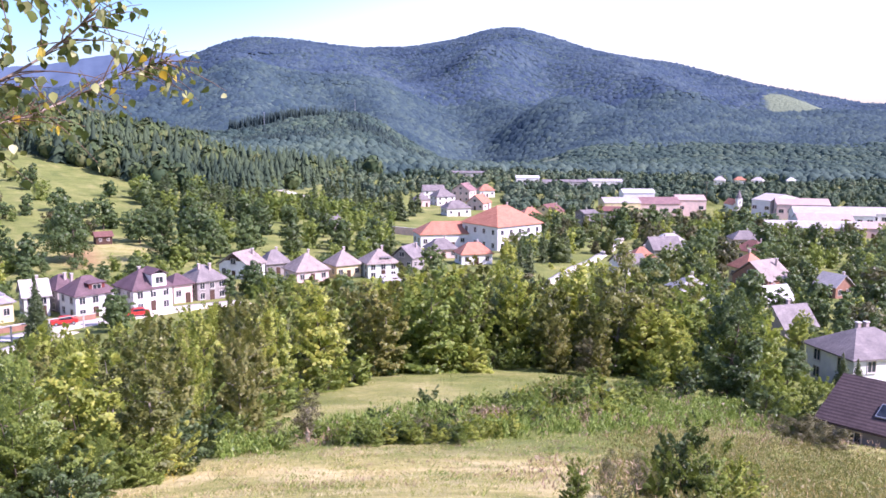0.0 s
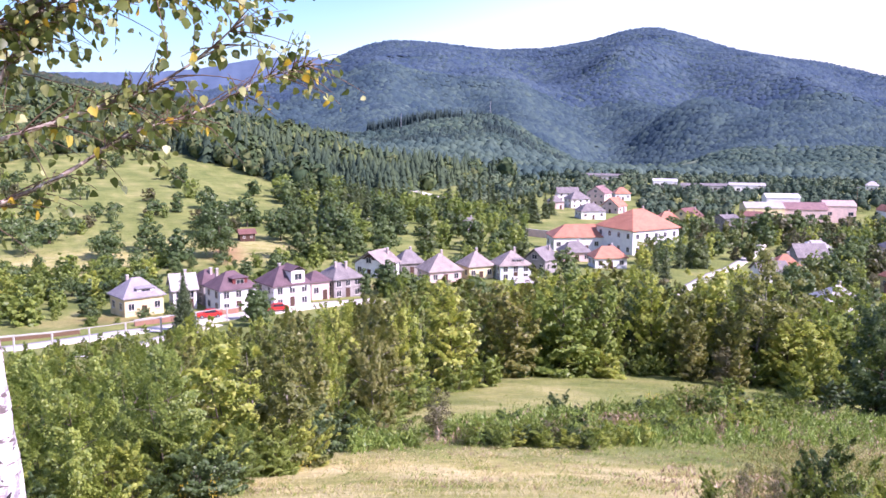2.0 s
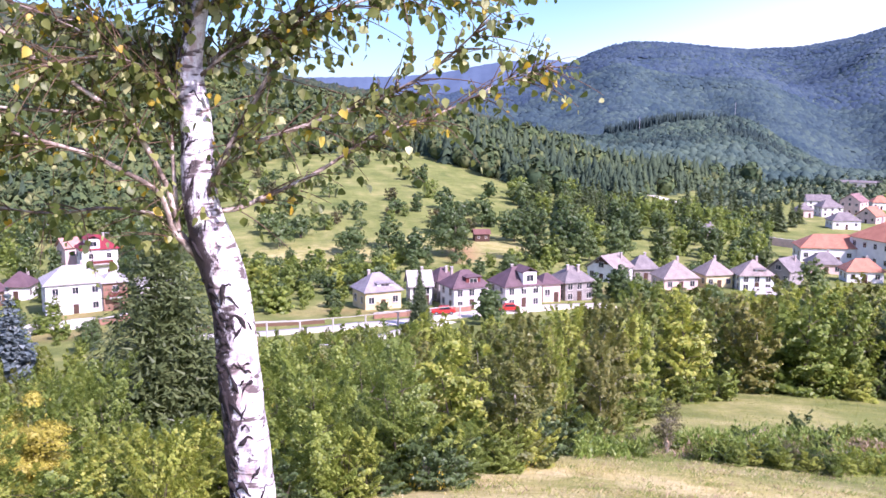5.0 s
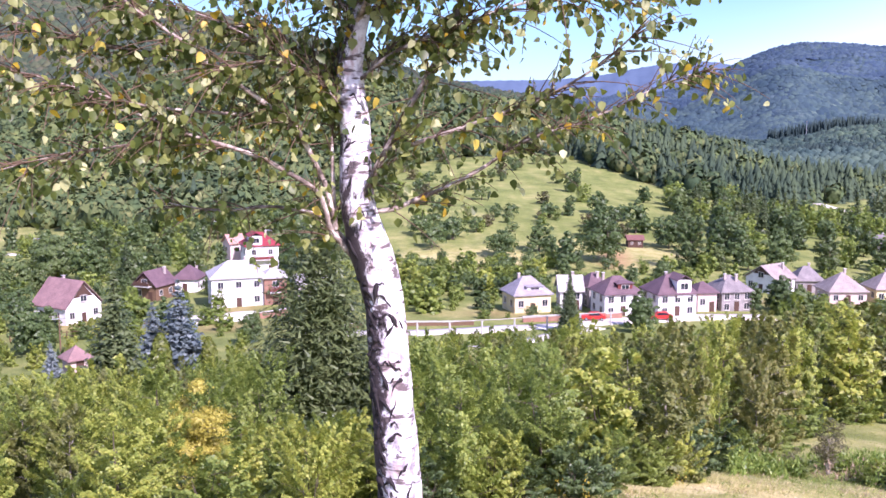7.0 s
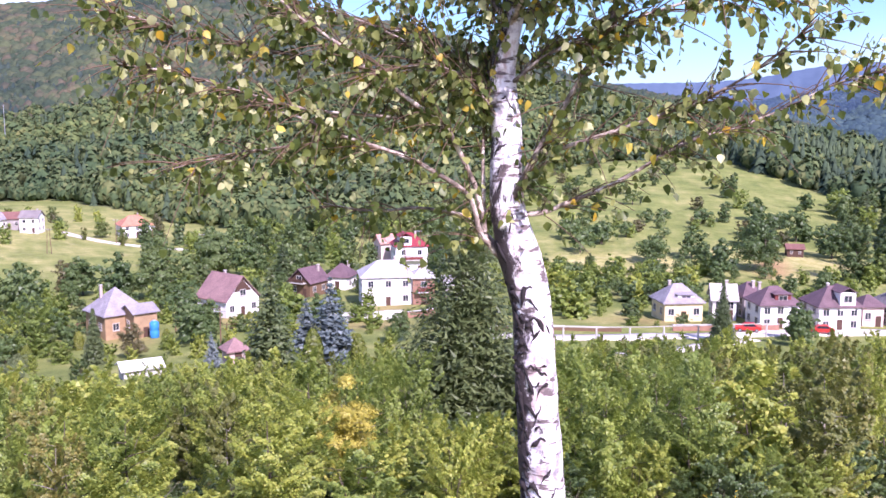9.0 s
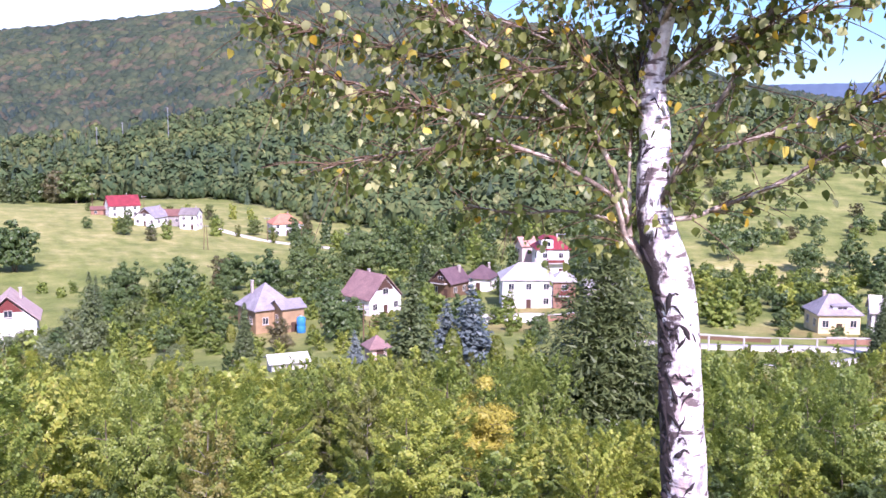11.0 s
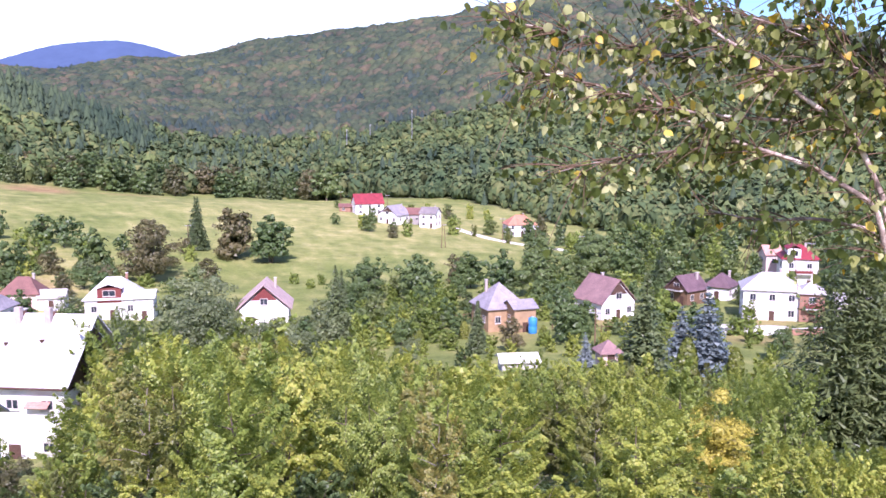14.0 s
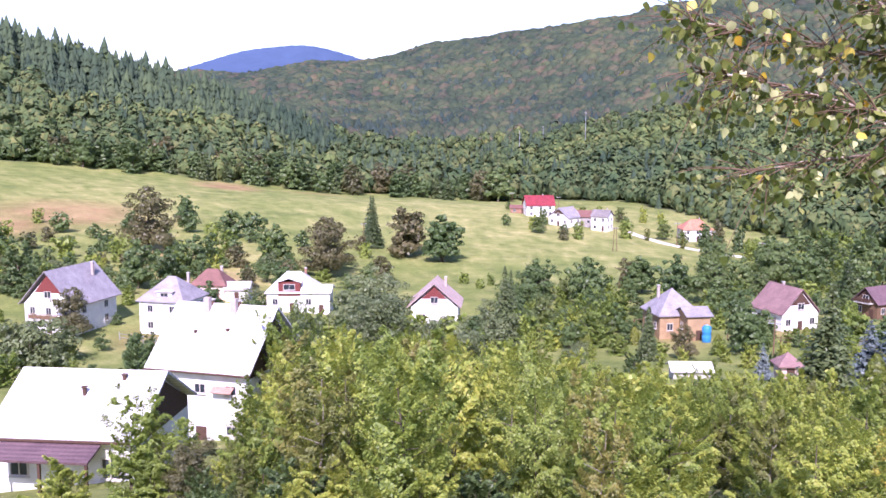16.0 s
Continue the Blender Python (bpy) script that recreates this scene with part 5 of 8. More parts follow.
house(85.9, 212, 5.0, 5.0, 2.6, 1.4, -12, "side", PALE_ROOF, WHITE_WALL, "white garage with a dark doorway", "garage", "garage", storeys=1, cols=1, sides=0, chimneys=(), group=WEST)
# the two large pale roofs below the hilltop
white_house = house(86.6, 84, 8.6, 10.0, 6.9, 4.6, -29, "side", WHITE_ROOF, WHITE_WALL, "white house with a large bright metal roof and two chimneys", storeys=2, cols=3, sides=2, chimneys=((-0.18, 0.0), (0.12, 0.0)), over=0.6, win=(0.9, 0.7), shaded_ends=DARK_WOOD, group=WEST)
long_house = house(94.2, 63, 8.6, 9.0, 4.1, 2.9, -26, "side", WHITE_ROOF, WHITE_WALL, "long house with a bright white metal roof above a shaded porch", storeys=1, cols=3, sides=1, chimneys=(), over=0.5, shaded_ends=DARK_WOOD, porch=PURPLE_ROOF, group=WEST)


def fit_out(root, w, d, wall, h, over, vents, stacks=(), awning=None):
    """Gutter along the front eave, vent pipes and stacks on the front slope, and an awning over a window."""
    Y = d / 2 + over
    rise = over / Y * h * 0.6 * 0.25
    eave, top = wall + 0.1 - rise, wall + 0.1 + h
    part("gutter", box(-w / 2 - over - 0.05, w / 2 + over + 0.05, -Y - 0.15, -Y - 0.012, eave - 0.20, eave - 0.04, 0.03), DARK_WOOD, root, "dark metal gutter")
    for vx, k, tall in vents:
        y, z = -Y * (1 - k), eave + (top - eave) * k
        v = part("roof_vent", box(vx * w - 0.11, vx * w + 0.11, y - 0.11, y + 0.11, z - 0.25, z + tall, 0.02), DARK_WOOD, root, "dark vent pipe")
        part("vent_cap", box(vx * w - 0.17, vx * w + 0.17, y - 0.17, y + 0.17, z + tall + 0.003, z + tall + 0.07), DARK_WOOD, v)
    for sx in stacks:
        part("chimney_stack", box(sx * w - 0.26, sx * w + 0.26, -0.95, -0.43, top - 0.9, top + 0.62, 0.03), CHIMNEY, root, "rendered stack with a dark shaded side")
    if awning:
        ax, az_, wide = awning
        bm = bmesh.new()
        add_box(bm, -wide / 2, wide / 2, -0.8, 0, -0.03, 0.03)
        bm.transform(Matrix.Translation((ax, -d / 2 - 0.01, az_)) @ Matrix.Rotation(radians(28), 4, "X"))
        part("awning", bm, SALMON_ROOF, root, "faded red awning over a window")


fit_out(white_house, 8.6, 10.0, 6.9, 4.6, 0.6, ((-0.2, 0.55, 0.10), (0.14, 0.60, 0.10)), (-0.18, 0.12), (2.2, 5.6, 1.9))
fit_out(long_house, 8.6, 9.0, 4.1, 2.9, 0.5, ((0.02, 0.62, 0.45), (0.26, 0.86, 0.25)))
house(92.4, 92, 7.0, 5.0, 2.4, 1.4, 10, "side", MAUVE_ROOF, WHITE_WALL, "low building with a pinkish purple roof", storeys=1, cols=2, sides=0, chimneys=(), group=WEST)
# east of the meadow
house(-24.6, 113, 9.0, 8.0, 3.9, 2.3, 40, "hip", GREY_ROOF, WHITE_WALL, "white two-storey house with a weathered grey hip roof", cols=2, sides=2, chimneys=((0.0, 0.15), (0.12, 0.15)), group="east houses")
house(-28.9, 64.8, 12.0, 7.0, 1.6, 2.2, -19, "side", DARK_ROOF, GREY_WALL, "house with a large dark violet roof and two skylights", storeys=1, cols=3, sides=1, chimneys=(), over=0.5, win=(0.8, 0.7), group="east houses")
# hillside hut
house(19.9, 283, 4.4, 3.6, 2.2, 1.2, 12, "side", BROWN_ROOF, DARK_WOOD, "dark wooden barn with a rusty roof on the pasture", "barn", "barn", storeys=1, cols=2, sides=0, chimneys=(), door=False, win=(0.6, 0.6))


# ---- trees ----
def leaf_cards(pos, nrm, size, rng, long=1.35, corners=4, upright=False):
    """A bent leaf spray of three or four corners at every place."""
    n = len(pos)
    nrm = nrm / (np.linalg.norm(nrm, axis=1)[:, None] + 1e-9)
    t = np.cross(nrm, rng.normal(size=(n, 3)))
    if upright:
        t = rng.normal(size=(n, 3)) * 0.45 - np.array((0, 0, 1.0))
        t -= nrm * (t * nrm).sum(axis=1)[:, None]
    t /= np.linalg.norm(t, axis=1)[:, None] + 1e-9
    b = np.cross(nrm, t) * (0.4 if upright else 1.0)
    s = size[:, None]
    if corners == 3:
        v = np.stack([pos - t * s * 0.62 * long, pos + t * s * 0.3 + b * s * 0.55, pos + t * s * 0.4 - b * s * 0.55 - nrm * s * 0.15], 1)
    else:
        v = np.stack([pos - t * s * 0.5 * long, pos + b * s * 0.42 + nrm * s * 0.12, pos + t * s * 0.5 * long - nrm * s * 0.1, pos - b * s * 0.42 + nrm * s * 0.12], 1)
    return v.reshape(-1, 3), np.arange(corners * n).reshape(n, corners)


def broad_crown(rng, rad, base, lobes, leaves, size, dome, leaders=5):
    """Crown of unit height: several leaders, each ringed by flattened boughs of leaf sprays."""
    la = np.arange(leaders) * 6.28 / leaders + rng.uniform(-0.5, 0.5, leaders)
    ld = rad * rng.uniform(0.28, 0.62, leaders)
    ld[0] = 0.05 * rad
    lh = rng.uniform(0.8, 0.95, leaders) if dome else rng.uniform(0.66, 0.95, leaders)
    lh[0] = 1.0
    lb = base + rng.uniform(0, 0.12, leaders)
    which = rng.integers(0, leaders, lobes)
    u = (np.arange(lobes) + rng.uniform(0, 1, lobes)) / lobes
    t = lb[which] + (lh[which] - lb[which]) * u
    prof = rad * 0.62 * np.clip(1 - u, 0.03, 1) ** 0.55 * np.clip(0.35 + 2.2 * u, 0, 1)
    if dome:
        prof = rad * 0.7 * np.sin(np.pi * np.clip(0.2 + 0.8 * u, 0, 1)) ** 0.6
    ang = np.arange(lobes) * 2.4 + rng.uniform(-0.6, 0.6, lobes)
    out = prof * rng.uniform(0.25, 1.0, lobes)
    spread = 0.55 + 0.45 * np.clip(t / 0.8, 0, 1)
    c = np.stack([ld[which] * np.cos(la[which]) * spread + out * np.cos(ang), ld[which] * np.sin(la[which]) * spread + out * np.sin(ang), t], -1)
    lr = rad * rng.uniform(0.13, 0.34, lobes) * (1 - 0.45 * u)
    pick = rng.choice(lobes, leaves, p=lr ** 1.5 / (lr ** 1.5).sum())
    d = rng.normal(size=(leaves, 3))
    d[:, 2] += 0.35
    d /= np.linalg.norm(d, axis=1)[:, None]
    rr = lr[pick] * (0.55 + 0.55 * rng.random(leaves) ** 0.5)
    p = c[pick] + d * rr[:, None] * np.array((1.15, 1.15, 0.75))
    stray = rng.random(leaves) < 0.10
    p[stray] += rng.normal(size=(int(stray.sum()), 3)) * rad * 0.11
    p[:, 2] = np.maximum(p[:, 2], 0.01)
    axis = p / np.array((rad, rad, 1.0)) - np.array((0, 0, 0.45))
    nn = d * 0.9 + axis * 0.6 + rng.normal(size=(leaves, 3)) * 0.30 + np.array((0, 0, 0.15))
    return p, nn, size * rng.uniform(0.55, 1.4, leaves)


def bough_crown(rng, rad, base, boughs, leaves, size, leaders):
    """Crown of unit height: stems with many rising boughs, each a flat layered spray of small leaves."""
    la = np.arange(leaders) * 6.28 / leaders + rng.uniform(-0.5, 0.5, leaders)
    ld = rad * rng.uniform(0.3, 0.55, leaders) * (leaders > 1)
    lh = rng.uniform(0.72, 1.0, leaders)
    lh[0] = 1.0
    n = boughs
    which = rng.integers(0, leaders, n)
    u = ((np.arange(n) + rng.random(n)) / n) ** 1.05
    top = lh[which]
    z0 = base + (top - base) * u
    wide = np.clip(1 - u, 0, 1) ** 0.38 * np.clip(0.75 + 1.5 * u, 0, 1)
    ln = (rad - ld[which] * 0.8) * wide * rng.uniform(0.62, 1.16, n) + 0.02
    a = np.arange(n) * 2.4 + rng.uniform(-0.5, 0.5, n)
    rise = rng.uniform(0.45, 1.25, n) + 0.8 * u
    pick = rng.choice(n, leaves, p=(ln + 0.03) ** 1.6 / ((ln + 0.03) ** 1.6).sum())
    s = rng.random(leaves) ** 0.4
    l2, a2 = ln[pick], a[pick]
    out = l2 * s
    side = rng.normal(size=leaves) * l2 * 0.22 * (1.2 - 0.8 * s)
    hang = -np.abs(rng.normal(size=leaves)) * 0.016
    k = la[which[pick]]
    off = ld[which[pick]] * (0.35 + 0.65 * z0[pick])
    p = np.stack([off * np.cos(k) + np.cos(a2) * out - np.sin(a2) * side, off * np.sin(k) + np.sin(a2) * out + np.cos(a2) * side,
                  z0[pick] - 0.55 * ln[pick] + rise[pick] * out - 0.30 * out * s + hang - np.abs(side) * 0.25], -1)
    p += rng.normal(size=p.shape) * 0.004
    p[:, 2] = np.maximum(p[:, 2], 0.01)
    nn = np.stack([np.cos(a2), np.sin(a2), 0.25 + 0.5 * p[:, 2]], -1) * 0.9 + rng.normal(size=(leaves, 3)) * 0.38 + np.array((0, 0, 0.35))
    return p, nn, size * rng.uniform(0.55, 1.4, leaves)


def stems(rng, rad, base, limbs, thick, top=0.78, lean=0.02, forks=1):
    out = []
    for k in range(forks):
        off = rng.uniform(-1, 1, 2) * rad * (0.45 if forks > 1 else 0)
        z = np.linspace(0.0, top * (1 - 0.12 * k), 6)
        px = off[0] * (z / top) + lean * np.sin(z * 5 + k)
        py = off[1] * (z / top) + lean * np.cos(z * 4 + k * 2)
        out.append(tube_arrays(np.stack([px, py, z], -1), thick * (1.1 - 0.95 * z / top) / (1 + 0.4 * (forks > 1)), 5))
    for i in range(limbs):
        z0 = base * 0.8 + (top - base) * 0.85 * (i + rng.random()) / limbs
        a = i * 2.4 + rng.uniform(-0.4, 0.4)
        ln = rad * rng.uniform(0.5, 0.95) * (1 - 0.5 * z0)
        s = np.linspace(0, 1, 4)
        pts = np.stack([np.cos(a) * ln * s, np.sin(a) * ln * s, z0 + (0.55 * s - 0.12 * s * s) * ln * 0.9], -1)
        out.append(tube_arrays(pts, thick * 0.36 * (1.05 - 0.9 * s), 3))
    return joined(out)


def spruce_crown(rng, rad, tiers, per, droop, size):
    ps, ns, ss = [], [], []
    for i in range(tiers):
        u = (i + rng.random()) / tiers
        z0 = 0.06 + 0.93 * u
        ln = rad * (1 - u) ** 0.85 * rng.uniform(0.8, 1.12) + 0.012
        for k in range(max(5, int(per * (1 - 0.55 * u)))):
            a = rng.uniform(0, 6.28)
            m = max(3, int(11 * (1 - u) + 2))
            s = (np.arange(m) + rng.random(m)) / m
            l2 = ln * rng.uniform(0.75, 1.1)
            w = rng.normal(size=m) * 0.13 * l2
            x = l2 * s
            p = np.stack([np.cos(a) * x - np.sin(a) * w, np.sin(a) * x + np.cos(a) * w, z0 - droop * l2 * s ** 1.3 + 0.12 * l2 * s ** 3 - np.abs(rng.normal(size=m)) * 0.02], -1)
            ps.append(p)
            ns.append(np.tile((np.cos(a) * 0.45, np.sin(a) * 0.45, 0.9), (m, 1)) + rng.normal(size=(m, 3)) * 0.42)
            ss.append(size * rng.uniform(0.7, 1.3, m) * (0.55 + 0.6 * (1 - u)))
    return np.concatenate(ps), np.concatenate(ns), np.concatenate(ss)


TREE_KINDS = {
    # name: (shape, leaf material, bark, label, category, seed)
    "hedge_tree": ("round", LEAF_WARM, BARK, "yellow-green hornbeam with dense leaves down to the slope", "tree", 1),
    "hazel_tree": ("bushy", LEAF_GREEN, BARK, "green many-stemmed hazel in the slope thicket", "tree", 2),
    "elm_tree": ("round", LEAF_FRESH, BARK, "fresh green leafy elm on the slope", "tree", 23),
    "hornbeam_tree": ("tall", LEAF_OLIVE, PALE_BARK, "olive hornbeam turning brown, in the slope thicket", "tree", 3),
    "lime_tree": ("round2", LEAF_MID, BARK, "full green broadleaf tree in the village", "tree", 4),
    "maple_tree": ("round4", LEAF_MAPLE, BARK, "broad green maple with a loose rounded crown", "tree", 19),
    "dark_tree": ("tall2", LEAF_DARK, BARK, "dark green dense broadleaf tree", "tree", 5),
    "airy_tree": ("airy", LEAF_OLIVE, PALE_BARK, "thin-crowned olive tree with bare lower stem", "tree", 6),
    "willow_tree": ("bushy2", LEAF_GREY, BARK, "grey-green willow with soft pale leaves", "tree", 7),
    "yellow_tree": ("tall3", LEAF_YELLOW, PALE_BARK, "slim tree in golden autumn leaf", "tree", 8),
    "brown_tree": ("round3", LEAF_BROWN, BARK, "brownish broadleaf tree losing its leaves", "tree", 9),
    "orchard_tree": ("orchard", LEAF_MID, BARK, "small spreading fruit tree on the pasture", "tree", 10),
    "spruce_tree": ("spruce", NEEDLES, BARK, "dark green spruce with hanging boughs", "tree", 11),
    "blue_spruce_tree": ("spruce2", BLUE_NEEDLES, BARK, "blue-grey spruce in a garden", "tree", 12),
    "thuja_tree": ("column", THUJA, BARK, "yellow-green columnar thuja in a garden", "tree", 13),
    "shrub": ("shrub", LEAF_GREEN, BARK, "low leafy green shrub", "shrub", 14),
    "bright_shrub": ("shrub2", LEAF_WARM, BARK, "bright yellow-green leafy shrub on the slope", "shrub", 15),
    "dark_shrub": ("shrub3", LEAF_DARK, BARK, "glossy dark green leafy shrub", "shrub", 16),
    "dry_shrub": ("sparse", LEAF_BROWN, PALE_BARK, "small half-bare shrub on the meadow", "shrub", 17),
    "leaning_spruce": ("spruce3", HANGING_NEEDLES, BARK, "tall dark spruce with shaggy hanging boughs", "tree", 18),
}
SHAPES = {
    # shape: (radius, crown base, lobes, fullness, leaf size, limbs, stem thickness, forks) for unit height
    "round": (0.33, 0.0, 92, 1.0, 1.0, 14, 0.014, 1),
    "bushy": (0.42, 0.0, 92, 1.0, 1.0, 14, 0.010, 4),
    "tall": (0.27, 0.0, 80, 0.85, 1.0, 14, 0.013, 1),
    "round2": (0.42, 0.12, 56, 1.0, 1.1, 12, 0.022, 1),
    "round4": (0.40, 0.08, 64, 1.0, 1.0, 12, 0.020, 1),
    "tall2": (0.32, 0.02, 130, 1.0, 1.05, 12, 0.018, 1),
    "airy": (0.25, 0.25, 44, 0.42, 0.9, 18, 0.013, 1),
    "bushy2": (0.60, 0.03, 60, 1.0, 1.1, 12, 0.016, 4),
    "tall3": (0.36, 0.10, 70, 1.0, 1.1, 12, 0.013, 1),
    "round3": (0.42, 0.10, 54, 0.9, 1.05, 14, 0.020, 1),
    "orchard": (0.55, 0.25, 36, 0.6, 1.2, 10, 0.028, 1),
    "shrub": (0.62, 0.02, 50, 0.55, 2.0, 10, 0.012, 5),
    "shrub2": (0.58, 0.02, 50, 0.55, 2.0, 10, 0.012, 5),
    "shrub3": (0.55, 0.02, 50, 0.55, 2.1, 10, 0.012, 5),
    "sparse": (0.42, 0.20, 30, 0.26, 1.0, 30, 0.016, 4),
}
# crowns of layered boughs, with their number of leading stems
BOUGHED = {"round": 3, "bushy": 5, "tall": 3, "tall2": 4, "shrub": 6, "shrub2": 5, "shrub3": 7}
# how fine the leaves are, by distance: (reach, leaves, leaf size, corners)
DETAIL = ((36, 24000, 0.0120, 3), (66, 15000, 0.0160, 3), (150, 7600, 0.0230, 3), (262, 2400, 0.046, 3), (9999, 1100, 0.068, 3))
protos = {}
plant_rng = random.Random(21)


def make_tree(kind, fine):
    shape, leaf, bark, label, category, seed = TREE_KINDS[kind]
    reach, count, size, corners = DETAIL[fine]
    rng = np.random.default_rng(seed * 10 + fine)
    if shape.startswith("spruce"):
        rad, tiers, per, droop, sz = {"spruce": (0.22, 34, 34, 0.5, 0.024), "spruce2": (0.24, 24, 24, 0.18, 0.034), "spruce3": (0.31, 52, 70, 0.75, 0.019)}[shape]
        if fine >= 3:
            tiers, per, sz = int(tiers * 0.7), per * (0.45 if fine == 3 else 0.25), sz * (1.7 if fine == 3 else 2.4)
        p, nn, s = spruce_crown(rng, rad, tiers, per, droop, sz)
        z = np.linspace(0, 0.97, 6)
        trunk = tube_arrays(np.stack([0 * z, 0 * z, z], -1), 0.014 * (1.05 - z), 6)
    elif shape == "column":
        n = 1500
        z = rng.random(n) ** 0.8
        a = rng.uniform(0, 6.28, n)
        rr = 0.21 * np.sin(np.pi * np.clip(0.12 + 0.86 * z, 0, 1)) ** 0.6 * rng.uniform(0.8, 1.05, n) * (1 + 0.08 * np.sin(5 * a + 9 * z))
        p = np.stack([rr * np.cos(a), rr * np.sin(a), 0.02 + 0.97 * z], -1)
        nn = np.stack([np.cos(a), np.sin(a), 0 * a + 0.35], -1) + rng.normal(size=(n, 3)) * 0.4
        s = 0.06 * rng.uniform(0.7, 1.3, n)
        z = np.linspace(0, 0.9, 5)
        trunk = tube_arrays(np.stack([0 * z, 0 * z, z], -1), 0.02 * (1.05 - z), 6)
    else:
        rad, base, lobes, full, grow, limbs, thick, forks = SHAPES[shape]
        if shape in BOUGHED:
            p, nn, s = bough_crown(rng, rad, base, lobes, int(count * full), size * grow, BOUGHED[shape])
        else:
            p, nn, s = broad_crown(rng, rad, base, lobes, int(count * full), size * grow, shape in ("round2", "round3", "round4", "orchard", "bushy2"))
        trunk = stems(rng, rad, base, limbs if fine < 3 else limbs // 3, thick, forks=forks)
    if fine >= 4:
        root = tagged(sheet(kind, *trunk, bark), label, category)
    else:
        root = thing(kind, label, category)
        sheet("trunk", *trunk, bark, root)
    v, f = leaf_cards(p, nn, s, rng, 2.3 if shape == "spruce3" else 1.9 if "spruce" in shape else 1.35, corners, shape == "spruce3")
    sheet("crown", v, f, leaf, root)
    return root


def plant(kind, az, r, height, wide=1.0, sink=0.15, group=""):
    """A tree of a kind on the land at a bearing and distance, of that height."""
    x, y = spot(az, r)
    m = Matrix.Translation((x, y, float(ground(x, y)) - sink)) @ Matrix.Rotation(plant_rng.uniform(0, 6.28), 4, "Z") @ Matrix.Rotation(plant_rng.uniform(-0.04, 0.04), 4, "X") @ Matrix.Diagonal((height * wide, height * wide, height, 1))
    fine = next(i for i, d in enumerate(DETAIL) if r * min(1.0, 8.0 / height) < d[0])
    key = (kind, fine)
    if key not in protos:
        ob = protos[key] = make_tree(kind, fine)
    else:
        ob = copy_thing(protos[key], m)
    ob.matrix_basis = m
    if group:
        ob["group"] = group
    return ob


# treetops of the slope thicket, as elevation angles by bearing
TOPS = ((-28, -11.65), (-22, -11.35), (-16, -10.15), (-11, -8.05), (-6, -8.75), (-3, -8.35), (1, -8.95), (4, -10.05), (8, -10.15), (12, -10.75), (17, -11.95), (21, -12.35), (26, -12.9), (32, -13.2), (38, -13.6), (46, -14.1), (55, -14.2), (62, -14.5), (70, -13.4), (78, -12.5), (82.6, -12.6), (84.4, -14.8), (86.0, -18.2), (88.5, -20.2), (92, -21.5), (100, -22), (110, -22))


def plant_thicket():
    rng = random.Random(4)
    placed = []
    tries = 0
    while tries < 9000 and len(placed) < 470:
        tries += 1
        az = rng.uniform(-27, 104)
        lo = float(np.interp(az, [p[0] for p in THICKET_IN], [p[1] for p in THICKET_IN]))
        hi = float(np.interp(az, [p[0] for p in THICKET_OUT], [p[1] for p in THICKET_OUT]))
        r = math.sqrt(rng.uniform(lo * lo, hi * hi))
        x, y = spot(az, r)
        gap = 2.1 + r * 0.018
        if any((x - a) ** 2 + (y - b) ** 2 < gap * gap for a, b in placed):
            continue
        top = EYE_Z + r * math.tan(radians(float(np.interp(az, [p[0] for p in TOPS], [p[1] for p in TOPS])) - rng.triangular(-0.55, 1.7, 0.2)))
        if 35.5 < az < 42 and r < 64:
            top = min(top, EYE_Z + r * math.tan(radians(-17.6)))
        room = top - float(ground(x, y))
        h = min(room, rng.uniform(7.0, 12.0) if r > 60 else rng.uniform(4.5, 8.0))
        if h < 1.6:
            continue
        if 44.5 < az < 48.5 and r < 34:
            continue
        if az < -19.5:
            continue
        if az < -13 and (r < 92 and not az < -21):
            continue
        placed.append((x, y))
        dice = rng.random()
        if h < 3.0:
            kind = "shrub" if dice < 0.5 else ("bright_shrub" if dice < 0.8 else "dark_shrub")
        elif az < 5:
            kind = "hedge_tree" if dice < 0.20 else "hornbeam_tree" if dice < 0.55 else "elm_tree" if dice < 0.75 else "hazel_tree" if dice < 0.94 else "dark_tree"
        elif az < 20:
            kind = "hedge_tree" if dice < 0.22 else "hornbeam_tree" if dice < 0.52 else "elm_tree" if dice < 0.70 else "hazel_tree" if dice < 0.90 else "airy_tree"
        else:
            kind = "hedge_tree" if dice < 0.36 else "elm_tree" if dice < 0.60 else "hazel_tree" if dice < 0.76 else "hornbeam_tree" if dice < 0.92 else "bright_shrub" if dice < 0.997 else "dark_tree"
        plant(kind, az, r, h, rng.uniform(0.75, 1.12) * (1.22 if az < 8 else 1.0), 0.2, "slope thicket")


def plant_skirt():
    """Low bushes along the inner edge of the thicket."""
    rng = random.Random(9)
    for k in range(84):
        az = -21 + 50 * (k + rng.random()) / 84
        lo = float(np.interp(az, [p[0] for p in THICKET_IN], [p[1] for p in THICKET_IN]))
        plant(rng.choice(("shrub", "bright_shrub", "shrub", "hazel_tree", "dark_shrub")), az, lo + rng.uniform(-1.5, 3.5), rng.uniform(1.1, 2.6) * (0.7 + lo / 160), rng.uniform(1.0, 1.5), 0.1, "thicket edge")


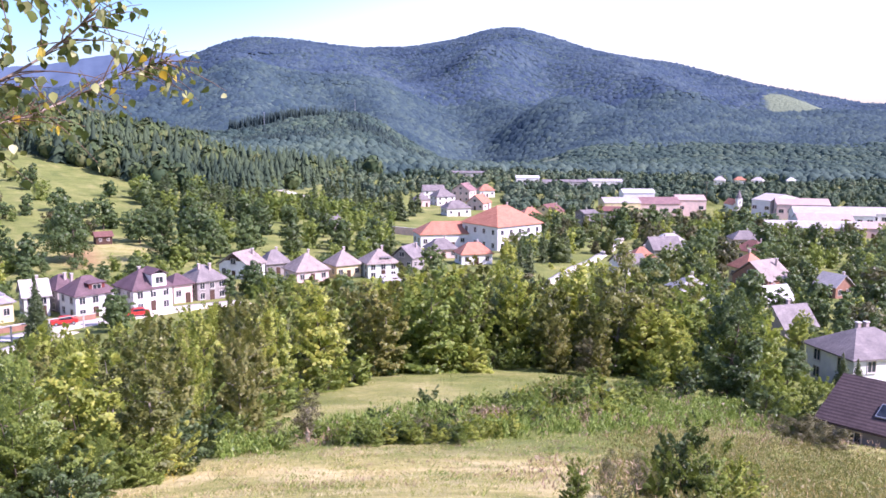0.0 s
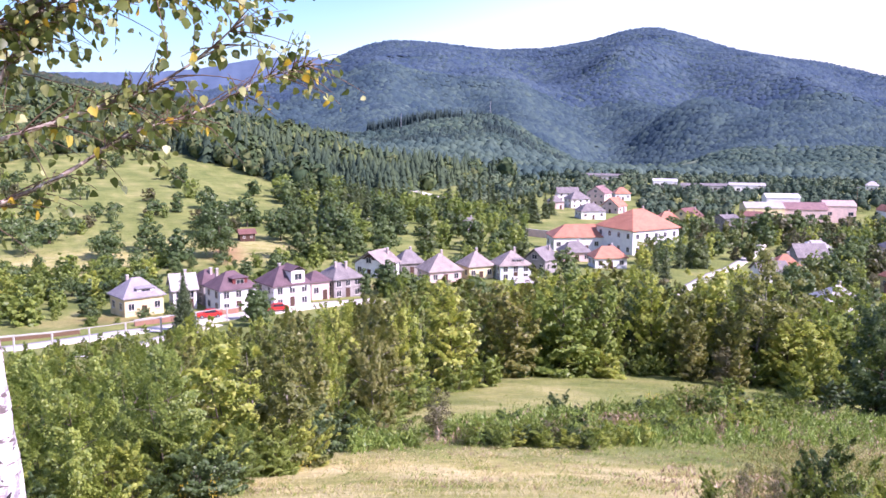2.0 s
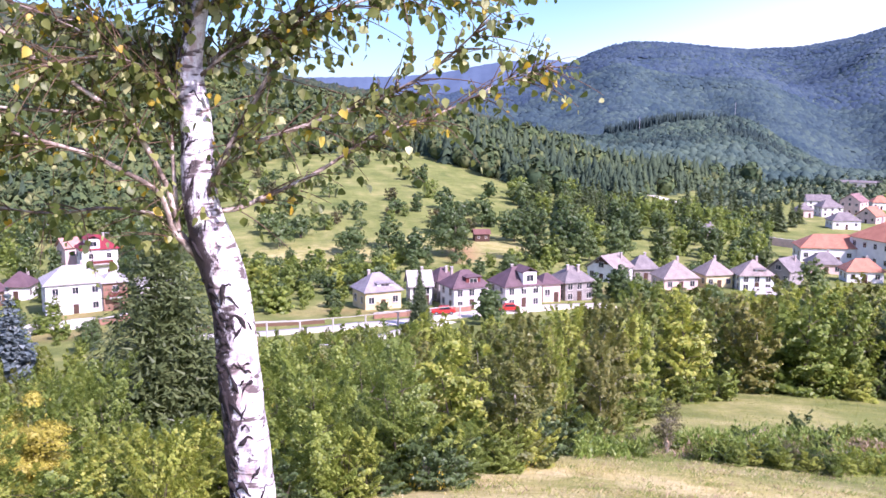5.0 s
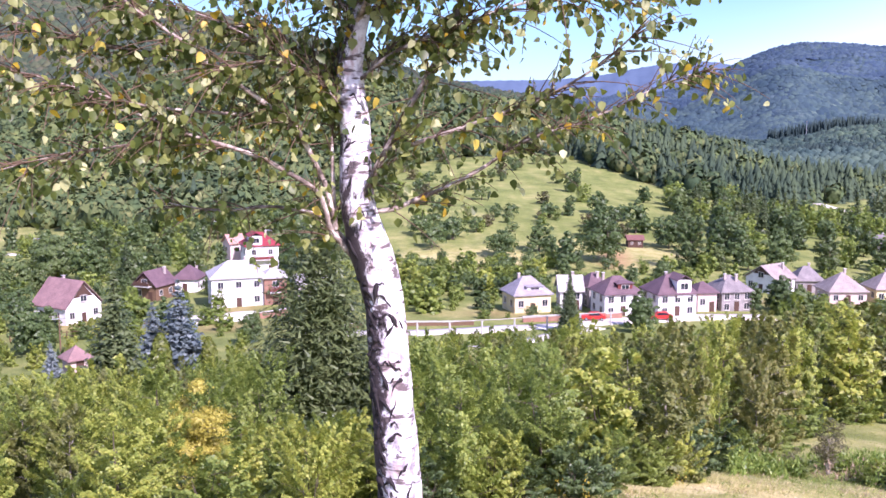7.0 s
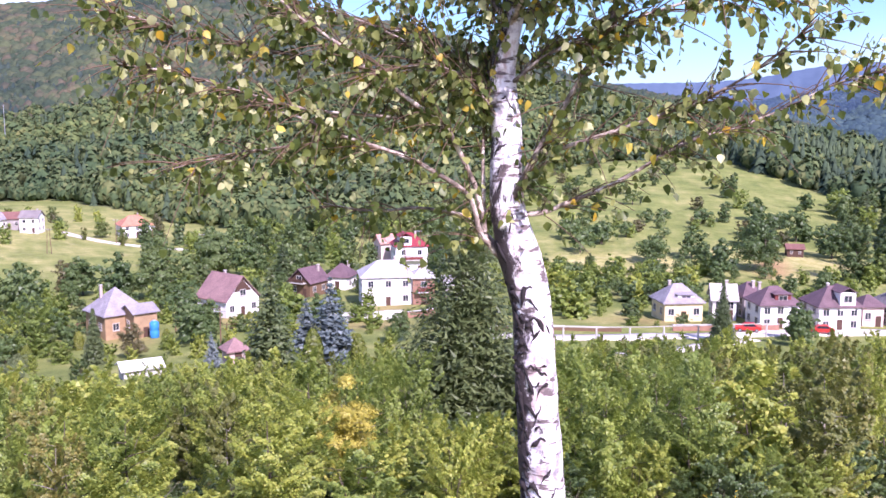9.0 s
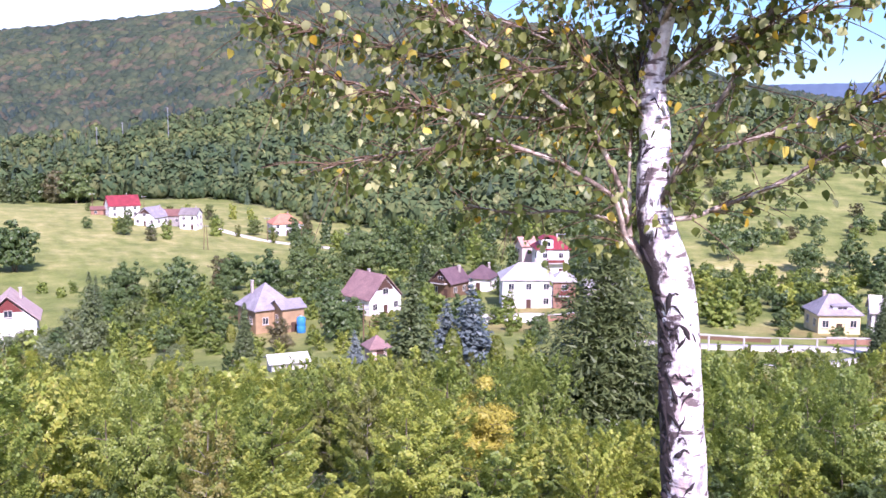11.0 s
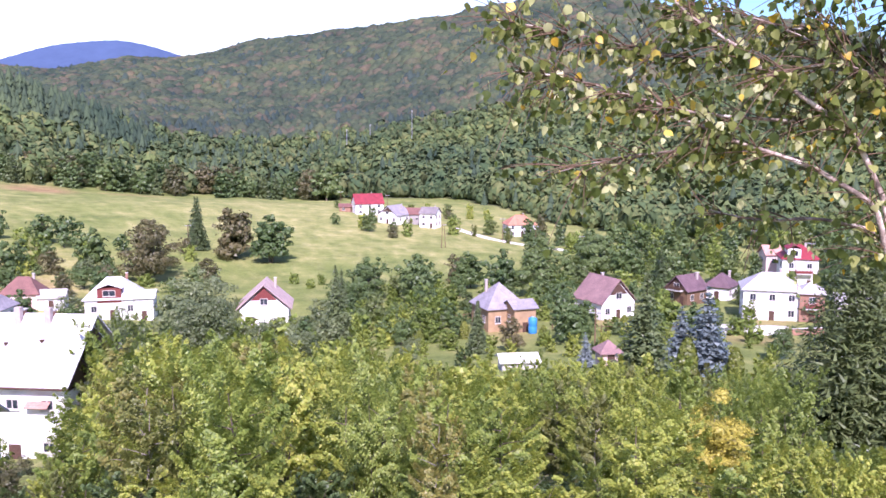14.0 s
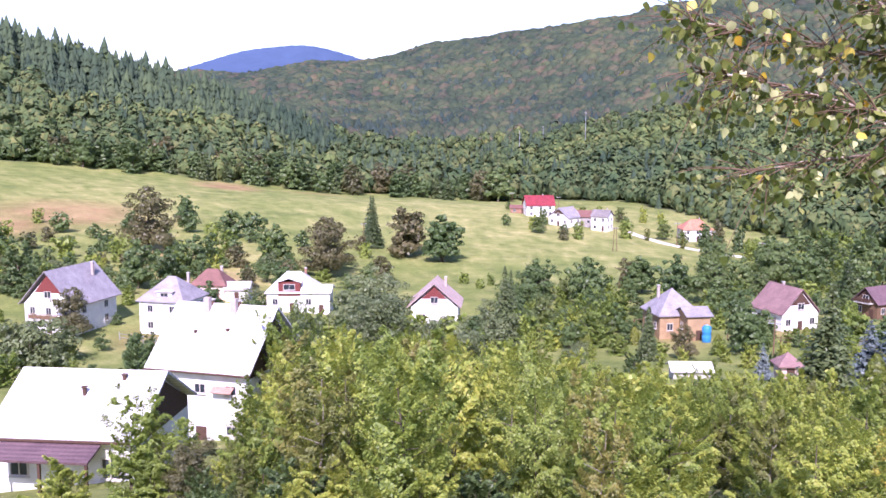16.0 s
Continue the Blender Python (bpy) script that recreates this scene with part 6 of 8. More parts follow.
def plant_undergrowth():
    """Low shrubs between and before the nearest thicket trees."""
    rng = random.Random(12)
    for k in range(64):
        az = 19 + 66 * (k + rng.random()) / 64
        lo = float(np.interp(az, [p[0] for p in THICKET_IN], [p[1] for p in THICKET_IN]))
        plant(rng.choice(("shrub", "bright_shrub", "bright_shrub", "dark_shrub", "shrub")), az, lo + rng.uniform(0, 14), rng.uniform(1.3, 2.4), rng.uniform(1.0, 1.5), 0.1, "undergrowth")


plant_thicket()
plant_skirt()
plant_undergrowth()


# ---- single trees: kind, bearing, distance, height ----
for kind, az, r, h in (  # pasture
    ("lime_tree", 21.5, 257, 15.6), ("lime_tree", 19.8, 309, 10.7), ("dark_tree", 16.6, 253, 15.5), ("lime_tree", 14.7, 269, 12.1),
    ("orchard_tree", 30.8, 286, 6.8), ("orchard_tree", 32.1, 273, 7.5), ("orchard_tree", 27.7, 262, 7.9), ("lime_tree", 25.6, 269, 9.2),
    ("lime_tree", 23.9, 241, 9.6), ("lime_tree", 11.5, 193, 7.2), ("lime_tree", 12.9, 192, 5.5), ("spruce_tree", 23.7, 149, 9.9),
    ("lime_tree", 19.4, 154, 5.9), ("willow_tree", 26.9, 121, 4.2), ("dark_shrub", 29.0, 134, 1.9), ("dark_shrub", 24.4, 138, 2.7),
    ("lime_tree", 39.5, 216, 14.5), ("leaning_spruce", 38.9, 66, 16.6), ("spruce_tree", 51.0, 99, 13.7), ("blue_spruce_tree", 47.3, 124, 11.7),
    ("blue_spruce_tree", 48.8, 126, 8.9), ("thuja_tree", 48.4, 110, 5.7), ("thuja_tree", 45.6, 112, 4.6), ("yellow_tree", 46.6, 31, 4.3),
):
    plant(kind, az, r, h, 1.6 if kind == "leaning_spruce" else 1.4 if "spruce" in kind and r < 130 else 1.0 if "spruce" in kind or "thuja" in kind else 1.1)
for kind, az, r, h in (  # gardens
    ("yellow_tree", 32.7, 49, 3.6), ("spruce_tree", 61.1, 151, 8.2), ("lime_tree", 55.4, 159, 7.8), ("lime_tree", 64.8, 210, 10.7),
    ("hazel_tree", 64.5, 163, 10.3), ("lime_tree", 55.8, 239, 8.6), ("lime_tree", 53.9, 252, 13.6), ("lime_tree", 52.2, 246, 9.8),
    ("lime_tree", 61.5, 235, 8.2), ("spruce_tree", 50.1, 225, 11.0), ("lime_tree", 40.4, 248, 13.7), ("lime_tree", 43.0, 144, 5.3),
    ("bright_shrub", 44.1, 121, 3.2), ("orchard_tree", 30.9, 286, 7.3), ("orchard_tree", 32.7, 291, 7.1), ("orchard_tree", 27.8, 260, 7.6),
    ("lime_tree", 24.9, 253, 7.6), ("lime_tree", 21.9, 290, 11.8), ("brown_tree", 80.5, 262, 14.7), ("lime_tree", 73.6, 279, 13.7),
    ("brown_tree", 75.9, 287, 15.2), ("spruce_tree", 77.8, 300, 16.7), ("lime_tree", 67.8, 208, 11.1), ("lime_tree", 64.9, 222, 9.6),
):
    plant(kind, az, r, h, 1.6 if kind == "leaning_spruce" else 1.4 if "spruce" in kind and r < 130 else 1.0 if "spruce" in kind or "thuja" in kind else 1.1)
for kind, az, r, h in (  # west slope
    ("lime_tree", 64.5, 193, 6.3), ("spruce_tree", 69.7, 161, 14.5), ("willow_tree", 78.0, 183, 8.0), ("willow_tree", 75.6, 165, 5.0),
    ("lime_tree", 61.8, 232, 9.2), ("brown_tree", 62.5, 245, 7.9), ("lime_tree", 59.5, 218, 10.8), ("lime_tree", 57.3, 216, 12.4),
    ("lime_tree", 55.2, 154, 6.4), ("lime_tree", 49.9, 228, 9.2), ("spruce_tree", 61.1, 151, 8.4), ("hazel_tree", 63.9, 159, 5.1),
    ("brown_tree", 90.9, 280, 19.0), ("lime_tree", 88.8, 333, 10.1), ("brown_tree", 80.6, 248, 16.4), ("brown_tree", 75.9, 290, 14.8),
    ("lime_tree", 73.7, 280, 13.5), ("spruce_tree", 78.0, 313, 15.2), ("lime_tree", 86.3, 305, 9.2), ("orchard_tree", 85.1, 307, 8.6),
    ("lime_tree", 83.7, 262, 11.3), ("lime_tree", 87.6, 193, 7.6), ("willow_tree", 97.2, 160, 8.4), ("willow_tree", 98.6, 162, 8.0),
):
    plant(kind, az, r, h, 1.6 if kind == "leaning_spruce" else 1.4 if "spruce" in kind and r < 130 else 1.0 if "spruce" in kind or "thuja" in kind else 1.1)
for kind, az, r, h in (  # west lane
    ("brown_tree", 95.3, 181, 9.7), ("dark_tree", 91.7, 123, 8.2), ("willow_tree", 77.7, 165, 10.5), ("hazel_tree", 81.9, 155, 9.9),
    ("dark_tree", 98.0, 219, 13.1), ("lime_tree", 91.7, 223, 11.0), ("lime_tree", 88.3, 239, 10.3), ("lime_tree", 89.9, 231, 8.3),
    ("willow_tree", 74.0, 158, 6.0), ("hazel_tree", 84.1, 151, 7.6), ("dark_tree", -17.5, 81, 10.7), ("shrub", -19.2, 84, 3.0),
    ("airy_tree", -10.8, 105, 14.7), ("airy_tree", -13.0, 108, 12.1), ("airy_tree", -9.0, 112, 9.8), ("hornbeam_tree", -7.2, 100, 6.6),
    ("hedge_tree", -14.6, 95, 4.8), ("spruce_tree", 69.5, 174, 12.6), ("spruce_tree", 61.1, 145, 8.8), ("willow_tree", 77.5, 184, 12.2), ("willow_tree", 79.2, 178, 9.0), ("lime_tree", 67.9, 217, 9.6), ("lime_tree", 64.4, 200, 9.4), ("hazel_tree", 64.3, 177, 5.0), ("brown_tree", 58.9, 148, 5.6), ("shrub", 66.0, 205, 2.4), ("shrub", 71.3, 236, 2.6), ("hazel_tree", 70.6, 242, 3.4), ("dark_shrub", 69.6, 240, 2.4), ("shrub", 72.3, 246, 3.0), ("willow_tree", 73.0, 160, 5.6), ("hazel_tree", 75.6, 166, 5.4), ("orchard_tree", 85.0, 190, 4.8), ("lime_tree", 83.4, 222, 7.0), ("shrub", -20.5, 77, 2.2), ("lime_tree", 0.5, 219, 7.8), ("lime_tree", 2.0, 211, 4.0),
    ("spruce_tree", -6.8, 258, 11.5), ("spruce_tree", -7.5, 259, 10.6), ("spruce_tree", -6.1, 256, 8.8), ("lime_tree", -15.4, 244, 9.5),
):
    plant(kind, az, r, h, 1.6 if kind == "leaning_spruce" else 1.4 if "spruce" in kind and r < 130 else 1.0 if "spruce" in kind or "thuja" in kind else 1.1)
for kind, az, r, h in (  # town
    ("brown_tree", -16.7, 247, 9.6), ("lime_tree", -14.6, 236, 7.2), ("lime_tree", -4.1, 262, 5.3), ("spruce_tree", 23.6, 154, 10.2),
    ("lime_tree", 19.3, 161, 6.3), ("lime_tree", 11.5, 192, 6.5), ("lime_tree", 10.5, 188, 6.1), ("spruce_tree", -23.6, 103, 4.1),
    ("spruce_tree", -24.4, 105, 3.5), ("dark_tree", -21.4, 217, 7.6), ("brown_tree", -24.9, 190, 9.7), ("lime_tree", -23.7, 145, 5.1),
    ("lime_tree", -10.9, 369, 12.2), ("lime_tree", -12.6, 360, 11.9), ("brown_tree", -11.8, 357, 10.7), ("lime_tree", -10.4, 376, 9.5),
    ("lime_tree", -17.5, 404, 10.6), ("lime_tree", -18.9, 313, 10.0), ("dark_tree", -21.6, 323, 10.2), ("spruce_tree", -23.0, 372, 7.8),
    ("lime_tree", -18.4, 177, 8.5), ("hazel_tree", -15.2, 172, 9.4), ("dry_shrub", 8.4, 47, 3.0),
):
    plant(kind, az, r, h, 1.6 if kind == "leaning_spruce" else 1.4 if "spruce" in kind and r < 130 else 1.0 if "spruce" in kind or "thuja" in kind else 1.1)


house_spots = [(bearing(o.location.x, o.location.y).item(), math.hypot(o.location.x, o.location.y)) for o in scene.objects if o.parent is None and o.get("category") in ("house", "school", "factory", "church", "barn", "garage", "shed", "hut")]
ROAD_LINES = ((40, 148), (36, 148), (33, 149), (30, 150), (27, 155), (23, 162), (20, 170), (16, 178), (12, 184), (28, 134), (26, 141), (-5.5, 200), (-7, 222), (-8, 245), (-9.3, 270), (-10.4, 320), (-11, 380))


def in_the_way(az, r, size):
    """Too near a house or a road, or right in front of one."""
    for a, d in house_spots:
        off = abs(az - a) * math.pi / 180 * d
        if off < 6 + size * 0.35 and -9 < r - d < 9:
            return True
        if off < 3.6 and -26 < r - d <= 0 and size > 3:
            return True
    return any(abs(az - a) * math.pi / 180 * d < 9 and -22 < r - d < 5 for a, d in ROAD_LINES)


def fill(n, az0, az1, r0, r1, h0, h1, kinds, seed, gap=5.0, group=""):
    """Scattered trees over a stretch of the plan."""
    rng = random.Random(seed)
    placed = []
    for _ in range(n * 8):
        if len(placed) >= n:
            break
        az, r, h = rng.uniform(az0, az1), math.sqrt(rng.uniform(r0 * r0, r1 * r1)), rng.uniform(h0, h1)
        x, y = spot(az, r)
        if in_the_way(az, r, h) or any((x - a) ** 2 + (y - b) ** 2 < gap * gap for a, b in placed):
            continue
        placed.append((x, y))
        plant(rng.choice(kinds), az, r, h, rng.uniform(0.9, 1.3), 0.15, group)


MIXED = ("lime_tree", "maple_tree", "hazel_tree", "dark_tree", "hedge_tree", "maple_tree", "hornbeam_tree", "brown_tree")
fill(260, -27, -4, 185, 425, 4.5, 9.0, MIXED + ("orchard_tree", "spruce_tree"), 31, 4.5, "town trees")
valley_trees()
fill(100, 3, 18, 245, 425, 6, 10.5, MIXED[:4], 33, 6, "trees behind the house row")
fill(26, 9, 17, 330, 430, 9, 13, ("spruce_tree",), 34, 5, "spruce stand")
fill(26, 1.5, 8, 390, 480, 10, 14, ("spruce_tree",), 35, 5, "spruce stand")
fill(96, 25, 40, 172, 236, 1.6, 5.5, ("shrub", "elm_tree", "shrub", "dark_shrub", "bright_shrub"), 36, 4, "scrub below the pasture")
fill(34, 24, 42, 285, 500, 4.5, 7.5, ("orchard_tree", "lime_tree", "brown_tree"), 37, 9, "pasture trees")
fill(44, 31, 42, 340, 520, 5, 9, ("lime_tree", "hazel_tree", "brown_tree", "dark_tree"), 38, 7, "pasture trees")
fill(30, 16, 33, 296, 332, 3.5, 6.5, ("lime_tree", "hazel_tree", "orchard_tree", "brown_tree"), 55, 5, "hedge across the pasture")
fill(14, 14, 24, 300, 430, 5, 9, ("lime_tree", "hazel_tree", "dark_tree"), 39, 9, "pasture trees")
fill(90, 37, 58, 225, 350, 6, 9.5, MIXED[:4], 40, 6, "trees on the side slope")
fill(30, 56, 70, 330, 430, 4, 7.5, MIXED, 41, 7, "trees round the far farm")
fill(44, 76, 99, 215, 300, 3.0, 6.5, ("orchard_tree", "lime_tree", "brown_tree", "shrub"), 42, 9, "west orchard")
fill(30, 86, 101, 215, 330, 4.0, 8.0, ("lime_tree", "dark_tree", "hazel_tree"), 43, 8, "west orchard")
fill(34, 82, 101, 206, 262, 3.0, 6.5, ("maple_tree", "orchard_tree", "hedge_tree", "willow_tree", "lime_tree"), 57, 6, "west orchard")
fill(46, 38, 68, 128, 172, 1.8, 4.2, ("shrub", "hazel_tree", "bright_shrub", "dark_shrub", "thuja_tree"), 44, 5, "garden shrubs")
fill(46, 64, 88, 122, 178, 2.5, 6.5, ("elm_tree", "willow_tree", "hedge_tree", "shrub"), 45, 5, "garden shrubs")
fill(50, -25, -4, 120, 190, 3.5, 7.5, ("lime_tree", "hazel_tree", "hedge_tree", "dark_tree", "brown_tree"), 46, 6, "trees behind the meadow")
fill(60, 9, 29, 166, 178, 1.2, 3.0, ("shrub", "dark_shrub", "hazel_tree", "orchard_tree"), 47, 3.5, "front gardens")
fill(34, 0, 12, 185, 214, 1.5, 4.0, ("shrub", "hazel_tree", "orchard_tree"), 48, 4, "front gardens")
fill(24, 20, 36, 128, 146, 1.2, 2.6, ("shrub", "dark_shrub", "willow_tree"), 49, 4, "roadside bushes")
fill(90, 40, 70, 165, 222, 2.5, 6.5, ("lime_tree", "elm_tree", "maple_tree", "shrub", "orchard_tree"), 51, 5, "village garden trees")
fill(74, 64, 100, 140, 212, 2.2, 6.0, ("lime_tree", "elm_tree", "willow_tree", "shrub", "orchard_tree"), 52, 5, "village garden trees")
fill(90, 1, 34, 186, 250, 2.2, 5.5, ("lime_tree", "hazel_tree", "shrub", "orchard_tree"), 53, 5, "gardens behind the house row")
for kind, az, r, h in (("hazel_tree", -19.4, 96, 3.6), ("lime_tree", -20.7, 103, 4.6), ("hazel_tree", -18.3, 98, 4.2), ("shrub", -21.8, 96, 2.2), ("spruce_tree", -21.4, 108, 5.0), ("shrub", -22.8, 92, 2.0), ("shrub", -20.3, 88, 2.2), ("shrub", -24.6, 94, 2.0)):
    plant(kind, az, r, h, 1.1, 0.1)
for kind, az, r, h in (("lime_tree", -23.5, 160, 7.0), ("dark_tree", -22.0, 172, 8.0), ("lime_tree", -21.4, 138, 5.5), ("brown_tree", -24.7, 150, 6.5), ("dark_tree", -25.2, 178, 8.5), ("lime_tree", -19.9, 172, 6.0), ("lime_tree", -17.3, 152, 6.5), ("lime_tree", -18.3, 201, 6.0), ("dark_tree", -16.3, 166, 7.0), ("lime_tree", -24.3, 133, 5.0), ("hazel_tree", -22.4, 128, 4.5), ("lime_tree", -20.6, 196, 6.0), ("blue_spruce_tree", 54.4, 126, 5.0), ("lime_tree", -13.3, 200, 6.5), ("dark_tree", -12.4, 215, 7.0)):
    plant(kind, az, r, h, 1.1, 0.1)
fill(90, 70, 101, 540, 574, 12, 19, ("dark_tree", "lime_tree", "spruce_tree", "dark_tree", "brown_tree"), 54, 6, "trees at the meadow edge")


def plant_bank():
    """Weedy shrubs heaped on the bank across the meadow."""
    rng = random.Random(61)
    foot = ((-13, 68), (-9, 56), (-6.5, 52), (-4, 46), (-1.5, 42), (4, 42), (7, 42))
    for k in range(74):
        az = 6.6 - 19.4 * (k + rng.random()) / 74
        near = float(np.interp(az, [p[0] for p in foot], [p[1] for p in foot]))
        depth = rng.random() ** 1.4
        kind = rng.choice(("shrub", "dark_shrub", "shrub", "bright_shrub", "bright_shrub", "shrub"))
        plant(kind, az, near + 1 + depth * (16 if az < 2 else 5), rng.uniform(0.7, 1.3) + (0.55 * depth if az < 1 else 0), rng.uniform(0.9, 1.7), 0.08, "bank shrubs")
    for kind, az, r, h in (("shrub", 2.2, 98, 2.4), ("shrub", 0.6, 99, 3.2), ("shrub", -0.8, 99, 3.2), ("shrub", -2.4, 100, 2.0), ("shrub", -4.0, 101, 1.6), ("hornbeam_tree", -7.0, 99, 5.6), ("brown_tree", -8.9, 98, 4.2), ("hornbeam_tree", -9.8, 97, 4.8), ("bright_shrub", -14.3, 95, 3.8), ("dark_shrub", 16.3, 36.5, 2.3), ("dark_shrub", 17.4, 35.5, 1.8), ("shrub", 9.9, 43, 1.0)):
        plant(kind, az, r, h, 1.15, 0.1, "bank shrubs")


plant_bank()
plant("elm_tree", 92.3, 49, 5.8, 1.2)
plant("hazel_tree", 91.3, 47.5, 3.6, 1.1)
plant("dark_tree", 91.6, 118, 8.4, 1.0)
for az, r, h in ((97.3, 172, 6.2), (96.0, 166, 5.2), (98.8, 170, 5.6)):
    plant("willow_tree", az, r, h, 0.9)
plant("hazel_tree", 83.3, 80, 11.2, 0.75)
plant("willow_tree", 82.3, 93, 11.6, 0.6)
plant("hazel_tree", 82.5, 78, 9.6, 0.9)
plant("hazel_tree", 90.2, 47, 4.2, 1.2)
plant("brown_tree", 89.0, 46, 3.2, 1.2)
plant("bright_shrub", 96.5, 44, 2.6, 1.2)
plant("hedge_tree", 83.6, 60, 7.5, 1.1)


# ---- the birch beside the hilltop ----
BIRCH_BEARING, BIRCH_DISTANCE = 36.0, 3.3
bx, by = spot(BIRCH_BEARING, BIRCH_DISTANCE)
birch_root = float(ground(bx, by)) - EYE_Z


def bark_material():
    """White papery bark: dark lenticels, pinkish peelings, dark patches near limb bases, left-side shade painted in."""
    m, n, l, p = material("birch_bark", 0.75, 0.0, 0.25)
    paper = ramp(n, l, grain(n, l, 13, 7, "Object", 0.72, (1, 1, 0.7)), ((0.36, (0.26, 0.23, 0.26)), (0.43, (0.50, 0.45, 0.50)), (0.49, (0.76, 0.72, 0.75)), (0.62, (0.88, 0.85, 0.87))))
    peel = ramp(n, l, grain(n, l, 16, 4, "Object", 0.6, (1, 1, 0.6)), ((0.54, (0, 0, 0)), (0.62, (1, 1, 1))))
    col = mix(n, l, peel, paper, (0.55, 0.42, 0.41))
    dash = ramp(n, l, grain(n, l, 26, 3, "Object", 0.55, (0.45, 0.45, 1.6)), ((0.555, (0, 0, 0)), (0.62, (1, 1, 1))))
    col = mix(n, l, dash, col, (0.13, 0.10, 0.10))
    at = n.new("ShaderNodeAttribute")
    at.attribute_name = "rough_bark_shade"
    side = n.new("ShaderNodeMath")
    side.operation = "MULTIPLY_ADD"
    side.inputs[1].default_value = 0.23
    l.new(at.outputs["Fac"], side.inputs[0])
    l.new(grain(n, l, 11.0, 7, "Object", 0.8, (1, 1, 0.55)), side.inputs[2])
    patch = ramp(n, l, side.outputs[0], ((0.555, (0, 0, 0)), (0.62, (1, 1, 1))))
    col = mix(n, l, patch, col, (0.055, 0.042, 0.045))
    l.new(col, p.inputs["Base Color"])
    bump(n, l, grain(n, l, 22, 6, "Object", 0.7, (0.6, 0.6, 1.4)), p, 0.7, 0.012)
    return m


def limb_material():
    m, n, l, p = material("birch_limb_bark", 0.7, 0.0, 0.3)
    col = ramp(n, l, grain(n, l, 13, 6, "Object", 0.7), ((0.34, (0.05, 0.038, 0.034)), (0.45, (0.16, 0.12, 0.095)), (0.54, (0.36, 0.29, 0.245)), (0.64, (0.66, 0.59, 0.52))))
    l.new(col, p.inputs["Base Color"])
    bump(n, l, grain(n, l, 40, 4), p, 0.5, 0.006)
    return m


BIRCH_BARK, LIMB_BARK = bark_material(), limb_material()
SCAR = plain("bark_scar", (0.035, 0.028, 0.03), 0.9, 0, 0.5, 30)
TWIG = plain("twig_bark", (0.15, 0.095, 0.06), 0.7, 0, 0.4, 20)
# in both, the cream tone paints sunlit glare on leaves picked at random
BIRCH_LEAF = foliage("birch_leaves", ((0.050, 0.078, 0.018), (0.085, 0.120, 0.026), (0.14, 0.175, 0.036), (0.30, 0.32, 0.09), (0.62, 0.62, 0.32)), 0.45, 0.9)
BIRCH_LEAF_LOOSE = foliage("birch_leaves_single", ((0.050, 0.078, 0.018), (0.085, 0.120, 0.026), (0.14, 0.175, 0.036), (0.30, 0.32, 0.09), (0.62, 0.62, 0.32)), 0.45, 0.0)
BIRCH_YELLOW = foliage("birch_yellow_leaves", ((0.50, 0.30, 0.02), (0.62, 0.42, 0.03), (0.70, 0.55, 0.10)), 0.5, 0.0)

birch = thing("birch_tree", "white-barked birch with thin green and yellowing leaves", "tree")
birch.matrix_basis = pose(bx, by, EYE_Z, 0, 0, BIRCH_BEARING)
birch_rng = np.random.default_rng(77)


def spline(points, n):
    """A smooth line through points."""
    p = np.asarray(points, float)
    q = np.vstack([2 * p[0] - p[1], p, 2 * p[-1] - p[-2]])
    out = []
    for s in np.linspace(0, len(p) - 1 - 1e-6, n):
        i = int(s)
        u = s - i
        a, b, c, d = q[i], q[i + 1], q[i + 2], q[i + 3]
        out.append(0.5 * (2 * b + (c - a) * u + (2 * a - 5 * b + 4 * c - d) * u * u + (3 * b - a - 3 * c + d) * u ** 3))
    return np.array(out)


def build_trunk():
    line = spline(((0.17, 0, birch_root - 0.2), (0.155, 0, -2.2), (0.115, 0, -1.4), (0.09, 0, -1.08), (0.06, 0, -0.68), (0.028, 0, -0.53), (-0.004, 0, -0.43), (-0.03, 0, -0.31), (-0.036, 0, -0.19), (-0.035, 0.01, -0.08), (-0.045, 0.01, 0.04), (-0.05, 0.02, 0.15), (-0.03, 0.02, 0.27), (-0.01, 0.03, 0.38), (0.03, 0.04, 0.8), (0.05, 0.1, 1.5), (0.02, 0.15, 2.4)), 150)
    z = line[:, 2]
    rad = np.interp(z, (birch_root, -2.2, -1.4, -1.08, -0.68, -0.55, -0.46, -0.38, -0.30, -0.19, 0.04, 0.25, 0.8, 1.5, 2.4), (0.12, 0.094, 0.080, 0.076, 0.069, 0.071, 0.077, 0.068, 0.060, 0.057, 0.049, 0.037, 0.026, 0.016, 0.006))
    sides = 28
    v, f = tube_arrays(line, rad, sides)
    rough = np.array([noise.fractal(Vector((p[0] * 9, p[1] * 9, p[2] * 6)), 1.0, 2.0, 4) for p in v])
    centre = np.repeat(line, sides, axis=0)
    v = centre + (v - centre) * (1 + 0.11 * rough[:, None])
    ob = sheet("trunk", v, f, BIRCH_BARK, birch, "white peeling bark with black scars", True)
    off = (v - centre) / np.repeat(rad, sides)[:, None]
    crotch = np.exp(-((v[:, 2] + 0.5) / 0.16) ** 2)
    # black bark at the crotch and left, with the left side's shade painted in
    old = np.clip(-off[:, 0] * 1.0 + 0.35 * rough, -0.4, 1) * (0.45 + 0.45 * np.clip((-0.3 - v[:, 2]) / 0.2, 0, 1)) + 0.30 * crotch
    ob.data.attributes.new("rough_bark_shade", "FLOAT", "POINT").data.foreach_set("value", old.astype(np.float32))
    return ob, line, rad


trunk, trunk_line, trunk_rad = build_trunk()


scar_shape = np.random.default_rng(41)


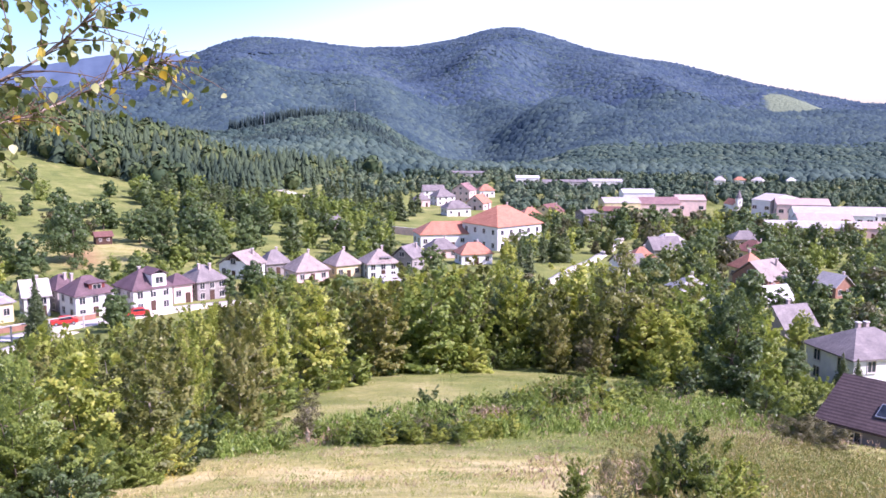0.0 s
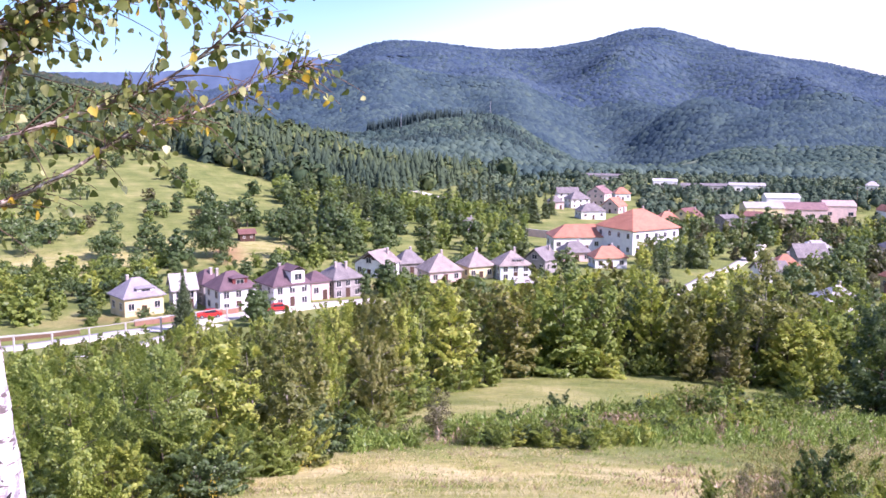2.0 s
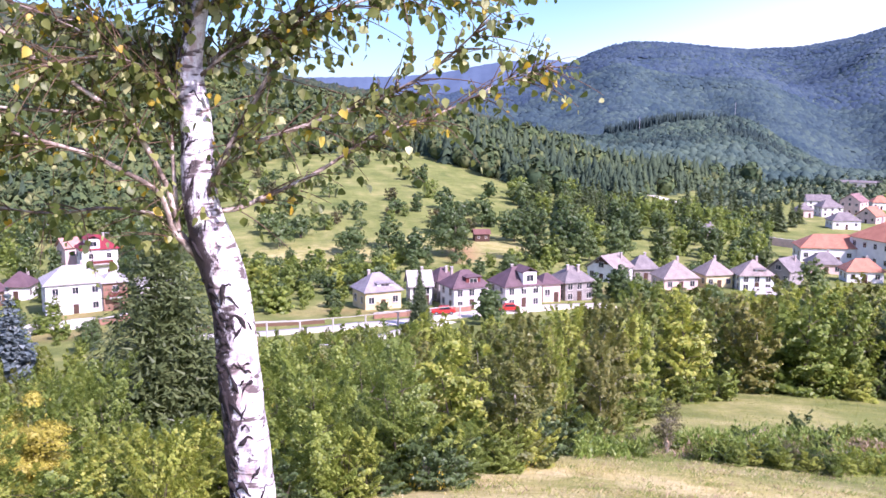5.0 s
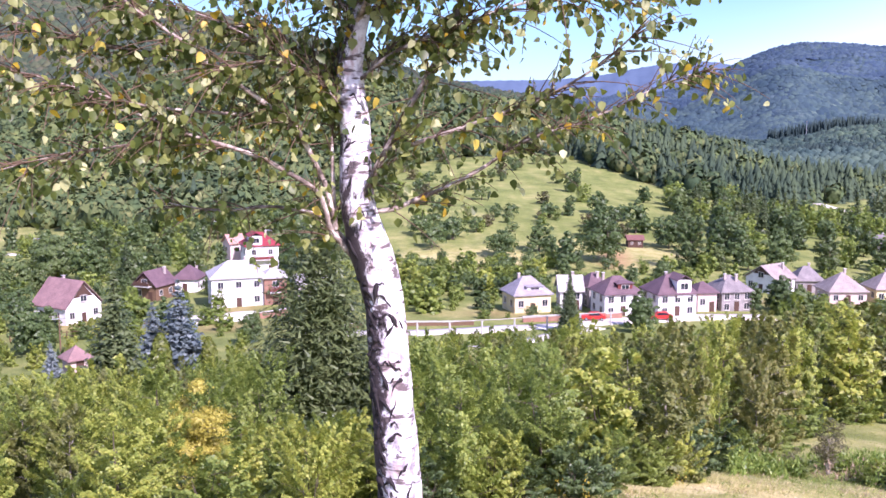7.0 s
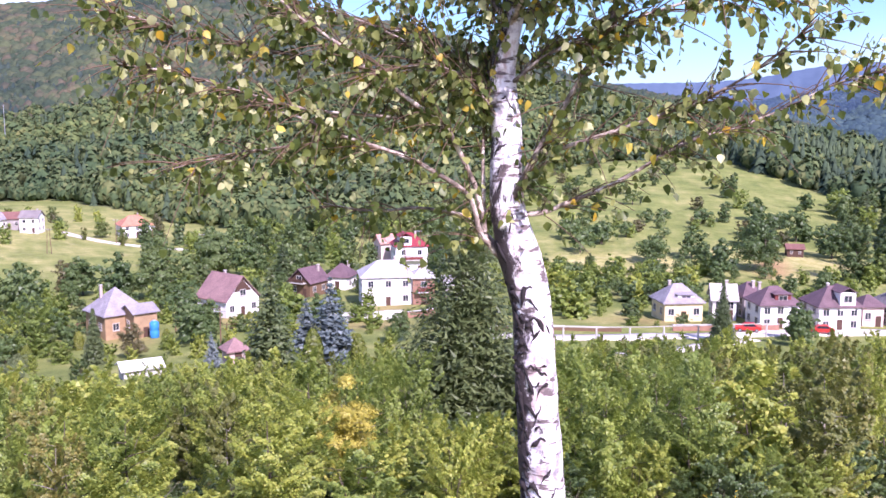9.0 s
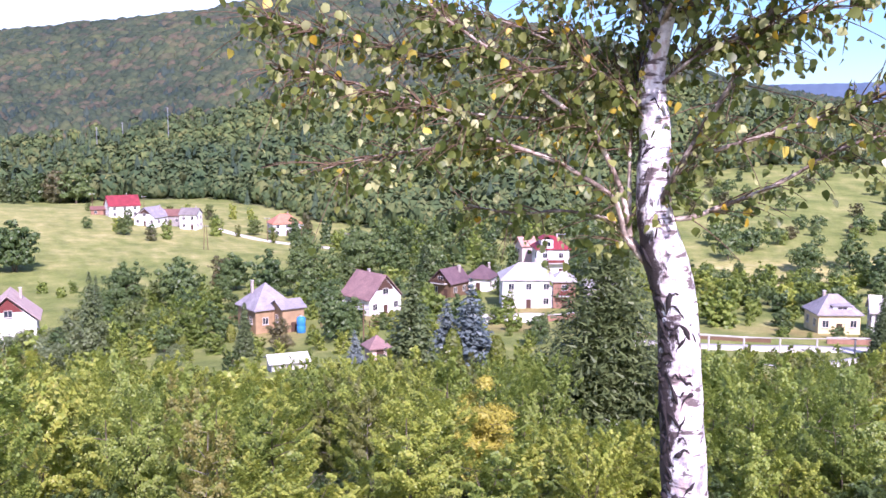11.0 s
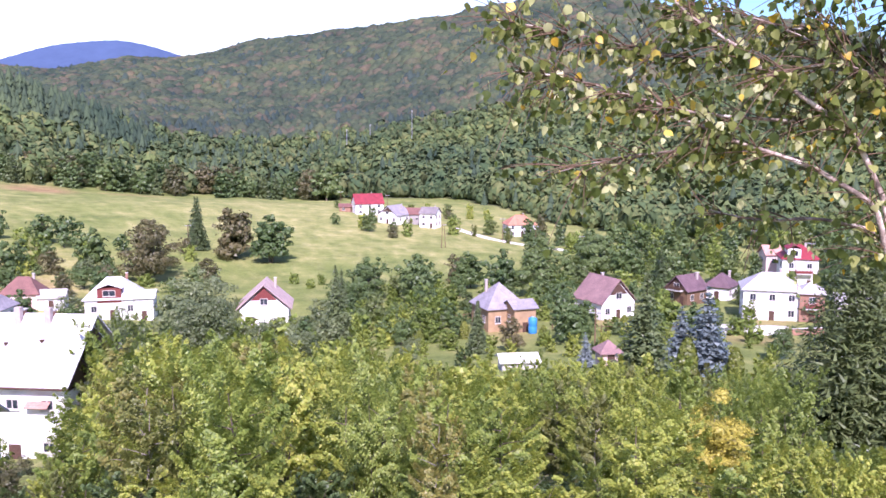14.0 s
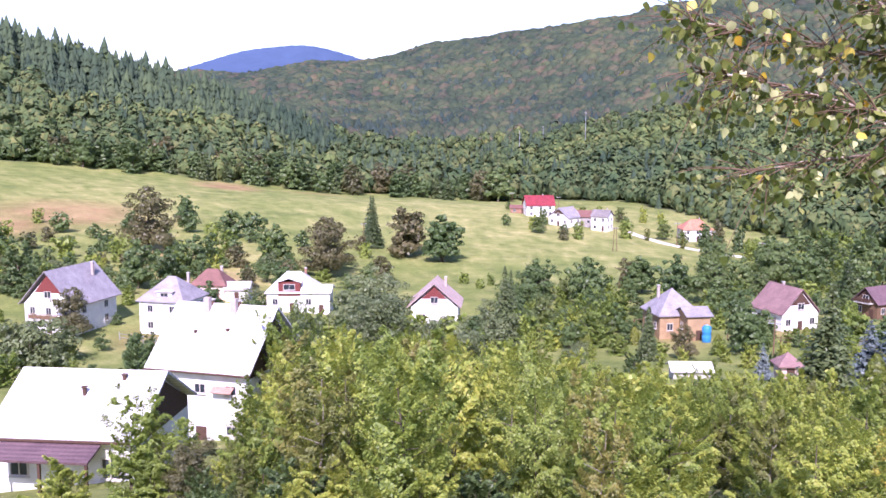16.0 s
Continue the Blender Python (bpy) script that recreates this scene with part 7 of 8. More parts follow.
def scar(angle, z, width, height, thick=0.006):
    """A dark ragged branch scar on the bark, a crooked ridge with a thick blot along it."""
    s = np.linspace(-1, 1, 11)
    tilt = scar_shape.normal(0, 0.028)
    peak = scar_shape.uniform(-0.55, 0.55)
    crook = np.cumsum(scar_shape.normal(0, 0.0042, len(s)))
    pts = []
    for k, c in zip(s, crook - crook.mean()):
        a = angle + k * width
        zz = z - height * abs(k - peak) ** 1.3 + tilt * k + c
        j = int(np.argmin(np.abs(trunk_line[:, 2] - zz)))
        r = trunk_rad[j] * 1.0
        pts.append(trunk_line[j] * np.array((1, 1, 0)) + np.array((r * math.sin(a), -r * math.cos(a), zz)))
    blot = 0.35 + 1.1 * np.exp(-((s - scar_shape.uniform(-0.8, 0.8)) / 0.35) ** 2) + scar_shape.uniform(0, 0.45, len(s))
    v, f = tube_arrays(pts, thick * blot * (1.05 - s ** 4), 5)
    sheet("branch_scar", v, f, SCAR, trunk)


for ang, z, wd, ht, th in ((0.05, -0.635, 0.5, 0.02, 0.003), (0.25, -0.735, 0.42, 0.018, 0.004), (-0.35, -0.70, 0.35, 0.012, 0.005), (0.35, -0.86, 0.3, 0.02, 0.0025), (-0.3, -1.02, 0.4, 0.015, 0.004), (0.55, -1.0, 0.25, 0.012, 0.0025), (-0.3, -0.22, 0.3, 0.02, 0.004), (-0.9, -0.6, 0.35, 0.07, 0.009), (-1.0, -0.93, 0.3, 0.06, 0.006), (0.5, -1.32, 0.3, 0.03, 0.003)):
    scar(ang, z, wd, ht, th)

for ang, z, wd, ht, th in ((-0.15, -0.585, 0.42, 0.045, 0.006), (0.1, -0.69, 0.5, 0.05, 0.007), (-0.2, -0.705, 0.25, 0.06, 0.005), (-0.6, -0.77, 0.3, 0.05, 0.007), (0.3, -0.93, 0.35, 0.03, 0.005), (-0.5, -0.87, 0.35, 0.05, 0.006), (0.0, -1.12, 0.45, 0.035, 0.006), (-0.75, -1.1, 0.3, 0.05, 0.006), (0.25, -1.24, 0.35, 0.03, 0.005), (-0.45, -1.3, 0.4, 0.04, 0.007), (0.2, -0.33, 0.4, 0.02, 0.004), (-0.4, -0.1, 0.5, 0.02, 0.004), (0.3, 0.05, 0.5, 0.015, 0.003), (-0.9, -0.44, 0.3, 0.04, 0.006)):
    scar(ang, z, wd, ht, th)
scar_rng = np.random.default_rng(5)
for k in range(22):
    scar(-1.25 + 0.45 * scar_rng.random(), -0.50 - 0.95 * (k + scar_rng.random()) / 22, scar_rng.uniform(0.15, 0.40), scar_rng.uniform(-0.02, 0.05), scar_rng.uniform(0.004, 0.009))
for k in range(16):
    scar(scar_rng.uniform(-1.1, 0.9), -0.62 - 0.95 * (k + scar_rng.random()) / 26, scar_rng.uniform(0.12, 0.42), scar_rng.uniform(-0.012, 0.018), scar_rng.uniform(0.0018, 0.0045))
for k in range(4):
    scar(scar_rng.uniform(-0.9, 0.9), -0.35 + 0.7 * (k + scar_rng.random()) / 8, scar_rng.uniform(0.15, 0.4), scar_rng.uniform(0.0, 0.02), scar_rng.uniform(0.0015, 0.003))

limb_lines = []


def limb(points, r0, r1, deep, n=26):
    """A limb through points (right, up) that leans deep metres away from the viewer at its tip."""
    p = np.asarray(points, float)
    k = np.linspace(0, 1, len(p))
    line = spline(np.stack([p[:, 0], deep * k ** 1.2, p[:, 1]], -1), n)
    line += np.cumsum(birch_rng.normal(size=line.shape), axis=0) * 0.0016
    v, f = tube_arrays(line, np.linspace(r0 * 0.85, r1 * 1.3, n), 8)
    sheet("limb", v, f, LIMB_BARK, birch, "", True)
    limb_lines.append((line, r0, r1))
    return line


limb(((-0.05, -0.50), (-0.085, -0.45), (-0.115, -0.40), (-0.15, -0.27), (-0.26, -0.19), (-0.36, -0.13), (-0.54, -0.07), (-0.72, 0.0), (-0.9, 0.04)), 0.015, 0.003, -0.25)
limb(((-0.07, -0.46), (-0.11, -0.405), (-0.18, -0.36), (-0.35, -0.34), (-0.55, -0.36), (-0.75, -0.33)), 0.011, 0.002, 0.3)
limb(((-0.11, -0.40), (-0.14, -0.25), (-0.21, -0.08), (-0.25, -0.03), (-0.35, 0.05), (-0.52, 0.17), (-0.59, 0.24), (-0.69, 0.31), (-0.75, 0.37), (-0.95, 0.6)), 0.013, 0.003, -0.3)
limb(((-0.36, -0.13), (-0.51, -0.11), (-0.66, -0.09), (-0.82, -0.11), (-0.91, -0.12), (-1.1, -0.17)), 0.007, 0.0015, -0.35)
limb(((-0.10, -0.43), (-0.11, -0.36), (-0.11, -0.13), (-0.10, 0.06), (-0.08, 0.19), (-0.09, 0.34), (-0.12, 0.7)), 0.010, 0.003, 0.15)
limb(((-0.05, -0.47), (-0.06, -0.40), (-0.01, -0.29), (0.04, -0.19), (0.12, -0.04), (0.22, 0.13), (0.27, 0.23), (0.31, 0.34), (0.42, 0.7)), 0.018, 0.004, -0.25)
limb(((-0.03, -0.40), (-0.02, -0.32), (0.02, -0.22), (0.07, -0.14), (0.17, -0.10), (0.37, -0.03), (0.49, 0.02), (0.57, 0.05), (0.75, 0.16), (0.9, 0.3)), 0.014, 0.002, -0.3)
limb(((-0.05, -0.37), (-0.01, -0.34), (0.09, -0.335), (0.19, -0.29), (0.30, -0.25), (0.42, -0.19), (0.55, -0.11), (0.67, -0.07), (0.83, -0.02), (0.99, 0.05), (1.14, 0.12), (1.31, 0.16)), 0.012, 0.0015, 0.2, 40)
limb(((-0.02, 0.0), (-0.13, 0.10), (-0.3, 0.2), (-0.55, 0.33), (-0.85, 0.42)), 0.010, 0.002, 0.3)
limb(((-0.03, 0.1), (0.1, 0.2), (0.3, 0.28), (0.6, 0.36), (0.9, 0.36)), 0.009, 0.002, -0.4)
limb(((-0.25, -0.03), (-0.42, 0.0), (-0.7, 0.03), (-1.0, 0.12), (-1.2, 0.15)), 0.008, 0.0015, -0.5)
limb(((-0.03, 0.25), (0.1, 0.45), (0.35, 0.62), (0.7, 0.72)), 0.010, 0.002, 0.5)
limb(((-0.02, 0.3), (-0.2, 0.5), (-0.5, 0.68), (-0.9, 0.75)), 0.010, 0.002, 0.5)
limb(((0.02, 0.6), (0.2, 0.85), (0.4, 1.15)), 0.008, 0.002, -0.5)
limb(((0.02, 0.7), (-0.2, 0.95), (-0.45, 1.2)), 0.008, 0.002, -0.3)
limb(((-0.52, 0.17), (-0.75, 0.2), (-1.0, 0.27), (-1.25, 0.32)), 0.006, 0.0015, -0.45)

limb(((-0.04, 0.02), (-0.14, 0.14), (-0.26, 0.24), (-0.40, 0.30), (-0.55, 0.30)), 0.007, 0.0015, 0.25)
limb(((-0.04, -0.05), (-0.12, 0.06), (-0.22, 0.14), (-0.34, 0.16), (-0.48, 0.13)), 0.006, 0.0015, -0.25)
limb(((-0.03, 0.08), (0.06, 0.2), (0.16, 0.26), (0.28, 0.27)), 0.006, 0.0015, 0.25)
limb(((-0.03, 0.2), (-0.1, 0.34), (-0.22, 0.42), (-0.36, 0.42)), 0.006, 0.0015, -0.2)
limb(((-0.02, 0.3), (0.06, 0.4), (0.18, 0.44), (0.32, 0.40)), 0.006, 0.0015, -0.2)
# upper limbs to the sunny side, out of view, added to shade the trunk
limb(((-0.03, 0.30), (0.08, 0.50), (0.26, 0.82), (0.46, 1.15), (0.60, 1.35)), 0.010, 0.002, -0.95)
limb(((-0.02, 0.45), (0.14, 0.70), (0.34, 0.98), (0.56, 1.30)), 0.010, 0.002, -0.80)
limb(((0.00, 0.55), (0.02, 0.75), (0.16, 1.00), (0.34, 1.32)), 0.009, 0.002, -0.90)
limb(((-0.02, 0.36), (0.18, 0.52), (0.40, 0.72), (0.66, 0.95)), 0.009, 0.002, -0.70)


def leaf_shape(bend):
    """Small pointed birch leaf with teeth, folded along its midrib; the stalk end at the origin, the tip along -z."""
    out = ((0.0, 0.0), (0.42, -0.18), (0.50, -0.36), (0.40, -0.55), (0.30, -0.70), (0.13, -0.88), (0.0, -1.0))
    v = [(0, 0, 0), (0, 0, -0.36), (0, bend * 0.12, -0.70), (0, bend * 0.3, -1.0)]
    f = []
    for s in (1, -1):
        k = len(v)
        v += [(s * 0.40, -0.10 - bend * 0.05, -0.16), (s * 0.50, -0.12, -0.36), (s * 0.34, -0.06 + bend * 0.1, -0.66)]
        q = [(0, k, k + 1, 1), (1, k + 1, k + 2, 2)]
        t = [(2, k + 2, 3, 3)]
        for face in q:
            f += [face[:3], (face[0], face[2], face[3])] if s > 0 else [(face[0], face[2], face[1]), (face[0], face[3], face[2])]
        f += [(2, k + 2, 3)] if s > 0 else [(2, 3, k + 2)]
    return np.array(v, float) * np.array((0.82, 0.82, 1.0)), np.array(f)


def dress():
    """Twigs on the limbs, and leaves hanging from the twigs."""
    rng = birch_rng
    twigs, places = [], []
    for line, r0, r1 in limb_lines:
        length = np.linalg.norm(np.diff(line, axis=0), axis=1).sum()
        # the added shading limbs carry the densest twigs
        for _ in range(int(length * (80 if line[:, 2].mean() < 0 else 105 if line[-1, 1] > -0.65 else 150))):
            i = int(len(line) * rng.uniform(0.1, 1.0) ** 0.9)
            i = min(max(i, 3), len(line) - 2)
            base = line[i]
            if base[2] < -0.12 and abs(base[0]) < 0.45 and rng.random() < 0.62:
                continue
            fwd = line[i + 1] - line[i - 1]
            fwd /= np.linalg.norm(fwd)
            d = fwd * 0.8 + rng.normal(size=3) * np.array((0.55, 0.75, 0.6)) + np.array((0, 0, 0.12))
            d /= np.linalg.norm(d)
            ln = rng.uniform(0.08, 0.26)
            s = np.linspace(0, 1, 6)[:, None]
            pts = base + d * ln * s + np.array((0, 0, -1.0)) * ln * 0.22 * s ** 2
            twigs.append(tube_arrays(pts, np.linspace(0.0024, 0.0009, 6), 4))
            for k in range(int(ln / 0.036) + 1):
                places.append(pts[-1] + (pts[0] - pts[-1]) * (k * 0.036 / ln) * rng.uniform(0.8, 1.1))
    tv, tf = joined(twigs)
    tagged(sheet("fine_twig", tv, tf, TWIG, birch, "thin brown twigs"), kind="stuff")
    places = np.array(places)
    rng.shuffle(places)
    shapes = [leaf_shape(b) for b in (-0.5, 0.2, 0.7)]
    singles = [mesh_of("leaf", v, f) for v, f in shapes]
    yellows = [mesh_of("leaf", v, f) for v, f in shapes]
    for me in singles:
        me.materials.append(BIRCH_LEAF_LOOSE)
    for me in yellows:
        me.materials.append(BIRCH_YELLOW)
    rest = []
    # the leaves nearest the hilltop hang singly, those behind are joined
    order = np.argsort(places[:, 1])
    for n, idx in enumerate(order):
        p = places[idx]
        size = rng.uniform(0.014, 0.044)
        e = Euler((rng.normal() * 0.6, rng.normal() * 0.6, rng.uniform(0, 6.28)))
        m = Matrix.LocRotScale(Vector(p) - Vector((0, 0, 0.012)), e, Vector((size, size, size)))
        pick = int(rng.integers(0, 3))
        if n < 290:
            ob = new("leaf", (yellows if rng.random() < 0.07 else singles)[pick])
            ob.parent = birch
            ob.matrix_basis = m
        else:
            v = shapes[pick][0]
            a = np.array(m)
            rest.append((v @ a[:3, :3].T + a[:3, 3], shapes[pick][1]))
    golden = [k for k in range(len(rest)) if rng.random() < 0.05]
    gs = set(golden)
    v, f = joined([rest[k] for k in golden])
    tagged(sheet("yellow_foliage", v, f, foliage("birch_gold", ((0.50, 0.30, 0.02), (0.62, 0.42, 0.03), (0.70, 0.55, 0.10)), 0.5, 1.0), birch, "yellowed leaves"), kind="stuff")
    v, f = joined([q for k, q in enumerate(rest) if k not in gs])
    tagged(sheet("foliage", v, f, BIRCH_LEAF, birch), kind="stuff")


dress()


# ---- the meadow below the hilltop: grasses and weeds ----
def blades(n, az0, az1, r0, r1, h0, h1, width, seed, keep=None, per=4, power=1.0):
    """Tufts of bent grass blades as one array pair."""
    rng = np.random.default_rng(seed)
    az = rng.uniform(az0, az1, n)
    r = (rng.uniform(r0 ** power, r1 ** power, n)) ** (1 / power)
    x, y = -r * np.sin(np.radians(az)), r * np.cos(np.radians(az))
    if keep is not None:
        k = rng.random(n) < keep(x, y)
        x, y = x[k], y[k]
    x, y = np.repeat(x, per), np.repeat(y, per)
    m = len(x)
    x, y = x + rng.normal(size=m) * 0.09, y + rng.normal(size=m) * 0.09
    z = ground(x, y) - 0.03
    h = rng.uniform(h0, h1, m)
    a = rng.uniform(0, 6.28, m)
    lean = rng.uniform(0.2, 1.1, m) * h
    dx, dy = np.cos(a) * lean, np.sin(a) * lean
    w = width * rng.uniform(0.7, 1.4, m)
    sx_, sy_ = -np.sin(a) * w, np.cos(a) * w
    v = np.stack([np.stack([x - sx_, y - sy_, z], -1), np.stack([x + sx_, y + sy_, z], -1), np.stack([x + dx * 0.45 + sx_ * 0.7, y + dy * 0.45 + sy_ * 0.7, z + h * 0.62], -1), np.stack([x + dx, y + dy, z + h], -1)], 1)
    return v.reshape(-1, 3), np.arange(4 * m).reshape(m, 4)


STRAW = foliage("dry_grass", ((0.36, 0.37, 0.10), (0.58, 0.50, 0.20), (0.76, 0.66, 0.38), (0.64, 0.50, 0.30)), 0.35, 1.0)
FRESH = foliage("green_grass", ((0.22, 0.28, 0.05), (0.32, 0.37, 0.075), (0.42, 0.43, 0.12)), 0.35, 1.0)
WEED = foliage("green_weeds", ((0.10, 0.17, 0.03), (0.22, 0.32, 0.06), (0.36, 0.44, 0.11)), 0.42, 1.0)
HEATH = foliage("faded_weeds", ((0.26, 0.18, 0.11), (0.40, 0.28, 0.18), (0.52, 0.40, 0.28)), 0.3, 1.0)
GOLD = foliage("goldenrod", ((0.50, 0.35, 0.02), (0.66, 0.46, 0.03), (0.72, 0.55, 0.06)), 0.3, 1.0)


def mown(x, y):
    return np.clip(1 - thicket(x, y) * 1.2, 0, 1)


def straw_share(x, y):
    return mown(x, y) * np.clip(dryness(x, y) * 1.1 + 0.05, 0, 1)


def fresh_share(x, y):
    return mown(x, y) * np.clip(1.1 - dryness(x, y), 0.3, 1)


tagged(sheet("dry_grass", *blades(34000, -28, 30, 22, 64, 0.03, 0.12, 0.007, 61, straw_share, 3, 2.0), STRAW), "straw-coloured dry grass on the meadow", "grass", kind="stuff")
tagged(sheet("green_grass", *blades(44000, -28, 22, 22, 100, 0.05, 0.18, 0.007, 62, fresh_share, 3, 1.6), FRESH), "short green meadow grass", "grass", kind="stuff")

# the weedy bank across the meadow
WEED_LINE = ((-19, 74), (-14, 68), (-10, 66), (-6, 62), (-2, 58), (2, 54), (6, 50), (10, 46), (13, 41))


def weedy(x, y):
    az, r = bearing(x, y), np.hypot(x, y)
    mid = np.interp(az, [p[0] for p in WEED_LINE], [p[1] for p in WEED_LINE])
    half = np.interp(az, (-19, -12, -4, 4, 10, 13), (9, 13, 10, 6, 3.5, 2.5))
    return np.clip(1.4 - np.abs(r - mid) / half, 0, 1) * np.clip(0.75 + 0.5 * wave(x, y, 7, 21), 0.1, 1) * (az > -20) * (az < 14)


def weed_cards(n, az0, az1, r0, r1, h0, h1, size, seed, keep, leaves=16):
    """Leafy weed stalks: sprays up a stalk."""
    rng = np.random.default_rng(seed)
    az, r = rng.uniform(az0, az1, n), rng.uniform(r0, r1, n)
    x, y = -r * np.sin(np.radians(az)), r * np.cos(np.radians(az))
    k = rng.random(n) < keep(x, y)
    x, y = x[k], y[k]
    m = len(x)
    h = rng.uniform(h0, h1, m) * (0.75 + 0.35 * wave(x, y, 5, seed)) * (1 + 0.9 * blob(bearing(x, y), np.hypot(x, y), -8, 68, 5, 11))
    z = ground(x, y)
    u = rng.random((m, leaves)) ** 0.8
    p = np.stack([x[:, None] + rng.normal(size=(m, leaves)) * 0.16 * (1.15 - 0.7 * u), y[:, None] + rng.normal(size=(m, leaves)) * 0.16 * (1.15 - 0.7 * u), z[:, None] + h[:, None] * u], -1).reshape(-1, 3)
    nn = rng.normal(size=p.shape) * np.array((1, 1, 0.5)) + np.array((0, -0.3, 0.4))
    return leaf_cards(p, nn, size * rng.uniform(0.6, 1.4, len(p)), rng, 1.9, 3, True)


def patchy(seed, lo):
    return lambda x, y: weedy(x, y) * (wave(x, y, 9, seed) > lo)


tagged(sheet("green_weeds", *weed_cards(14000, -20, 14, 36, 92, 0.5, 1.5, 0.17, 71, patchy(31, -0.2), 22), WEED), "tall green nettles and herbs on the bank", "weeds", kind="stuff")
tagged(sheet("faded_weeds", *weed_cards(9000, -20, 12, 38, 90, 0.5, 1.2, 0.14, 72, patchy(33, 0.0)), HEATH), "faded pinkish brown weeds on the bank", "weeds", kind="stuff")


def gold_spots(x, y):
    az, r = bearing(x, y), np.hypot(x, y)
    g = blob(az, r, -5.0, 76, 1.0, 4) + 0.7 * blob(az, r, -1.3, 64, 0.9, 3.5) + 0.14 * blob(az, r, 18.6, 33, 3.0, 4) * (wave(x, y, 2.5, 41) > 0.2) + 0.04 * blob(az, r, 24, 27, 4, 4)
    return np.clip(g, 0, 1)


tagged(sheet("goldenrod", *weed_cards(9000, -8, 30, 22, 82, 0.5, 1.1, 0.06, 73, gold_spots, 24), GOLD), "yellow flowering goldenrod in the weeds", "flowers", kind="stuff")


def tan_edge(x, y):
    az, r = bearing(x, y), np.hypot(x, y)
    return 0.35 * blob(az, r, -20, 62, 7, 14) + 0.3 * blob(az, r, -12, 30, 10, 8)


tagged(sheet("seeding_grass", *weed_cards(9000, -28, 6, 22, 82, 0.4, 0.9, 0.11, 74, tan_edge, 10), HEATH), "tall seeding grass along the meadow edge", "grass", kind="stuff")

def rough_patches(x, y):
    az, r = bearing(x, y), np.hypot(x, y)
    side = np.clip((-9 - az) / 5, 0, 1) * np.clip((60 - r) / 8, 0, 1)
    return side * np.clip(0.55 + 0.7 * wave(x, y, 6, 91) + 0.4 * wave(x, y, 2.3, 92), 0, 1)


ROUGH = foliage("rough_grass", ((0.12, 0.14, 0.04), (0.20, 0.22, 0.06), (0.30, 0.28, 0.09), (0.36, 0.27, 0.12)), 0.35, 1.0)
tagged(sheet("rough_grass", *weed_cards(15000, -28, -8, 21, 62, 0.25, 0.8, 0.085, 75, rough_patches, 12), ROUGH), "rough olive-brown grass and herbs on the slope", "grass", kind="stuff")


def mound(x, y):
    az, r = bearing(x, y), np.hypot(x, y)
    return np.clip(1.3 * blob(az, r, -8.2, 74, 3.2, 12), 0, 1)


tagged(sheet("tall_grass", *weed_cards(5200, -12, -5, 62, 88, 0.9, 1.5, 0.12, 76, mound, 16), ROUGH), "tall olive-brown seeding grass on the bank", "grass", kind="stuff")


def stalk_patches(x, y):
    az, r = bearing(x, y), np.hypot(x, y)
    return 0.8 * np.clip((48 - r) / 10, 0, 1) * np.clip((wave(x, y, 6, 55) + 0.55 * wave(x, y, 2.1, 56)) * 1.6 - 0.1, 0, 1)


def rosy_patches(x, y):
    az, r = bearing(x, y), np.hypot(x, y)
    return 0.35 * np.clip((52 - r) / 10, 0, 1) * np.clip((wave(x, y, 5, 58) + 0.55 * wave(x, y, 1.9, 59)) * 1.6 - 0.2, 0, 1)


def tuft_patches(x, y):
    az, r = bearing(x, y), np.hypot(x, y)
    return 0.75 * np.clip((60 - r) / 10, 0, 1) * np.clip((wave(x, y, 4, 61) + 0.55 * wave(x, y, 1.6, 62)) * 1.6 - 0.2 + 0.5 * (az < -17), 0, 1) * mown(x, y)


tagged(sheet("straw_stalks", *blades(36000, -28, 24, 26, 48, 0.05, 0.20, 0.0055, 81, stalk_patches, 4, 2.0), STRAW), "pale straw stalks on the meadow", "grass", kind="stuff")
tagged(sheet("rosy_seed_grass", *blades(32000, -28, 22, 26, 50, 0.05, 0.22, 0.0055, 82, rosy_patches, 4, 2.0), HEATH), "pinkish seed heads of tall meadow grass", "grass", kind="stuff")
tagged(sheet("grass_tufts", *blades(36000, -28, 22, 26, 60, 0.05, 0.22, 0.006, 83, tuft_patches, 4, 2.0), WEED), "fresh green grass tufts on the meadow", "grass", kind="stuff")

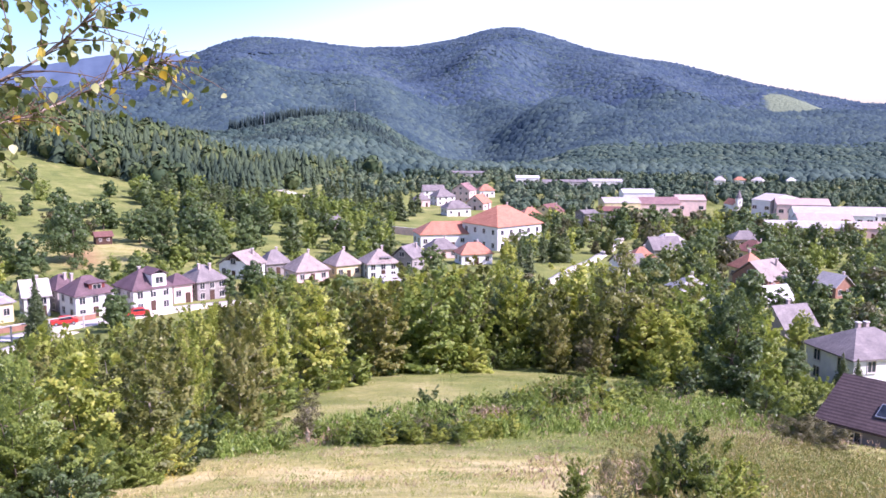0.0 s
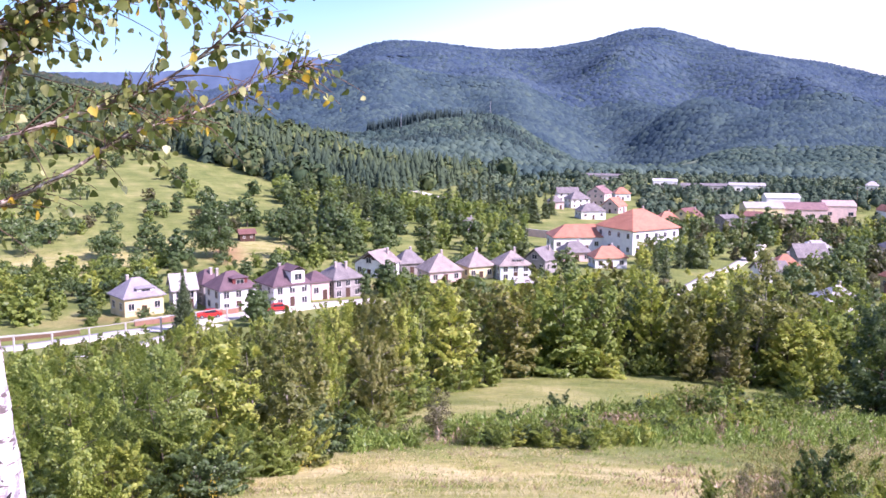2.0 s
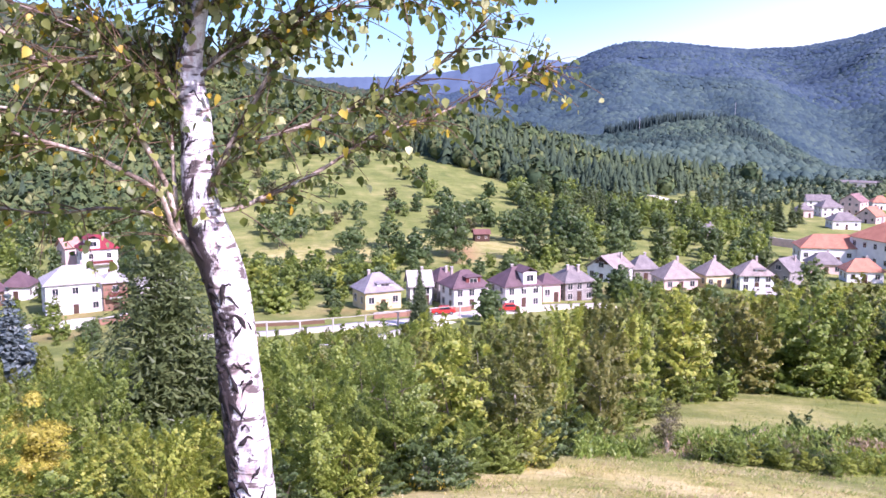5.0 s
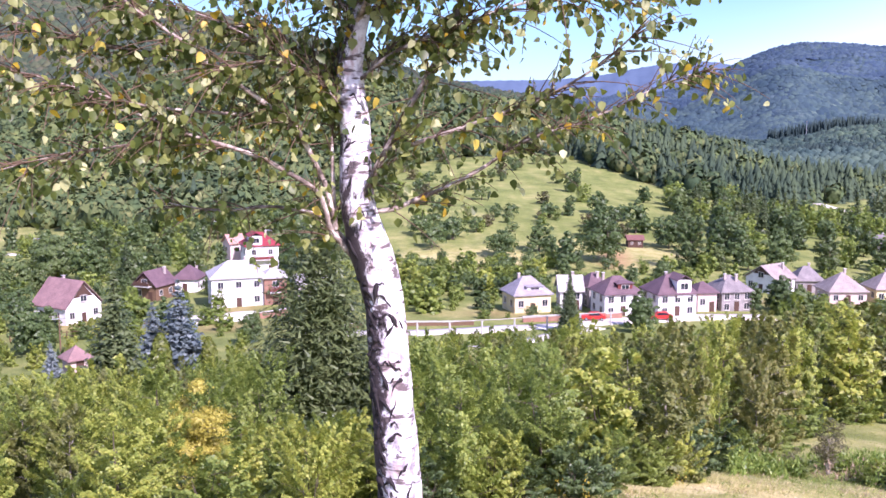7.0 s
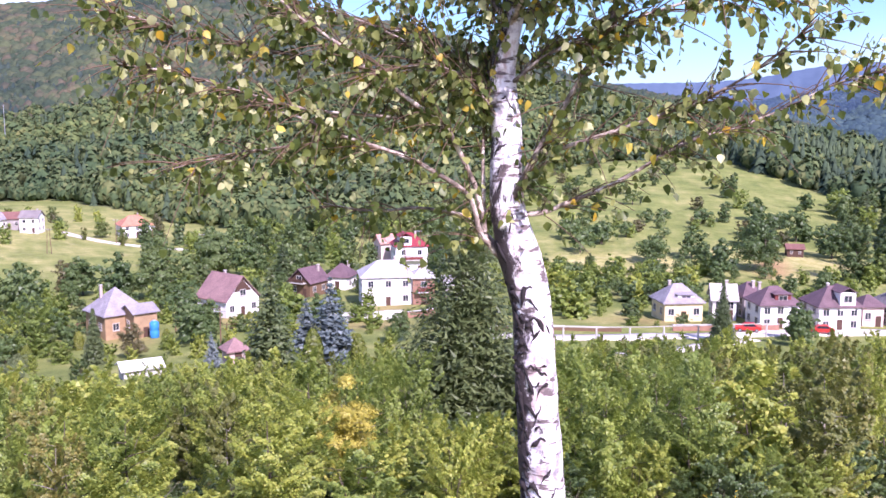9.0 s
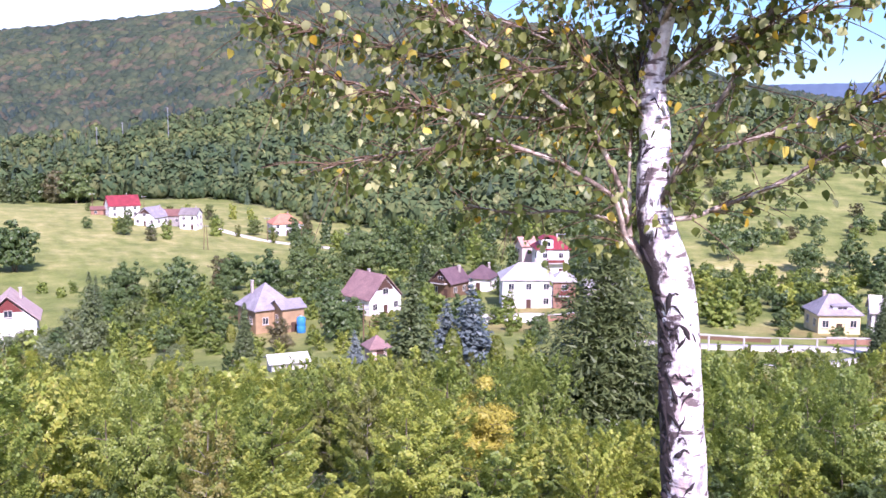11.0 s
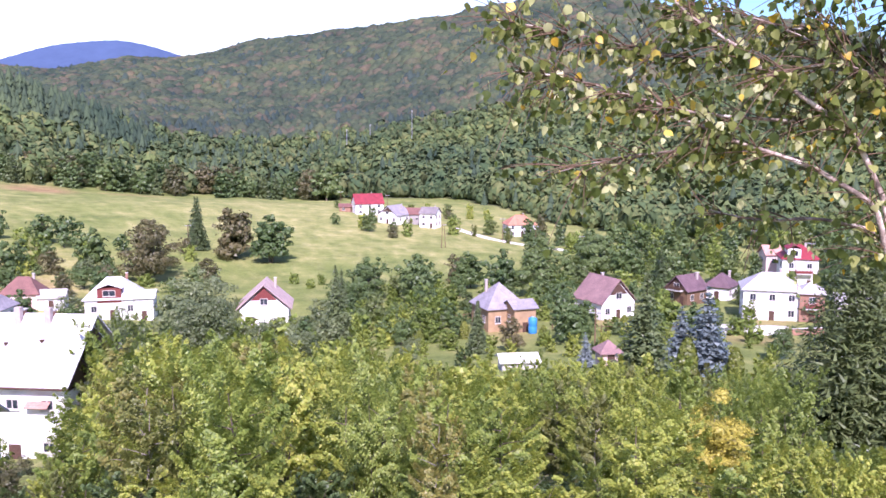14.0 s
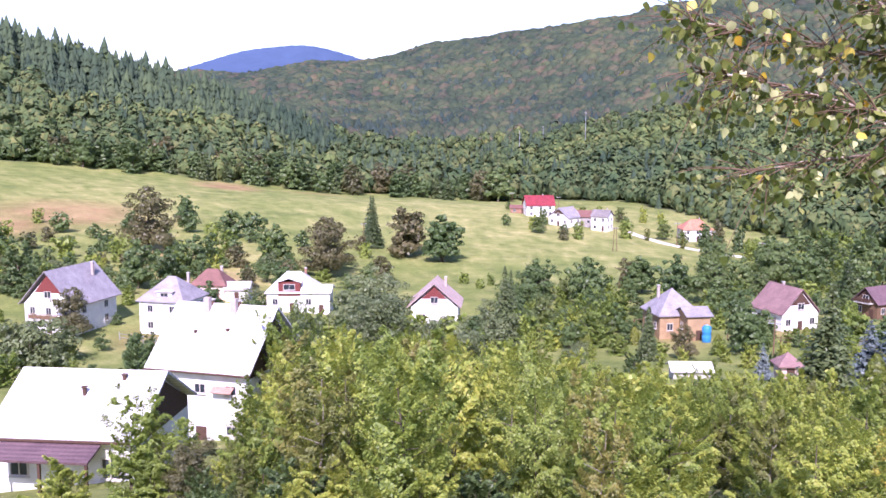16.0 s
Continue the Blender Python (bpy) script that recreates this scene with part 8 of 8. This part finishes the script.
# shrubs on the meadow and along its edge
for kind, az, r, h, wide in (
    ("dark_shrub", -15.0, 24.5, 2.5, 0.75), ("shrub", -16.6, 24, 2.0, 0.9), ("shrub", -13.6, 24, 1.7, 0.8), ("dry_shrub", -12.4, 26, 1.5, 1.0), ("shrub", -8.6, 23, 1.35, 0.75), ("bright_shrub", -18.4, 25, 1.5, 1.0), ("dry_shrub", -10.5, 27, 1.4, 0.8), ("shrub", -18.8, 29, 1.2, 1.2),
    ("dark_shrub", 16.4, 39, 2.4, 0.9), ("dark_shrub", 15.0, 41, 1.8, 1.0), ("shrub", 18.5, 33, 1.8, 1.1), ("dark_shrub", 0.8, 63, 1.9, 1.2), ("shrub", -3.6, 60, 1.6, 1.3), ("shrub", 6.2, 47, 1.1, 1.3),
    ("bright_shrub", -2.2, 99, 3.2, 1.5), ("bright_shrub", 0.2, 98, 2.8, 1.5), ("hazel_tree", -9.2, 80, 2.6, 1.7), ("hazel_tree", -11.4, 76, 2.4, 1.7), ("shrub", -7.6, 72, 1.8, 1.5), ("shrub", -12.8, 72, 1.6, 1.6),
    ("hazel_tree", -6.4, 66, 3.0, 1.4), ("shrub", -7.8, 65, 2.8, 1.5), ("dark_shrub", -9.2, 67, 3.0, 1.4), ("bright_shrub", -10.4, 66, 2.5, 1.5), ("dark_shrub", 4.0, 54, 1.3, 1.5), ("shrub", 7.6, 49, 1.2, 1.4), ("brown_tree", -21.6, 57, 2.0, 1.4), ("brown_tree", -23.2, 55, 1.7, 1.6), ("dry_shrub", -20.6, 58, 1.8, 1.2), ("shrub", -5.0, 63, 1.6, 1.6), ("dark_shrub", -4.2, 66, 1.8, 1.2), ("shrub", -11.5, 69, 1.7, 1.6),
    ("bright_shrub", -2.1, 50, 1.3, 1.4), ("shrub", -4.2, 53, 1.4, 1.5), ("bright_shrub", -9.8, 60, 1.6, 1.6), ("shrub", -7.7, 66, 2.0, 1.5), ("dry_shrub", 1.5, 47, 1.3, 1.6), ("shrub", 3.3, 45.5, 1.1, 1.5), ("bright_shrub", -6.0, 56, 1.4, 1.5), ("shrub", -11.5, 71, 1.8, 1.5), ("bright_shrub", 0.1, 44, 1.0, 1.4), ("hazel_tree", -13.0, 81, 2.8, 1.3),
    ("dark_shrub", -18.4, 80, 2.8, 1.2), ("shrub", -20.6, 76, 2.8, 1.3), ("dark_shrub", -22.0, 75, 2.6, 1.2), ("brown_tree", -23.5, 66, 1.9, 1.5), ("bright_shrub", -21.3, 72, 2.0, 1.2),
    ("dark_shrub", -19.4, 70, 3.0, 1.2), ("shrub", -21.2, 66, 2.0, 1.2), ("dark_shrub", -15.0, 86, 3.0, 1.3), ("brown_tree", -22.4, 62, 1.6, 1.5), ("bright_shrub", -13.4, 92, 3.6, 1.0), ("dry_shrub", 10.2, 45, 1.4, 1.3), ("shrub", 11.2, 43, 1.2, 1.3),
):
    plant(kind, az, r, h, wide, 0.1, "meadow shrubs")


# ---- small things ----
def pole(az, r, h, arms=1, label="weathered wooden power pole", name="power_pole", thick=0.13, double=False, mat=None):
    x, y = spot(az, r)
    root = thing(name, label, "pole", "power poles")
    root.matrix_basis = pose(x, y, float(ground(x, y)) - 0.3, 0, 0, az)
    for dx in ((-0.7, 0.7) if double else (0.0,)):
        v, f = tube_arrays([(dx, 0, 0), (dx * 0.7, 0, h * 0.5), (dx * 0.4, 0, h)], [thick, thick * 0.85, thick * 0.65], 8)
        sheet("mast", v, f, mat or BROWN_WOOD, root)
    for k in range(arms):
        a = part("crossarm", box(-1.0, 1.0, -0.07, 0.07, h - 0.55 - 0.7 * k, h - 0.4 - 0.7 * k, 0.02), METAL, root)
        for dx in (-0.85, 0.0, 0.85):
            v, f = tube_arrays([(dx, 0, h - 0.4 - 0.7 * k), (dx, 0, h - 0.3 - 0.7 * k), (dx, 0, h - 0.15 - 0.7 * k)], [0.05, 0.08, 0.03], 6)
            sheet("insulator", v, f, CONCRETE, a)
    return root


for az, r, h, double in ((63.2, 318, 8.5, True), (59.6, 345, 9.0, False), (57.6, 330, 8.0, False), (54.8, 300, 7.5, False), (78.4, 300, 8.0, False), (41.8, 262, 9.0, False), (69.4, 430, 8.0, False), (66.6, 430, 8.0, False), (-15.6, 505, 16.0, False), (44.9, 300, 8.0, False), (-9.6, 360, 9.0, False), (53.9, 150, 6.5, False), (-6.9, 470, 9.0, False)):
    pole(az, r, h, 1, double=double)
for az, r, h in ((5.25, 1290, 26), (10.6, 1290, 22), (65.1, 900, 34), (69.0, 900, 26), (67.6, 940, 22)):
    pole(az, r, h, 2, "grey steel mast on the wooded ridge", "steel_mast", 0.4, mat=METAL)


def pipeline():
    """The raised gas pipe along the road, on short posts."""
    line = [(37.5, 143.5), (34, 144), (31, 144.5), (28, 148), (25, 153.5), (22, 160), (19.5, 166)]
    pts = []
    for s in np.linspace(0, len(line) - 1, 37):
        i = min(int(s), len(line) - 2)
        a = line[i][0] + (line[i + 1][0] - line[i][0]) * (s - i)
        r = line[i][1] + (line[i + 1][1] - line[i][1]) * (s - i)
        x, y = spot(a, r)
        pts.append((x, y, float(ground(x, y)) + 2.3))
    z = np.array([p[2] for p in pts])
    z = smooth_rows(z[None], 4, 1)[0]
    pts = [(p[0], p[1], zz) for p, zz in zip(pts, z)]
    root = thing("gas_pipe", "pale raised gas pipe on concrete posts by the road", "pipe")
    sheet("pipe", *tube_arrays(pts, [0.075] * len(pts), 8), plain("pale_pipe_paint", (0.40, 0.39, 0.34), 0.6), root, "", True)
    for p in pts[::4]:
        g = float(ground(p[0], p[1]))
        bm = box(p[0] - 0.11, p[0] + 0.11, p[1] - 0.11, p[1] + 0.11, g - 0.3, p[2] - 0.078, 0.02)
        part("post", bm, CONCRETE, root)


pipeline()


def wall_run(az0, r0, az1, r1, h, mat, label, thick=0.3, name="garden_wall"):
    (x0, y0), (x1, y1) = spot(az0, r0), spot(az1, r1)
    ln = math.hypot(x1 - x0, y1 - y0)
    n = max(2, int(ln / 3))
    root = thing(name, label, "wall")
    ang = math.atan2(y1 - y0, x1 - x0)
    for i in range(n):
        k = (i + 0.5) / n
        x, y = x0 + (x1 - x0) * k, y0 + (y1 - y0) * k
        bm = box(-ln / n / 2 + 0.01, ln / n / 2 - 0.01, -thick / 2, thick / 2, -0.8, h, 0.02)
        bm.transform(Matrix.Translation((x, y, float(ground(x, y)))) @ Matrix.Rotation(ang, 4, "Z"))
        part("wall_panel", bm, mat, root)
        bm = box(-ln / n / 2, ln / n / 2, -thick / 2 - 0.05, thick / 2 + 0.05, h + 0.003, h + 0.1)
        bm.transform(Matrix.Translation((x, y, float(ground(x, y)))) @ Matrix.Rotation(ang, 4, "Z"))
        part("coping", bm, CONCRETE, root)


wall_run(46.6, 170, 42.8, 171, 1.6, WHITE_WALL, "white garden wall before the pale house")
wall_run(42.6, 172, 40.0, 176, 1.2, BRICK_WALL, "low brick garden wall")
wall_run(26.5, 163, 20.5, 171.5, 1.0, BRICK_WALL, "low brick fence wall along the road")
wall_run(37.5, 156, 29.5, 158, 0.7, BROWN_WOOD, "long brown board fence behind the road")
wall_run(4.6, 345, 0.4, 332, 2.6, PINK_WALL, "long pale retaining wall of a sports ground", 0.5, "retaining_wall")
wall_run(14.2, 405, 10.4, 392, 2.4, PINK_WALL, "pale pinkish retaining wall above an earth bank", 0.5, "retaining_wall")


def tank(az, r):
    x, y = spot(az, r)
    root = thing("water_tank", "bright blue plastic water tank by the tan house", "tank")
    root.matrix_basis = pose(x, y, float(ground(x, y)), 0, 0, az)
    z = np.array((0, 0.05, 1.2, 1.3, 1.4, 2.6, 2.85, 2.95))
    rad = np.array((0.75, 0.8, 0.8, 0.74, 0.8, 0.8, 0.6, 0.28))
    sheet("barrel", *tube_arrays([(0, 0, k) for k in z], rad, 16), BLUE_PAINT, root, "", True)
    bm = bmesh.new()
    bmesh.ops.create_cone(bm, cap_ends=True, segments=14, radius1=0.3, radius2=0.27, depth=0.14, matrix=Matrix.Translation((0, 0, 3.0)))
    part("lid", bm, plain("pale_blue_lid", (0.35, 0.5, 0.62)), root)


tank(57.7, 168)


def car(az, r, turn, paint, label):
    x, y = spot(az, r)
    root = thing("car", label, "car", "parked cars")
    root.matrix_basis = pose(x, y, float(ground(x, y)) + 0.12, 0, 0, az + turn)
    bm = bmesh.new()
    side = ((-2.1, 0.35), (-2.1, 0.8), (-1.2, 0.92), (-0.6, 1.42), (0.95, 1.45), (1.7, 0.95), (2.1, 0.88), (2.1, 0.35))
    a = [bm.verts.new((px, -0.82 if pz < 1 else -0.66, pz)) for px, pz in side]
    b = [bm.verts.new((px, 0.82 if pz < 1 else 0.66, pz)) for px, pz in side]
    bm.faces.new(a)
    bm.faces.new(b[::-1])
    for i in range(len(side)):
        j = (i + 1) % len(side)
        bm.faces.new((a[j], a[i], b[i], b[j]))
    bmesh.ops.recalc_face_normals(bm, faces=bm.faces[:])
    part("body", bm, paint, root)
    for s in (-1, 1):
        bm = bmesh.new()
        v = [bm.verts.new((px, s * py, pz)) for px, py, pz in ((-1.05, 0.815, 0.96), (-0.55, 0.69, 1.36), (0.9, 0.69, 1.38), (1.45, 0.815, 0.98))]
        bm.faces.new(v if s < 0 else v[::-1])
        bmesh.ops.solidify(bm, geom=bm.faces[:], thickness=0.02)
        part("side_window", bm, GLASS, root)
    for px in (-1.35, 1.35):
        for s in (-1, 1):
            bm = bmesh.new()
            bmesh.ops.create_cone(bm, cap_ends=True, segments=14, radius1=0.32, radius2=0.32, depth=0.2, matrix=Matrix.Translation((px, s * 0.74, 0.32)) @ Matrix.Rotation(math.pi / 2, 4, "X"))
            wh = part("wheel", bm, plain("tyre", (0.02, 0.02, 0.02)), root)
            bm = bmesh.new()
            bmesh.ops.create_cone(bm, cap_ends=True, segments=12, radius1=0.19, radius2=0.19, depth=0.04, matrix=Matrix.Translation((px, s * 0.852, 0.32)) @ Matrix.Rotation(math.pi / 2, 4, "X"))
            part("rim", bm, METAL, wh)


car(22.2, 166.5, 6, RED_PAINT, "small red car parked before the house row")
car(18.2, 172.5, 8, RED_PAINT, "red car parked by a garden wall")
car(89.6, 172, 30, plain("white_car_paint", (0.7, 0.7, 0.7), 0.3), "white car beside the tall white house")


def skylight(house_ob, x, y, z, slope):
    """A roof window lying on the slope."""
    m = Matrix.Translation((x, y, z)) @ Matrix.Rotation(slope, 4, "X")
    bm = box(-0.45, 0.45, -0.6, 0.6, 0.0, 0.1, 0.015)
    bm.transform(m)
    fr = part("skylight", bm, METAL, house_ob)
    bm = box(-0.36, 0.36, -0.5, 0.5, 0.103, 0.12)
    bm.transform(m)
    part("pane", bm, GLASS, fr)


dark_house = next(o for o in scene.objects if o.get("label", "").startswith("house with a large dark violet"))
pitch_ = math.atan2(2.3, 4.0)
for px in (-2.6, -1.0):
    skylight(dark_house, px, -2.4, 1.65 + 2.3 * (1.6 / 4.0) + 0.04, pitch_)


def fence(points, h, mat, label, step=2.2):
    root = thing("fence", label, "fence", "garden fences")
    pts = []
    for (a0, r0), (a1, r1) in zip(points, points[1:]):
        p, q = np.array(spot(a0, r0)), np.array(spot(a1, r1))
        n = max(1, int(np.linalg.norm(q - p) / step))
        pts += [p + (q - p) * k / n for k in range(n)]
    pts.append(np.array(spot(*points[-1])))
    tops = [(p[0], p[1], float(ground(p[0], p[1]))) for p in pts]
    for x, y, z in tops:
        part("post", box(x - 0.06, x + 0.06, y - 0.06, y + 0.06, z - 0.3, z + h + 0.08), mat, root)
    for k in (0.35, 0.85):
        v, f = tube_arrays([(x, y, z + h * k) for x, y, z in tops], [0.05] * len(tops), 4)
        sheet("rail", v, f, mat, root)


fence(((66, 190), (62.5, 186), (60.8, 190)), 1.2, BROWN_WOOD, "brown wooden paddock fence by the tan house")
fence(((79, 195), (76, 190), (72, 178)), 1.2, CONCRETE, "pale garden fence before the gabled house")
fence(((92.8, 178), (90.8, 172), (88.5, 170)), 1.3, METAL, "grey wire fence along a yard")
fence(((56.5, 172), (52, 168), (49, 170)), 1.3, BROWN_WOOD, "brown wooden garden fence")
